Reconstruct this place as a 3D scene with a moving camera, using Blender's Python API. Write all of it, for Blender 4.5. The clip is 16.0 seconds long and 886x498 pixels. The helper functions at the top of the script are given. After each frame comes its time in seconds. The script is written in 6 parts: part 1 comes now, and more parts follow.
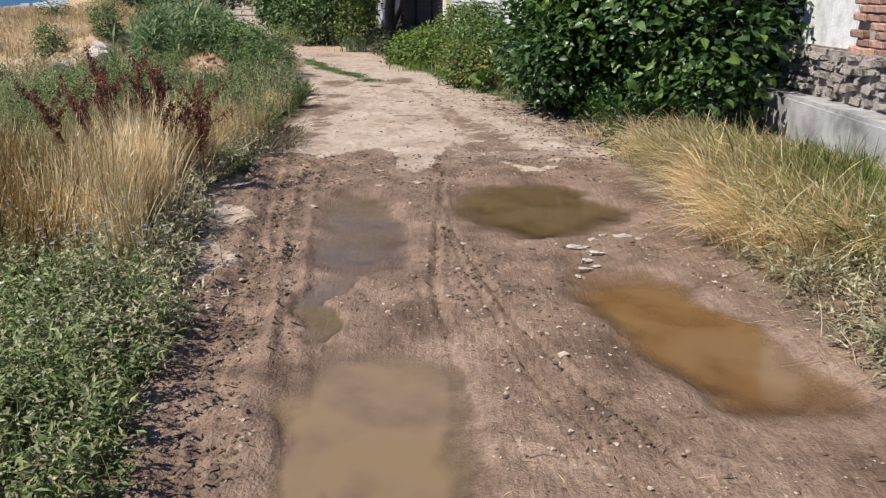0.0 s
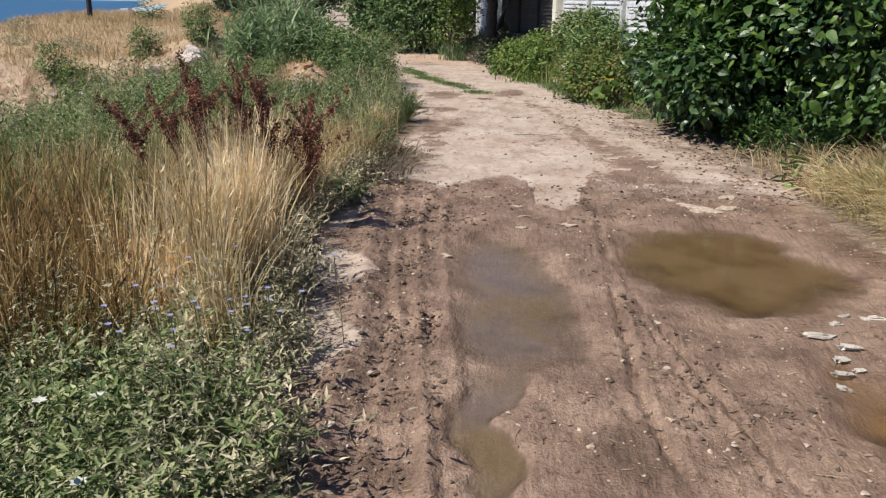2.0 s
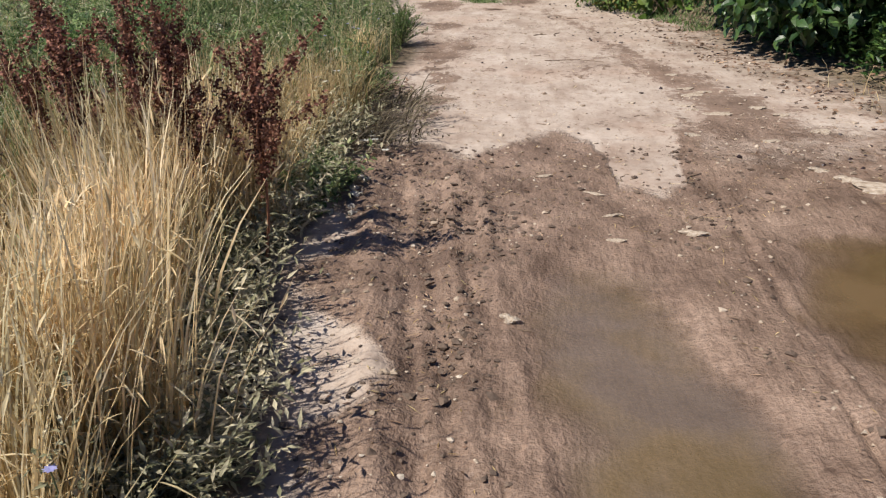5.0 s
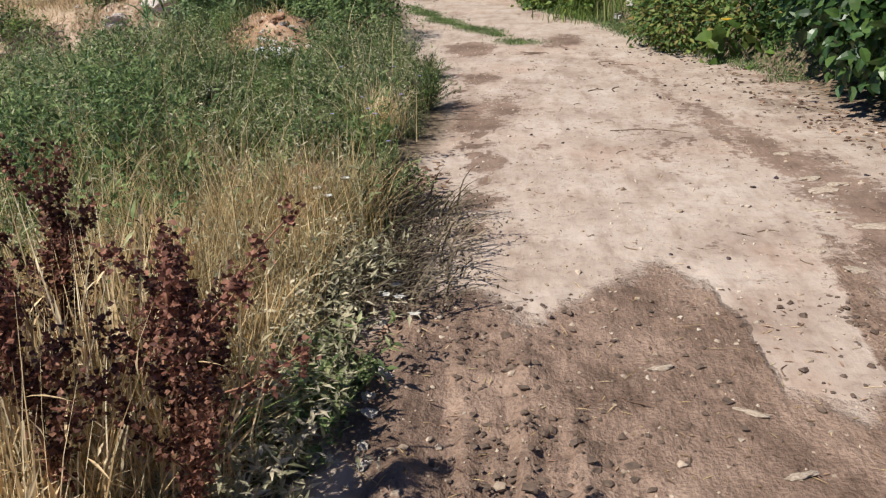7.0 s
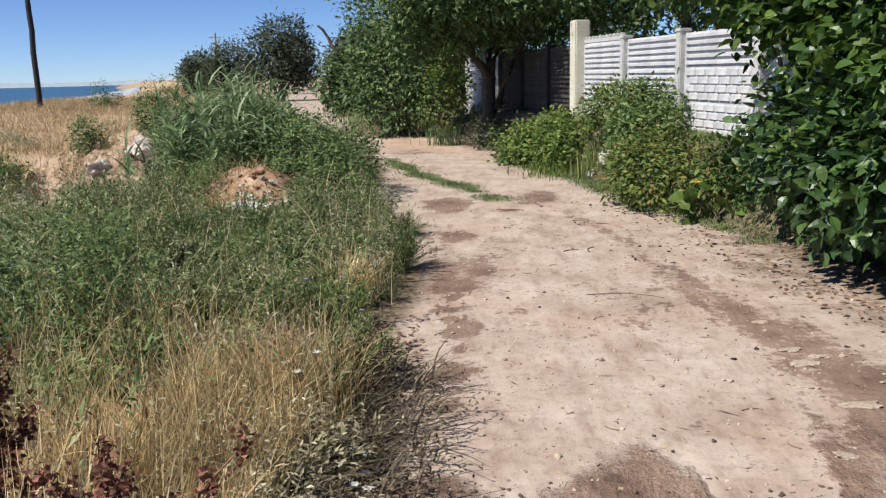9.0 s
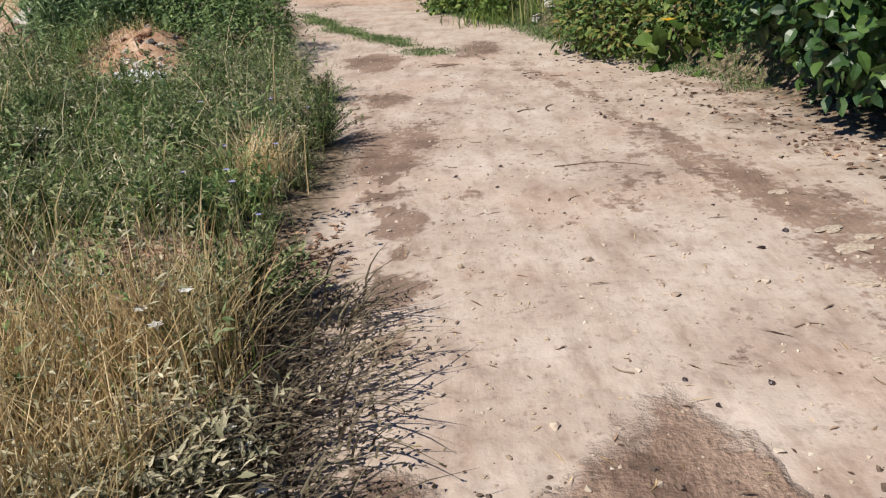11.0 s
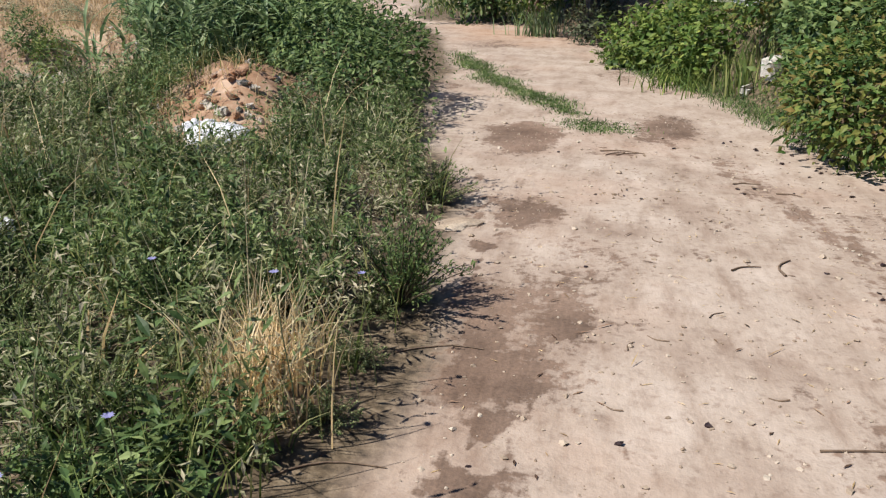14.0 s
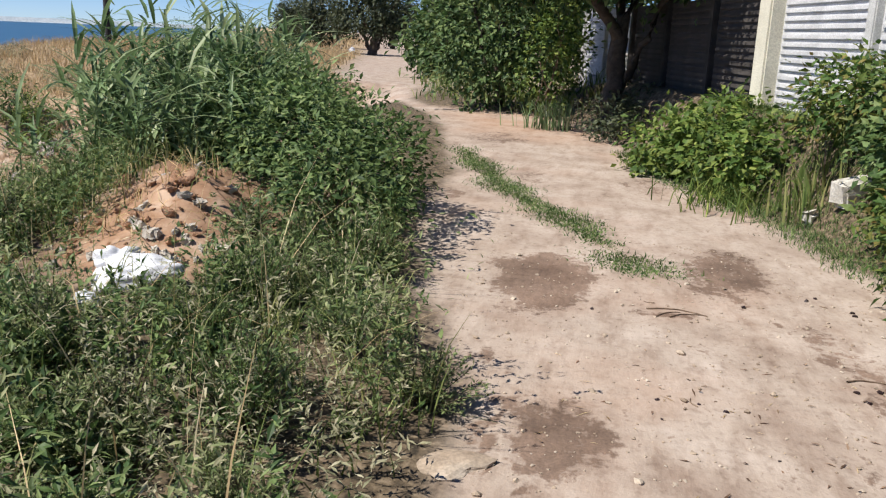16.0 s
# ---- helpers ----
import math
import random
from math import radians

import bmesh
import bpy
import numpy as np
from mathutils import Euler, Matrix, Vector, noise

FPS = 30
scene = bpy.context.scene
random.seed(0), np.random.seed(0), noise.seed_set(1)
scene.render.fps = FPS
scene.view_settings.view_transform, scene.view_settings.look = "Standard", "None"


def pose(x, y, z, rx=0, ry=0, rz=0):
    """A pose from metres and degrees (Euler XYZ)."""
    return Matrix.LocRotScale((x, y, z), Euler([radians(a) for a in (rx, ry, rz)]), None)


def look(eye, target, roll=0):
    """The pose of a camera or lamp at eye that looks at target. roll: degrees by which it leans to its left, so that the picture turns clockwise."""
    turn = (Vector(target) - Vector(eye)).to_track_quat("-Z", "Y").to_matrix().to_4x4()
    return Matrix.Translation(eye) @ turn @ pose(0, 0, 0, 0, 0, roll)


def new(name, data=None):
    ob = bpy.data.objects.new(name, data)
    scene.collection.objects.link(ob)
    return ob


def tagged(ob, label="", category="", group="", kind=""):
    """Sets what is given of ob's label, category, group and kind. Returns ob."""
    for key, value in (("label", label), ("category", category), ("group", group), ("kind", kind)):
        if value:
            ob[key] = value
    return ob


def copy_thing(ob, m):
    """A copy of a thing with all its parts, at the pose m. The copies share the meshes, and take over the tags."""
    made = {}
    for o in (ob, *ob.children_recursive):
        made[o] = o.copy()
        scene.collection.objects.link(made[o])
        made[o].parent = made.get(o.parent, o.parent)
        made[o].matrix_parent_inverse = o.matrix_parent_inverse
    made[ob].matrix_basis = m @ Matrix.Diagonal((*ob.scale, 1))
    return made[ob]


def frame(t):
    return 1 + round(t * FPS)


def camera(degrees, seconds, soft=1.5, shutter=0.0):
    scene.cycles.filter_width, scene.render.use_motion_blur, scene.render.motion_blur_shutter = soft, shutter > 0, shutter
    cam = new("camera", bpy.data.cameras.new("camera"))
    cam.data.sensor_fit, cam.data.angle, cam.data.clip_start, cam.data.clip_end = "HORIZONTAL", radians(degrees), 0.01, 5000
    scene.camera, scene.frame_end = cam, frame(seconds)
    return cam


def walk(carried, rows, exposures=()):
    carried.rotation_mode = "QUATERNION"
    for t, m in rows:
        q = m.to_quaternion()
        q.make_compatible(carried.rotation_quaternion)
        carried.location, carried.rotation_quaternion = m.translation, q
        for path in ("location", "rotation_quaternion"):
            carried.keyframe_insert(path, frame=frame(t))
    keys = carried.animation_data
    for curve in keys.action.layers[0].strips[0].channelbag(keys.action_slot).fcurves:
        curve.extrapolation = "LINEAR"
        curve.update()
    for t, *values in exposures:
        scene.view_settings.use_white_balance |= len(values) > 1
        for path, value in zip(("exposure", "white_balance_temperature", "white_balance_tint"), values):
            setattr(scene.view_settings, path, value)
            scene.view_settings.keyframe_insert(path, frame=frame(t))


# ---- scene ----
cam = camera(55.1, 16.0, soft=1.25)
METRES, EYE, TILT, LEAN, TURN = 10.7, 1.5, -16.75, -0.3, 0.0
ROWS = [
    (0.0, 0.0, 0.0, 0.0, 0.0, 0.0, 0.0),
    (0.5, -0.0144, 0.0265, 0.0084, 0.12, -0.3, -1.08),
    (1.0, -0.0244, 0.0563, 0.0171, 0.31, -0.35, -1.06),
    (1.5, -0.0377, 0.0881, 0.026, 3.09, 0.36, -1.5),
    (2.0, -0.0496, 0.12, 0.0294, 5.11, 0.44, -2.04),
    (2.5, -0.0574, 0.1501, 0.0359, 5.03, 0.16, -1.04),
    (3.0, -0.0664, 0.1827, 0.0434, 5.24, -1.08, -0.92),
    (3.5, -0.0706, 0.217, 0.0508, 4.76, -2.62, -0.7),
    (6.0, -0.1047, 0.4044, 0.1009, 4.06, -6.35, 0.12),
    (6.5, -0.1083, 0.4438, 0.1151, 4.2, -6.35, 0.18),
    (7.0, -0.1123, 0.465, 0.1281, 5.61, -4.47, 0.95),
    (7.5, -0.1168, 0.4739, 0.1392, 5.7, -4.0, 0.95),
    (8.0, -0.1155, 0.4731, 0.1429, 4.05, 1.35, 0.61),
    (8.5, -0.1137, 0.4725, 0.1428, 4.07, 4.34, 0.59),
    (9.0, -0.112, 0.4752, 0.1415, 4.06, 5.04, 0.55),
    (9.5, -0.114, 0.4902, 0.1384, 4.0, 4.86, 1.04),
    (10.0, -0.1171, 0.5188, 0.1416, 0.25, 0.82, 4.45),
    (12.5, -0.112, 0.6999, 0.1843, 2.02, -5.88, 1.06),
    (13.0, -0.1081, 0.7353, 0.199, 8.39, -2.7, -1.96),
    (13.5, -0.1142, 0.7596, 0.2087, 9.43, -2.43, -2.57),
    (14.0, -0.1184, 0.7895, 0.2144, 10.14, -2.54, -2.8),
    (14.5, -0.1202, 0.8211, 0.2279, 12.13, -2.61, -2.78),
    (15.0, -0.1225, 0.8576, 0.2417, 10.11, -0.55, -2.39),
    (15.5, -0.1275, 0.893, 0.2528, 9.42, 1.06, -2.71),
    (16.0, -0.1449, 0.9232, 0.2609, 9.83, 2.39, -4.92),
]
walk(cam, [(t, pose(0, 0, EYE, TILT, LEAN, TURN) @ pose(METRES * x, METRES * y, METRES * z, 90 + pitch, roll, yaw)) for t, x, y, z, yaw, pitch, roll in ROWS])

# ---- sky, sun ----
SUN_EL = 52.0
SUN_TO = Vector((0.86, 0.50, 0.0)).normalized()  # the way that shadows fall
world = bpy.data.worlds.new("sky")
scene.world = world
world.use_nodes = True
wn = world.node_tree.nodes
sky = wn.new("ShaderNodeTexSky")
sky.sky_type = "NISHITA"
sky.sun_disc = False
sky.sun_elevation = radians(SUN_EL)
sky.sun_rotation = math.atan2(-SUN_TO.x, -SUN_TO.y)
sky.altitude = 2500
sky.air_density = 0.75
sky.dust_density = 0.0
sky.ozone_density = 5.0
wn["Background"].inputs["Strength"].default_value = 0.074
clear = wn.new("ShaderNodeMix")
clear.data_type, clear.blend_type = "RGBA", "MULTIPLY"
clear.inputs[0].default_value = 1.0
clear.inputs[7].default_value = (0.95, 1.04, 1.24, 1)
world.node_tree.links.new(sky.outputs[0], clear.inputs[6])
world.node_tree.links.new(clear.outputs[2], wn["Background"].inputs["Color"])
sun = new("sun", bpy.data.lights.new("sun", "SUN"))
sun.data.energy = 5.0
sun.data.angle = radians(0.6)
sun.data.color = (1.0, 0.945, 0.87)
ce, se = math.cos(radians(SUN_EL)), math.sin(radians(SUN_EL))
sun.matrix_world = look((0, 0, 30), (SUN_TO.x * ce, SUN_TO.y * ce, 30 - se))
scene.view_settings.exposure = 0.395

# ---- numbers ----
rng = np.random.default_rng(7)


def sm(a, b, v):
    t = np.clip((np.asarray(v, float) - a) / (b - a), 0, 1)
    return t * t * (3 - 2 * t)


def hash2(i, j, seed):
    s = np.sin(i * 127.1 + j * 311.7 + seed * 74.7) * 43758.5453
    return s - np.floor(s)


def vnoise(x, y, seed=0):
    i, j = np.floor(x), np.floor(y)
    u, v = x - i, y - j
    u, v = u * u * (3 - 2 * u), v * v * (3 - 2 * v)
    a, b = hash2(i, j, seed), hash2(i + 1, j, seed)
    c, d = hash2(i, j + 1, seed), hash2(i + 1, j + 1, seed)
    return (a * (1 - u) + b * u) * (1 - v) + (c * (1 - u) + d * u) * v


def fbm(x, y, size, octaves=4, seed=0):
    """Noise round 0, within about -0.5 to 0.5, with features of that size."""
    out, amp, total = 0, 1.0, 0.0
    for k in range(octaves):
        out = out + amp * vnoise(x / size * 2 ** k + 17.3 * k, y / size * 2 ** k - 9.1 * k, seed + k)
        total += amp
        amp *= 0.5
    return out / total - 0.5


# ---- materials ----
def nodes(name):
    m = bpy.data.materials.new(name)
    m.use_nodes = True
    return m, m.node_tree.nodes, m.node_tree.links, m.node_tree.nodes["Principled BSDF"]


def ramp(n, cols, stops=None):
    r = n.new("ShaderNodeValToRGB")
    stops = stops or [k / (len(cols) - 1) for k in range(len(cols))]
    while len(r.color_ramp.elements) < len(cols):
        r.color_ramp.elements.new(0.5)
    for e, c, s in zip(r.color_ramp.elements, cols, stops):
        e.position, e.color = s, (*c, 1)
    return r


def noise_node(n, l, size, detail=4, rough=0.55, coord="Object"):
    tc = n.new("ShaderNodeTexCoord")
    t = n.new("ShaderNodeTexNoise")
    t.inputs["Scale"].default_value = 1 / size
    t.inputs["Detail"].default_value = detail
    t.inputs["Roughness"].default_value = rough
    l.new(tc.outputs[coord], t.inputs["Vector"])
    return t


def mix(n, l, fac, a, b, mode="MIX"):
    x = n.new("ShaderNodeMix")
    x.data_type, x.blend_type = "RGBA", mode
    for sock, v in ((x.inputs[0], fac), (x.inputs[6], a), (x.inputs[7], b)):
        if isinstance(v, (int, float)):
            sock.default_value = v
        elif isinstance(v, tuple):
            sock.default_value = (*v, 1)
        else:
            l.new(v, sock)
    return x.outputs[2]


def maths(n, l, op, a, b=0.0, clamp=False):
    x = n.new("ShaderNodeMath")
    x.operation, x.use_clamp = op, clamp
    for sock, v in zip(x.inputs, (a, b)):
        if isinstance(v, (int, float)):
            sock.default_value = v
        else:
            l.new(v, sock)
    return x.outputs[0]


def attr(n, name):
    a = n.new("ShaderNodeAttribute")
    a.attribute_name = name
    return a.outputs["Fac"]


def bump(n, l, b, height, strength=0.5, distance=0.02):
    x = n.new("ShaderNodeBump")
    x.inputs["Strength"].default_value = strength
    x.inputs["Distance"].default_value = distance
    l.new(height, x.inputs["Height"])
    l.new(x.outputs[0], b.inputs["Normal"])


def foliage(name, cols, through_light=0.3, rough=0.55, spec=0.3):
    """Leaves and blades: colour varies from one leaf to the next and softly along each."""
    m, n, l, b = nodes(name)
    g = n.new("ShaderNodeNewGeometry")
    r = ramp(n, cols)
    l.new(g.outputs["Random Per Island"], r.inputs[0])
    t = noise_node(n, l, 0.35, 2)
    tone = ramp(n, [(0.6, 0.62, 0.55), (1.2, 1.18, 1.15)], [0.35, 0.65])
    l.new(t.outputs[0], tone.inputs[0])
    col = mix(n, l, 1.0, r.outputs[0], tone.outputs[0], "MULTIPLY")
    l.new(col, b.inputs["Base Color"])
    b.inputs["Roughness"].default_value = rough
    b.inputs["Specular IOR Level"].default_value = spec
    tr = n.new("ShaderNodeBsdfTranslucent")
    l.new(col, tr.inputs["Color"])
    mx = n.new("ShaderNodeMixShader")
    mx.inputs[0].default_value = through_light
    l.new(b.outputs[0], mx.inputs[1])
    l.new(tr.outputs[0], mx.inputs[2])
    l.new(mx.outputs[0], n["Material Output"].inputs[0])
    return m


def solid(name, cols, rough=0.7, size=0.1, bumpy=0.3, distance=0.01, metal=0.0, fine=0.012, by_object=0.0):
    """A rough surface with two scales of mottling and relief."""
    m, n, l, b = nodes(name)
    big, small = noise_node(n, l, size, 5), noise_node(n, l, fine, 3)
    r = ramp(n, cols, [0.3 + 0.4 * k / (len(cols) - 1) for k in range(len(cols))])
    l.new(big.outputs[0], r.inputs[0])
    tone = ramp(n, [(0.72, 0.72, 0.72), (1.15, 1.15, 1.15)], [0.3, 0.7])
    l.new(small.outputs[0], tone.inputs[0])
    col = mix(n, l, 1.0, r.outputs[0], tone.outputs[0], "MULTIPLY")
    if by_object:
        oi = n.new("ShaderNodeObjectInfo")
        t2 = ramp(n, [(1 - by_object,) * 3, (1 + by_object * 0.6,) * 3])
        l.new(oi.outputs["Random"], t2.inputs[0])
        col = mix(n, l, 1.0, col, t2.outputs[0], "MULTIPLY")
    l.new(col, b.inputs["Base Color"])
    b.inputs["Roughness"].default_value = rough
    b.inputs["Metallic"].default_value = metal
    h = maths(n, l, "ADD", big.outputs[0], maths(n, l, "MULTIPLY", small.outputs[0], 0.5))
    bump(n, l, b, h, bumpy, distance)
    return m


def soil_material():
    m, n, l, b = nodes("soil")
    wet, veg, rock, red, gold = attr(n, "wet"), attr(n, "veg"), attr(n, "rock"), attr(n, "red"), attr(n, "gold")
    n1 = noise_node(n, l, 0.45, 6, 0.6)
    n2 = noise_node(n, l, 0.05, 5, 0.65)
    n3 = noise_node(n, l, 0.012, 3)
    n4 = noise_node(n, l, 0.16, 5, 0.65)
    dry = ramp(n, [(0.31, 0.238, 0.188), (0.40, 0.325, 0.265), (0.475, 0.40, 0.338)], [0.3, 0.5, 0.72])
    l.new(n1.outputs[0], dry.inputs[0])
    speck = ramp(n, [(0.72, 0.68, 0.66), (1.0, 1.0, 1.0), (1.08, 1.08, 1.08)], [0.28, 0.46, 0.7])
    l.new(n2.outputs[0], speck.inputs[0])
    col = mix(n, l, 1.0, dry.outputs[0], speck.outputs[0], "MULTIPLY")
    tc = n.new("ShaderNodeTexCoord")
    drift = n.new("ShaderNodeMapping")
    drift.inputs["Scale"].default_value = (7.5, 2.4, 1)
    drift.inputs["Rotation"].default_value = (0, 0, radians(-7))
    l.new(tc.outputs["Object"], drift.inputs["Vector"])
    smear = n.new("ShaderNodeTexNoise")
    smear.inputs["Scale"].default_value = 1.0
    smear.inputs["Detail"].default_value = 7
    smear.inputs["Roughness"].default_value = 0.68
    l.new(drift.outputs[0], smear.inputs["Vector"])
    dust = ramp(n, [(0.55, 0.47, 0.42), (0.88, 0.85, 0.83), (1.03, 1.03, 1.03), (1.12, 1.13, 1.14)], [0.30, 0.43, 0.52, 0.68])
    l.new(smear.outputs[0], dust.inputs[0])
    col = mix(n, l, 0.8, col, dust.outputs[0], "MULTIPLY")
    n5 = noise_node(n, l, 1.1, 5, 0.62)
    blush = maths(n, l, "MULTIPLY", maths(n, l, "SUBTRACT", n5.outputs[0], 0.5), 3.2, True)
    col = mix(n, l, maths(n, l, "MULTIPLY", blush, 0.55), col, (0.40, 0.26, 0.185))
    col = mix(n, l, red, col, (0.46, 0.235, 0.12))
    stone = ramp(n, [(0.19, 0.12, 0.078), (0.36, 0.265, 0.195), (0.54, 0.46, 0.38)], [0.35, 0.5, 0.65])
    l.new(n4.outputs[0], stone.inputs[0])
    crag = ramp(n, [(0.32, 0.24, 0.19), (0.9, 0.82, 0.76), (1.15, 1.12, 1.08)], [0.38, 0.49, 0.60])
    l.new(n5.outputs[0], crag.inputs[0])
    stony = mix(n, l, 1.0, stone.outputs[0], crag.outputs[0], "MULTIPLY")
    col = mix(n, l, rock, col, stony)
    litter = ramp(n, [(0.035, 0.028, 0.018), (0.12, 0.088, 0.055), (0.27, 0.21, 0.14)], [0.35, 0.5, 0.68])
    l.new(n2.outputs[0], litter.inputs[0])
    col = mix(n, l, veg, col, litter.outputs[0])
    hay = ramp(n, [(0.24, 0.165, 0.095), (0.38, 0.28, 0.17), (0.48, 0.37, 0.24)], [0.35, 0.5, 0.68])
    l.new(n2.outputs[0], hay.inputs[0])
    col = mix(n, l, gold, col, hay.outputs[0])
    mud = ramp(n, [(0.118, 0.077, 0.054), (0.215, 0.147, 0.107), (0.31, 0.22, 0.164)], [0.33, 0.5, 0.7])
    l.new(n1.outputs[0], mud.inputs[0])
    mudc = mix(n, l, 1.0, mud.outputs[0], speck.outputs[0], "MULTIPLY")
    mp = n.new("ShaderNodeMapping")
    mp.inputs["Scale"].default_value = (42, 7.0, 1)
    mp.inputs["Rotation"].default_value = (0, 0, radians(5))
    l.new(tc.outputs["Object"], mp.inputs["Vector"])
    streak = n.new("ShaderNodeTexNoise")
    streak.inputs["Scale"].default_value = 1.0
    streak.inputs["Detail"].default_value = 4
    l.new(mp.outputs[0], streak.inputs["Vector"])
    sr = ramp(n, [(0.80, 0.78, 0.76), (1.0, 1.0, 1.0), (1.12, 1.11, 1.10)], [0.32, 0.5, 0.68])
    l.new(streak.outputs[0], sr.inputs[0])
    mudc = mix(n, l, 1.0, mudc, sr.outputs[0], "MULTIPLY")
    grain = ramp(n, [(0.55, 0.52, 0.5), (1.0, 1.0, 1.0), (1.35, 1.33, 1.3)], [0.36, 0.5, 0.66])
    l.new(n3.outputs[0], grain.inputs[0])
    mudc = mix(n, l, 0.5, mudc, grain.outputs[0], "MULTIPLY")
    edge = maths(n, l, "ADD", wet, maths(n, l, "MULTIPLY", maths(n, l, "SUBTRACT", n2.outputs[0], 0.5), 0.75))
    edge = maths(n, l, "ADD", edge, maths(n, l, "MULTIPLY", maths(n, l, "SUBTRACT", n4.outputs[0], 0.5), 0.9))
    edge = maths(n, l, "MULTIPLY", maths(n, l, "SUBTRACT", edge, 0.30), 2.4, True)
    soak = maths(n, l, "ADD", attr(n, "damp"), maths(n, l, "MULTIPLY", maths(n, l, "SUBTRACT", smear.outputs[0], 0.5), 2.4))
    soak = maths(n, l, "ADD", soak, maths(n, l, "MULTIPLY", maths(n, l, "SUBTRACT", n2.outputs[0], 0.5), 2.0))
    soak = maths(n, l, "ADD", soak, maths(n, l, "MULTIPLY", maths(n, l, "SUBTRACT", n4.outputs[0], 0.5), 1.0))
    soak = maths(n, l, "MULTIPLY", maths(n, l, "SUBTRACT", soak, 0.34), 2.8, True)
    col = mix(n, l, maths(n, l, "MULTIPLY", soak, 0.85), col, mix(n, l, 1.0, mudc, (0.74, 0.69, 0.66), "MULTIPLY"))
    col = mix(n, l, edge, col, mudc)
    l.new(col, b.inputs["Base Color"])
    rr = ramp(n, [(0.92, 0.92, 0.92), (0.52, 0.52, 0.52)])
    l.new(edge, rr.inputs[0])
    l.new(rr.outputs[0], b.inputs["Roughness"])
    b.inputs["Specular IOR Level"].default_value = 0.35
    h = maths(n, l, "ADD", n2.outputs[0], maths(n, l, "MULTIPLY", n3.outputs[0], 0.5))
    h = maths(n, l, "ADD", h, maths(n, l, "MULTIPLY", streak.outputs[0], 0.5))
    h = maths(n, l, "MULTIPLY", h, maths(n, l, "ADD", maths(n, l, "MULTIPLY", edge, 1.0), 0.35))
    bump(n, l, b, h, 0.75, 0.016)
    return m


def water_material(name, col, alpha, rough=0.03, wave=0.02, strength=0.05, depth=0.0, silt=None):
    m, n, l, b = nodes(name)
    t = noise_node(n, l, 0.3, 4)
    r = ramp(n, [tuple(c * 0.78 for c in col), tuple(c * 1.2 for c in col)], [0.35, 0.65])
    l.new(t.outputs[0], r.inputs[0])
    cloudy = r.outputs[0]
    if silt:
        t2 = noise_node(n, l, 0.55, 3)
        cloudy = mix(n, l, maths(n, l, "MULTIPLY", maths(n, l, "SUBTRACT", t2.outputs[0], 0.44), 6.0, True), cloudy, silt)
    l.new(cloudy, b.inputs["Base Color"])
    b.inputs["Roughness"].default_value = rough
    b.inputs["IOR"].default_value = 1.33
    if depth:
        a = maths(n, l, "MULTIPLY", maths(n, l, "ADD", attr(n, "depth"), 0.001), alpha / depth, True)
        l.new(maths(n, l, "MINIMUM", a, alpha), b.inputs["Alpha"])
    w = noise_node(n, l, wave, 2)
    bump(n, l, b, w.outputs[0], strength, 0.01)
    return m


SOIL = soil_material()
MUDDY = water_material("muddy_water", (0.225, 0.155, 0.10), 0.9, depth=0.045, silt=(0.235, 0.165, 0.092))
AMBER = water_material("amber_water", (0.19, 0.102, 0.038), 0.88, depth=0.06, silt=(0.21, 0.125, 0.058))
BROWN = water_material("brown_water", (0.13, 0.082, 0.038), 0.88, depth=0.045, silt=(0.15, 0.098, 0.05))
GREYISH = water_material("thin_water", (0.185, 0.142, 0.11), 0.6, depth=0.035, silt=(0.17, 0.12, 0.058))
SEA = water_material("sea_water", (0.022, 0.085, 0.15), 1.0, 0.32, 2.5, 0.5)
STRAW = foliage("straw", [(0.46, 0.32, 0.16), (0.86, 0.68, 0.41), (0.94, 0.83, 0.60)], 0.42, 0.6)
STRAW_DULL = foliage("dull_straw", [(0.25, 0.165, 0.08), (0.62, 0.46, 0.24), (0.84, 0.69, 0.43)], 0.38, 0.65)
STRAW_BROWN = foliage("brown_straw", [(0.10, 0.06, 0.028), (0.30, 0.19, 0.075), (0.56, 0.40, 0.18)], 0.3, 0.65)
STRAW_FAR = foliage("far_straw", [(0.38, 0.27, 0.155), (0.58, 0.45, 0.28), (0.48, 0.36, 0.215)], 0.25, 0.7)
GRASS = foliage("grass", [(0.065, 0.11, 0.03), (0.20, 0.27, 0.08), (0.44, 0.44, 0.19)], 0.38)
PALE_GRASS = foliage("pale_grass", [(0.14, 0.17, 0.055), (0.36, 0.37, 0.15), (0.62, 0.56, 0.30)], 0.4)
WEED = foliage("weed_leaf", [(0.055, 0.10, 0.03), (0.20, 0.265, 0.105), (0.46, 0.47, 0.26)], 0.34)
WEED_GREY = foliage("grey_weed_leaf", [(0.15, 0.16, 0.09), (0.39, 0.38, 0.24), (0.62, 0.57, 0.41)], 0.33, 0.65)
DUSTY_WEED = foliage("dusty_weed_leaf", [(0.17, 0.175, 0.10), (0.46, 0.43, 0.29), (0.74, 0.66, 0.49)], 0.35, 0.7)
REED_LEAF = foliage("reed_leaf", [(0.085, 0.145, 0.065), (0.20, 0.30, 0.14), (0.40, 0.47, 0.27)], 0.32, 0.45)
SHRUB_LEAF = foliage("shrub_leaf", [(0.042, 0.086, 0.028), (0.115, 0.19, 0.062), (0.28, 0.36, 0.14)], 0.32)
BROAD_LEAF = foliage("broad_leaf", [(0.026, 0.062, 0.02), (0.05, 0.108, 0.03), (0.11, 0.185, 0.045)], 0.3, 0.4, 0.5)
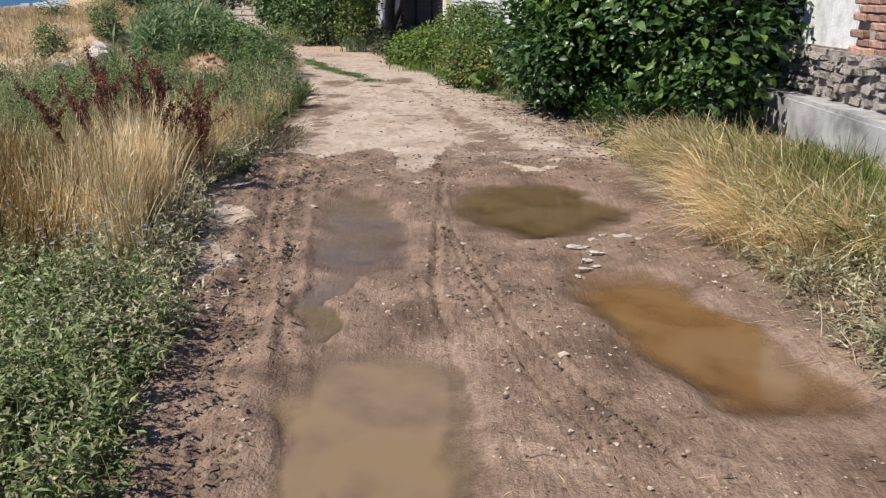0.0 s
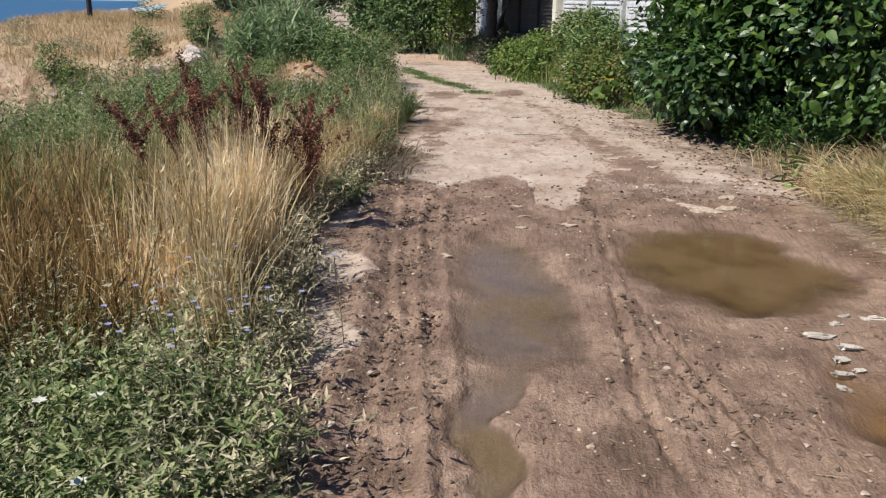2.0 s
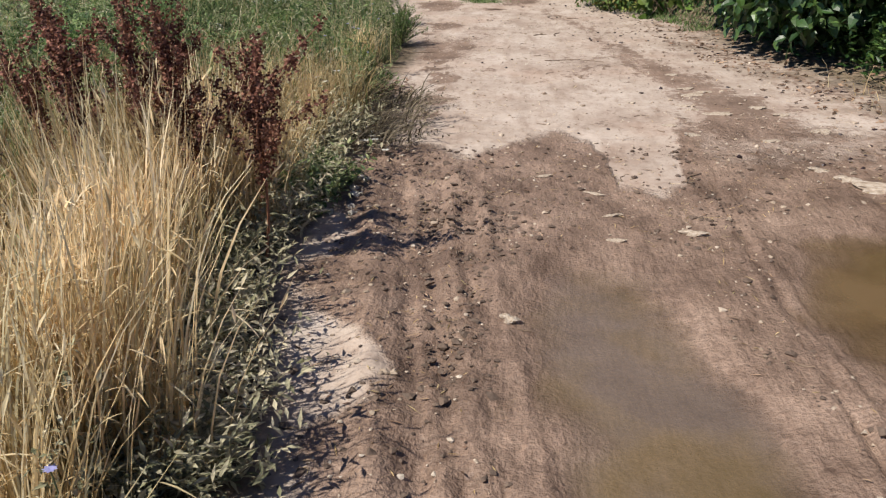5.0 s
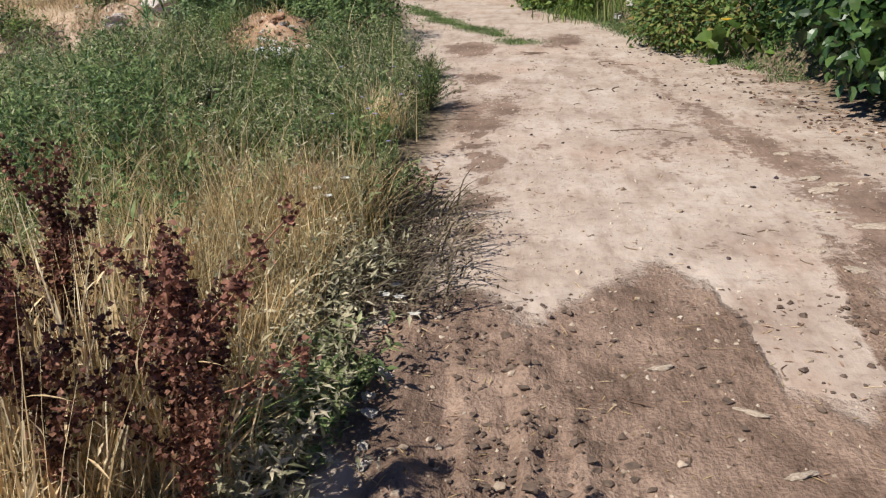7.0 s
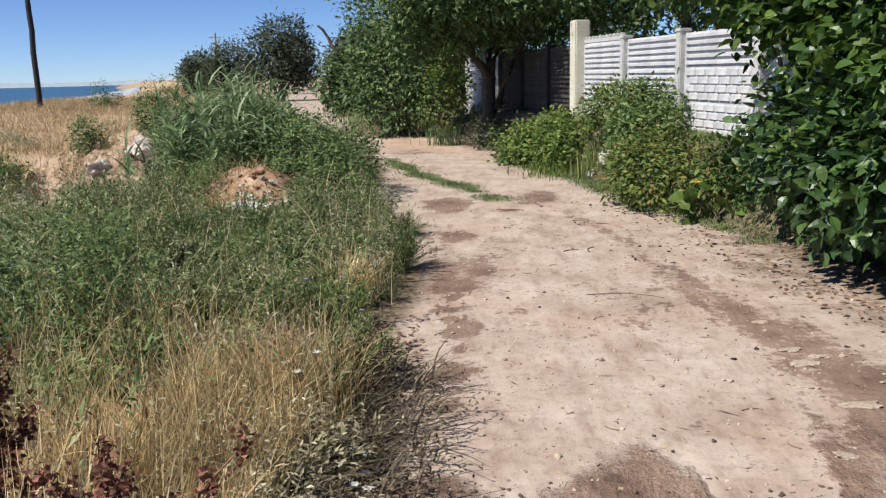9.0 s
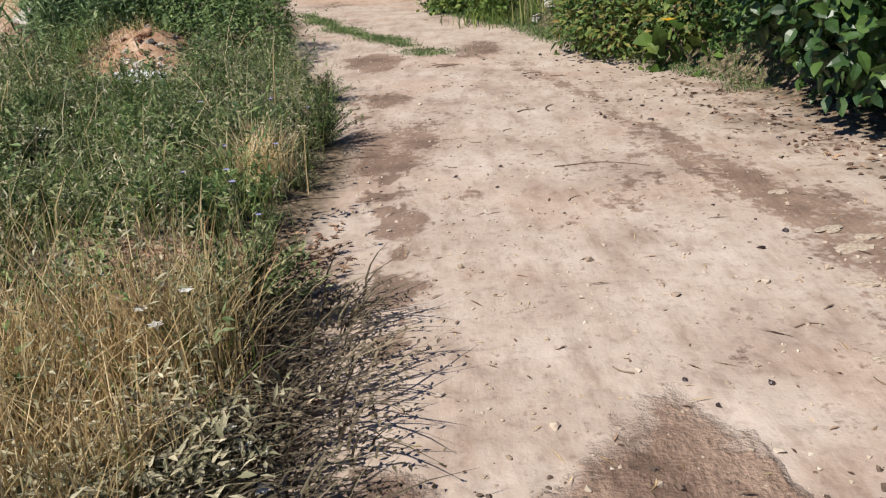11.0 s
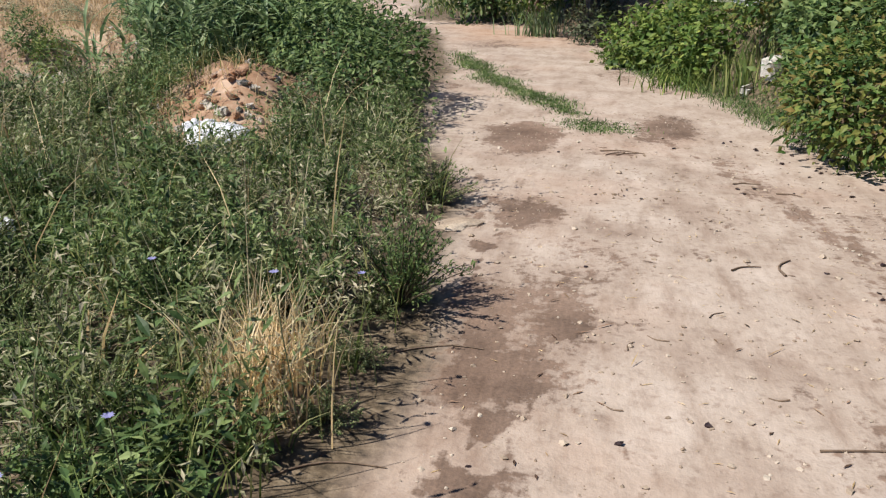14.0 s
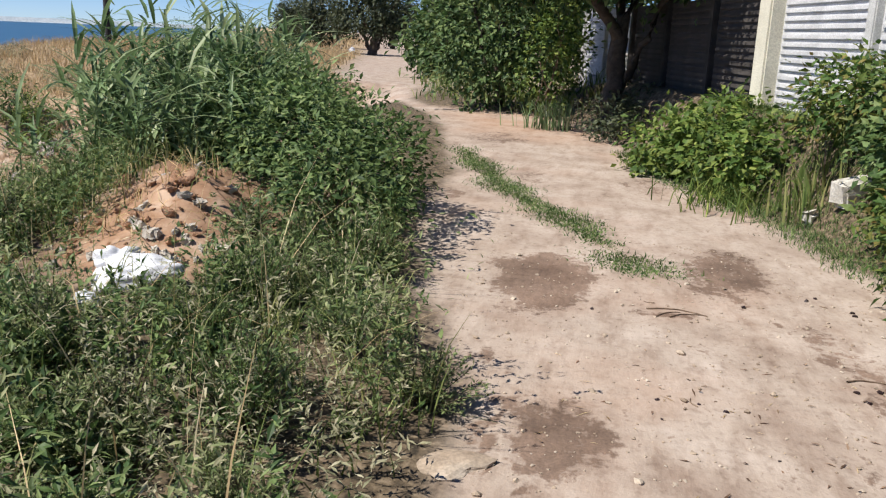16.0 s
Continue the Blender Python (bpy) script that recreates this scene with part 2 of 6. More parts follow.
# lighter mulberry leaf beside the dark broad_leaf: sunlight put into the colour
SUNLIT_LEAF = foliage("sunlit_mulberry_leaf", [(0.035, 0.08, 0.02), (0.075, 0.15, 0.03), (0.17, 0.26, 0.055)], 0.4, 0.4, 0.5)
LIME_LEAF = foliage("lime_leaf", [(0.055, 0.11, 0.025), (0.13, 0.21, 0.045), (0.29, 0.34, 0.09)], 0.32)
ROSE_LEAF = foliage("rose_leaf", [(0.04, 0.09, 0.022), (0.09, 0.165, 0.04), (0.19, 0.24, 0.06), (0.24, 0.18, 0.06)], 0.3)
TREE_LEAF = foliage("tree_leaf", [(0.036, 0.076, 0.024), (0.09, 0.16, 0.055), (0.22, 0.29, 0.11)], 0.3)
DARK_LEAF = foliage("dark_tree_leaf", [(0.035, 0.05, 0.026), (0.07, 0.09, 0.048), (0.13, 0.15, 0.085)], 0.25)
BROWN_LEAF = foliage("brown_leaf", [(0.08, 0.048, 0.032), (0.21, 0.125, 0.085), (0.42, 0.29, 0.20)], 0.1, 0.75)
# near-black fence colour that stands in for the apricot tree's shade
SHADED_PANEL = solid("shaded_panel", [(0.035, 0.03, 0.027), (0.075, 0.065, 0.058)], 0.85, 0.3, 0.4, 0.006, by_object=0.3)
SEED = foliage("dock_seed", [(0.07, 0.028, 0.021), (0.19, 0.075, 0.052), (0.40, 0.20, 0.135)], 0.2, 0.7)
DARK_STEM = foliage("dark_stem", [(0.06, 0.045, 0.032), (0.14, 0.11, 0.075), (0.28, 0.235, 0.16)], 0.15, 0.7)
GRIT = solid("grit", [(0.22, 0.16, 0.11), (0.40, 0.32, 0.24), (0.55, 0.48, 0.39)], 0.9, 0.3, 0.5, 0.005)
ORANGE = solid("orange_soil", [(0.30, 0.13, 0.06), (0.46, 0.26, 0.15), (0.58, 0.42, 0.30)], 0.95, 0.08, 0.7, 0.012, by_object=0.25)
DOCK_STEM = solid("dock_stem", [(0.20, 0.08, 0.04), (0.34, 0.17, 0.09)], 0.7, 0.05)
BARK = solid("bark", [(0.05, 0.038, 0.028), (0.12, 0.095, 0.07)], 0.9, 0.08, 0.8, 0.02)
TWIG = solid("twig_bark", [(0.12, 0.08, 0.055), (0.25, 0.18, 0.12)], 0.85, 0.05)
STONE = solid("limestone", [(0.42, 0.37, 0.30), (0.60, 0.55, 0.47), (0.72, 0.68, 0.60)], 0.85, 0.06, 0.6, 0.01, by_object=0.25)
RUBBLE = solid("rubble_stone", [(0.30, 0.24, 0.20), (0.54, 0.47, 0.42), (0.68, 0.62, 0.56)], 0.9, 0.07, 1.0, 0.02, by_object=0.35)
BRICK = solid("brick_red", [(0.30, 0.14, 0.10), (0.46, 0.27, 0.20), (0.60, 0.46, 0.38)], 0.9, 0.06, 0.6, 0.01, by_object=0.4)
MORTAR = solid("mortar", [(0.16, 0.135, 0.115), (0.33, 0.29, 0.255), (0.46, 0.41, 0.37)], 0.95, 0.09, 0.9, 0.02)
PLASTER = solid("plaster", [(0.50, 0.49, 0.48), (0.68, 0.68, 0.68), (0.76, 0.76, 0.76)], 0.85, 0.18, 0.4, 0.01)
CONCRETE = solid("concrete_grey", [(0.17, 0.16, 0.155), (0.36, 0.35, 0.345), (0.47, 0.46, 0.45)], 0.9, 0.3, 0.6, 0.012)
PANEL = solid("panel_whitewash", [(0.44, 0.44, 0.44), (0.60, 0.60, 0.60), (0.70, 0.70, 0.70)], 0.75, 0.35, 0.3, 0.005, by_object=0.12)
POST = solid("post_concrete", [(0.46, 0.46, 0.44), (0.60, 0.60, 0.58)], 0.8, 0.25, 0.3, 0.005)
POST_CREAM = solid("post_cream", [(0.58, 0.55, 0.44), (0.70, 0.67, 0.55)], 0.8, 0.3, 0.3, 0.005)
POLE_WOOD = solid("tarred_pole", [(0.012, 0.012, 0.013), (0.035, 0.033, 0.032)], 0.8, 0.15, 0.5, 0.01)
PALE_WOOD = solid("weathered_pole", [(0.30, 0.28, 0.25), (0.42, 0.40, 0.36)], 0.85, 0.2, 0.4, 0.01)
BAG = solid("white_plastic", [(0.68, 0.70, 0.74), (0.82, 0.83, 0.86)], 0.35, 0.1, 0.3, 0.01)
BLOCK_WHITE = solid("white_block", [(0.46, 0.43, 0.37), (0.66, 0.64, 0.58)], 0.9, 0.08, 0.8, 0.012)
CLOD = solid("mud_clod", [(0.075, 0.05, 0.035), (0.15, 0.105, 0.075)], 0.8, 0.03, 0.7, 0.006)
BERRY = solid("berry", [(0.012, 0.006, 0.008), (0.04, 0.02, 0.02)], 0.5, 0.02, 0.3, 0.003)
PETAL_BLUE = foliage("blue_petal", [(0.33, 0.33, 0.68), (0.48, 0.48, 0.80)], 0.35, 0.6)
PETAL_WHITE = foliage("white_petal", [(0.74, 0.74, 0.72), (0.82, 0.82, 0.80)], 0.3, 0.6)
PETAL_YELLOW = foliage("yellow_petal", [(0.72, 0.42, 0.02), (0.80, 0.52, 0.04)], 0.3, 0.6)
# bluish grey with the distance haze mixed into the land's colour
HAZY_HILL = solid("hazy_hill", [(0.25, 0.31, 0.36), (0.36, 0.40, 0.43)], 0.95, 60.0, 0.2, 1.0, fine=9.0)
HOUSE = solid("far_house", [(0.60, 0.60, 0.60), (0.75, 0.75, 0.74)], 0.9, 5.0, 0.1, 0.1)
ROOF = solid("roof_red", [(0.28, 0.09, 0.06), (0.36, 0.14, 0.09)], 0.85, 0.6, 0.3, 0.01)


# ---- mesh helpers ----
def mesh_np(name, v, f, mat, smooth=False):
    """A mesh from arrays: v is N x 3, f is M x 3 or M x 4."""
    v, f = np.ascontiguousarray(v, dtype=np.float32), np.ascontiguousarray(f, dtype=np.int32)
    me = bpy.data.meshes.new(name)
    me.vertices.add(len(v))
    me.vertices.foreach_set("co", v.ravel())
    me.loops.add(f.size)
    me.loops.foreach_set("vertex_index", f.ravel())
    me.polygons.add(len(f))
    me.polygons.foreach_set("loop_start", np.arange(0, f.size, f.shape[1], dtype=np.int32))
    me.polygons.foreach_set("use_smooth", np.full(len(f), smooth))
    me.update(calc_edges=True)
    me.materials.append(mat)
    return me


def bm_mesh(name, bm, mat, smooth=False):
    me = bpy.data.meshes.new(name)
    for face in bm.faces:
        face.smooth = smooth
    bm.to_mesh(me)
    bm.free()
    me.materials.append(mat)
    return me


def part(name, data, parent, label="", m=None):
    ob = new(name, data)
    ob.parent = parent
    if m is not None:
        ob.matrix_local = m
    return tagged(ob, label)


def thing(name, x, y, z, label, category, group="", kind="", rz=0.0):
    ob = new(name)
    ob.empty_display_size = 0.1
    ob.matrix_world = pose(x, y, z, 0, 0, rz)
    return tagged(ob, label, category, group, kind)


def box_bm(bm, size, at, bevel=0.0, jitter=0.0):
    made = bmesh.ops.create_cube(bm, size=1, matrix=Matrix.LocRotScale(at, None, size))["verts"]
    if bevel:
        edges = {e for w in made for e in w.link_edges}
        out = bmesh.ops.bevel(bm, geom=list(edges), offset=bevel, segments=2, affect="EDGES")
        made = out["verts"]
    if jitter:
        for w in made:
            w.co += Vector(rng.uniform(-jitter, jitter, 3))
    return made


def rock_mesh(name, size, mat, seed, detail=2, rough=0.3, smooth=False):
    bm = bmesh.new()
    bmesh.ops.create_icosphere(bm, subdivisions=detail, radius=1)
    for w in bm.verts:
        k = 1 + rough * (noise.noise(w.co * 1.1 + Vector((seed * 7.7, 0, 0))) + 0.5 * noise.noise(w.co * 2.6 + Vector((0, seed * 3.1, 0))))
        w.co = Vector((w.co.x * size[0] * k, w.co.y * size[1] * k, w.co.z * size[2] * k))
    return bm_mesh(name, bm, mat, smooth)


def tube(points, radii, sides=7):
    """Vertices and quads of a round limb along points."""
    p = np.asarray(points, float)
    r = np.broadcast_to(np.asarray(radii, float), len(p))
    d = np.gradient(p, axis=0)
    d /= np.linalg.norm(d, axis=1)[:, None] + 1e-9
    ref = np.where(np.abs(d[:, 2:3]) > 0.9, [[1.0, 0, 0]], [[0, 0, 1.0]])
    a = np.cross(d, ref)
    a /= np.linalg.norm(a, axis=1)[:, None] + 1e-9
    b = np.cross(d, a)
    ang = np.linspace(0, 2 * np.pi, sides, endpoint=False)
    v = p[:, None] + r[:, None, None] * (np.cos(ang)[None, :, None] * a[:, None] + np.sin(ang)[None, :, None] * b[:, None])
    i = np.arange(len(p) - 1)[:, None] * sides
    j = np.arange(sides)[None]
    k = (j + 1) % sides
    f = np.stack([i + j, i + k, i + sides + k, i + sides + j], -1).reshape(-1, 4)
    return v.reshape(-1, 3), f


def joined(pieces):
    """Several (v, f) as one."""
    vs, fs, base = [], [], 0
    for v, f in pieces:
        vs.append(v)
        fs.append(f + base)
        base += len(v)
    return np.concatenate(vs), np.concatenate(fs)


def bent(a, b, sag=0.1, steps=6, wob=0.0, seed=0):
    """A slightly crooked line from a to b."""
    r = np.random.default_rng(seed)
    t = np.linspace(0, 1, steps)[:, None]
    a, b = np.asarray(a, float), np.asarray(b, float)
    p = a + (b - a) * t
    p[:, 2] += sag * 4 * (t * (1 - t))[:, 0]
    p[1:-1] += r.normal(0, wob, (steps - 2, 3))
    return p


def blades(pos, h, w, lean, segs=3, turn=None):
    """Grass blades: pos N x 3, height and width N, lean N x 2 (sideways reach per height)."""
    n = len(pos)
    t = np.linspace(0, 1, segs + 1)
    a = rng.uniform(0, np.pi, n) if turn is None else turn
    side = np.stack([np.cos(a), np.sin(a), np.zeros(n)], 1)
    out = np.zeros((n, segs + 1, 2, 3))
    reach = np.linalg.norm(lean, axis=1)
    for k, s in enumerate(t):
        c = pos.copy()
        c[:, :2] += lean * (h * s ** 1.8)[:, None]
        c[:, 2] += h * (s - 0.42 * np.minimum(reach, 1.6) * s ** 2.2)
        half = (w * (1 - s) ** 0.6 * 0.5 + 0.0004)[:, None]
        out[:, k, 0], out[:, k, 1] = c - side * half, c + side * half
    base = (np.arange(n) * 2 * (segs + 1))[:, None]
    k = np.arange(segs)[None] * 2
    f = np.stack([base + k, base + k + 1, base + k + 3, base + k + 2], -1).reshape(-1, 4)
    return out.reshape(-1, 3), f


LEAF_FINE = ((0.0, 0.06), (0.18, 0.75), (0.45, 1.0), (0.78, 0.55), (1.0, 0.02))
LEAF_PLAIN = ((0.0, 0.1), (0.4, 1.0), (1.0, 0.03))


def leaves(c, way, up, length, width, shape=LEAF_PLAIN, fold=0.25, droop=0.2):
    """Leaves with a midrib: c N x 3 the stalk ends, way the direction, up roughly the upper side."""
    n = len(c)
    way = way / (np.linalg.norm(way, axis=1)[:, None] + 1e-9)
    side = np.cross(way, up)
    side /= np.linalg.norm(side, axis=1)[:, None] + 1e-9
    nor = np.cross(side, way)
    s = len(shape)
    out = np.zeros((n, s, 3, 3))
    L, W = np.broadcast_to(length, n)[:, None], np.broadcast_to(width, n)[:, None]
    for k, (t, q) in enumerate(shape):
        mid = c + way * L * t - nor * L * droop * t * t
        out[:, k, 1] = mid
        out[:, k, 0] = mid - side * W * q * 0.5 + nor * W * q * fold * 0.5
        out[:, k, 2] = mid + side * W * q * 0.5 + nor * W * q * fold * 0.5
    base = (np.arange(n) * s * 3)[:, None]
    k = np.arange(s - 1)[None] * 3
    f1 = np.stack([base + k, base + k + 1, base + k + 4, base + k + 3], -1).reshape(-1, 4)
    f2 = np.stack([base + k + 1, base + k + 2, base + k + 5, base + k + 4], -1).reshape(-1, 4)
    return out.reshape(-1, 3), np.concatenate([f1, f2])


def aim(n, up=0.4, spread=1.0):
    """Random directions, with a lift."""
    d = rng.normal(0, spread, (n, 3))
    d[:, 2] = d[:, 2] * 0.6 + up
    return d


def scatter(n, x0, x1, y0, y1, keep=None):
    x, y = rng.uniform(x0, x1, n), rng.uniform(y0, y1, n)
    if keep is not None:
        k = rng.random(n) < keep(x, y)
        x, y = x[k], y[k]
    return x, y


def tufts(n, per, x0, x1, y0, y1, keep=None, spread=0.05, fan=0.22, loose=0.12):
    """Blades in tufts: places and the way each one leans out of its tuft."""
    cx, cy = scatter(n, x0, x1, y0, y1, keep)
    k = len(cx)
    off = rng.normal(0, spread, (k * per, 2))
    x, y = np.repeat(cx, per) + off[:, 0], np.repeat(cy, per) + off[:, 1]
    lean = off / spread * fan + rng.normal(0, loose, (k * per, 2)) + np.repeat(rng.normal(0, loose * 1.15, (k, 2)), per, 0)
    size = np.repeat(rng.uniform(0.6, 1.15, k), per)
    return x, y, lean, size


# ---- the lay of the land ----
LEFT_Y = (-60, 0, 2.3, 3.5, 4.5, 6.3, 7.7, 8.6, 9.4, 10.2, 11.2, 13.1, 14.6, 16.2, 18.7, 22, 25, 27, 29, 31.5, 40, 60, 100, 3000)
LEFT_X = (-0.9, -0.9, -0.95, -1.2, -1.4, -1.75, -1.77, -1.62, -1.7, -1.80, -1.78, -1.92, -2.42, -2.82, -3.0, -3.7, -4.6, -5.6, -7.2, -8.6, -10.5, -15.5, -26, -900)
RIGHT_Y = (-60, 0, 3.1, 4.4, 5.6, 7.5, 8.6, 9.8, 10.8, 12, 13.1, 14.1, 15.3, 17.6, 19.5, 22, 24, 25.2, 26.5, 28, 31, 40, 60, 100, 3000)
RIGHT_X = (1.7, 1.7, 1.64, 1.6, 1.6, 1.66, 1.6, 1.42, 1.1, 0.97, 0.86, 0.56, 0.14, -0.38, -1.1, -1.35, -1.7, -2.6, -5.0, -5.6, -6.3, -8.2, -12.0, -22.5, -896)


def left_edge(y):
    return np.interp(y, LEFT_Y, LEFT_X) + 0.16 * fbm(np.asarray(y, float), y * 0, 0.5, 3, 3)


def right_edge(y):
    return np.interp(y, RIGHT_Y, RIGHT_X) + 0.2 * fbm(np.asarray(y, float), y * 0, 0.7, 3, 4)


def coast(y):
    return np.interp(y, (-400, 0, 40, 52, 64, 110, 220, 3000), (-30, -26, -25.5, -27, -29, -44, -85, -1250))


FENCE_AT = np.array((0.22, 20.0))      # the large post


def fence_gap(x, y):
    """How far in front of the fence's line a place lies."""
    return -((x - FENCE_AT[0]) * 0.970 + (y - FENCE_AT[1]) * 0.243)


#          centre x, y, half width, half length, turn, depth
PUDDLES = (("muddy", -0.23, 2.78, 0.44, 1.08, 8, 0.06), ("amber", 1.18, 3.76, 0.46, 1.22, 12, 0.075),
           ("brown", 0.68, 6.15, 0.72, 1.12, 3, 0.06), ("thin", -0.54, 5.5, 0.42, 1.4, 3, 0.045), ("film", -0.62, 4.05, 0.15, 0.75, 4, 0.05))
LEVEL = -0.024


def puddle_field(x, y):
    """1 in the middle of a puddle, 0 at its edge, less outside; and its depth."""
    px, py = x + 0.40 * fbm(x, y, 0.34, 5, 21), y + 0.7 * fbm(x, y, 0.34, 5, 22)
    best, deep, whose = np.full(np.shape(x), -9.0), np.zeros(np.shape(x)), np.zeros(np.shape(x), int)
    for k, (_, cx, cy, rx, ry, turn, d) in enumerate(PUDDLES):
        c, s = math.cos(radians(turn)), math.sin(radians(turn))
        u, v = ((px - cx) * c + (py - cy) * s) / rx, (-(px - cx) * s + (py - cy) * c) / ry
        q = 1 - (np.abs(u) ** 2.5 + np.abs(v) ** 2.5) ** 0.4
        deep, whose = np.where(q > best, d, deep), np.where(q > best, k, whose)
        best = np.maximum(best, q)
    return best, deep, whose


#         (y, x) pairs along each wheel track, width, depth, tread
TRACKS = (((2.0, -0.72), (2.9, -0.93), (3.9, -0.98), (5.0, -1.05), (6.1, -1.22), (7.2, -1.36), (8.1, -1.42)), \
          ((2.0, -0.36), (3.2, -0.64), (4.2, -0.79), (5.4, -0.95), (6.7, -1.10), (7.6, -1.16)), \
          ((2.2, 0.20), (3.0, 0.10), (3.9, 0.0), (4.4, -0.04), (5.5, -0.03), (6.8, 0.0), (7.6, 0.05)), \
          ((2.2, 0.95), (3.0, 0.60), (3.9, 0.33), (5.5, 0.07), (6.8, -0.03)), \
          ((2.3, 0.66), (3.2, 0.37), (3.9, 0.25), (4.7, 0.12), (5.4, 0.04)))
TRACK_SIZE = ((0.14, 0.024), (0.05, 0.028), (0.028, 0.024), (0.022, 0.020), (0.016, 0.017))


def tracks(x, y):
    out = np.zeros(np.shape(x))
    for pts, (w, d) in zip(TRACKS, TRACK_SIZE):
        ys, xs = zip(*pts)
        u = (x - np.interp(y, ys, xs) - 0.03 * fbm(x, y, 0.3, 3, 31)) / w
        on = sm(ys[0] - 0.2, ys[0] + 0.2, y) * (1 - sm(ys[-1] - 0.6, ys[-1], y))
        groove = np.exp(-u ** 4) - 0.75 * np.exp(-((np.abs(u) - 1.45) / 0.42) ** 2)
        tread = 0.35 * np.sin(np.clip(u, -1, 1) * 9.5) * np.exp(-u ** 4) if w > 0.1 else 0
        out = out - d * on * (groove + tread) * (0.6 + 0.9 * (fbm(x, y, 0.35, 3, 33) + 0.5))
    return out


FRONT_X = (-1.75, -1.4, -1.22, -1.05, -0.85, -0.64, -0.47, -0.40, -0.24, -0.10, -0.03, 0.05, 0.6, 1.2, 1.7)
FRONT_Y = (7.9, 8.2, 7.85, 8.0, 8.35, 8.46, 8.15, 7.5, 7.2, 7.4, 8.2, 8.7, 8.9, 8.5, 7.9)
#        damp patches: centre x, y, half width, half length, strength
DAMP = ((-1.6, 11.5, 0.42, 0.66, 0.82), (-1.66, 11.1, 0.24, 0.28, 1.1), (-1.54, 10.5, 0.10, 0.12, 1.1), (-1.44, 10.1, 0.10, 0.22, 0.85), (-1.42, 9.4, 0.16, 0.17, 0.9), (-1.82, 14.9, 0.33, 0.64, 1.15),
        (-0.76, 15.4, 0.30, 0.62, 0.85), (-1.64, 12.95, 0.2, 0.4, 0.9), (-2.82, 17.4, 0.22, 0.42, 0.6), (-1.12, 14.56, 0.13, 0.07, 0.9), (-1.14, 10.55, 0.18, 0.14, 0.5), (-0.3, 10.6, 0.32, 0.75, 0.42), (-1.25, 12.2, 0.3, 0.6, 0.45),
        (-1.1, 18.4, 0.25, 0.6, 0.5), (-2.2, 18.6, 0.2, 0.6, 0.45), (-2.9, 21.6, 0.5, 0.8, 0.55), (0.1, 12.9, 0.3, 0.7, 0.35))


def damp(x, y):
    """Soft drying patches on the pale earth."""
    band = np.interp(y, (8.2, 9.4, 10.3, 11.0, 12.0, 12.7, 13.5, 15.0), (0.5, 0.5, 0.28, 0.14, -0.04, -0.13, -0.3, -0.65))
    wide = np.interp(y, (8.0, 10.3, 12.0, 15.0), (0.42, 0.26, 0.14, 0.12))
    w = np.exp(-((x - band + 0.3 * fbm(x, y, 0.5, 4, 65)) / wide) ** 2) * sm(7.8, 8.6, y) * (1 - sm(14.0, 15.4, y)) * np.interp(y, (8, 10.3, 11.5, 15), (0.95, 0.9, 0.62, 0.5))
    w = np.maximum(w, 0.45 * sm(-0.9, -0.1, x - right_edge(y)) * sm(7.8, 8.6, y) * (1 - sm(12.5, 14, y)))
    for cx, cy, rx, ry, k in DAMP:
        q = np.sqrt(((x - cx + 0.3 * fbm(x, y, 0.25, 4, 45)) / rx) ** 2 + ((y - cy + 0.35 * fbm(x, y, 0.25, 4, 46)) / ry) ** 2)
        w = np.maximum(w, k * (1 - sm(0.45, 1.25, q)))
    tread = np.exp(-((x - np.interp(y, (8.5, 9.3, 10.4, 12.0, 14.0), (-1.35, -1.45, -1.5, -1.66, -1.98))) / 0.10) ** 2) * sm(8.6, 8.9, y) * (1 - sm(13.2, 14.2, y))
    return np.maximum(w, 1.1 * tread * sm(0.0, 0.10, fbm(x, y * 0.8, 0.11, 3, 48)))


def wetness(x, y):
    n = fbm(x, y, 0.6, 5, 41)
    front = np.interp(x + 0.1 * fbm(x, y, 0.2, 3, 40), FRONT_X, FRONT_Y)
    w = 1 - sm(-0.26, 0.34, y - front + 0.35 * fbm(x, y, 0.16, 4, 42) + 0.3 * n)
    w = w * sm(-0.12, 0.12, x - left_edge(y) + 0.05 - 0.28 * np.exp(-((y - 4.75) / 0.28) ** 2) - 0.36 * np.exp(-((y - 5.75) / 0.42) ** 2) - 0.25 * np.exp(-((y - 6.8) / 0.4) ** 2) + 0.25 * fbm(x, y, 0.18, 4, 44))
    return w * (1 - 0.55 * sm(1.45, 1.75, x + 0.3 * n)) * (1 - 0.45 * sm(-0.05, 0.2, x) * sm(7.3, 8.2, y))


def verge(x, y):
    """1 on the overgrown sides, 0 on the track."""
    return np.maximum(sm(-0.1, 0.12, left_edge(y) - x), sm(-0.1, 0.2, x - right_edge(y)))


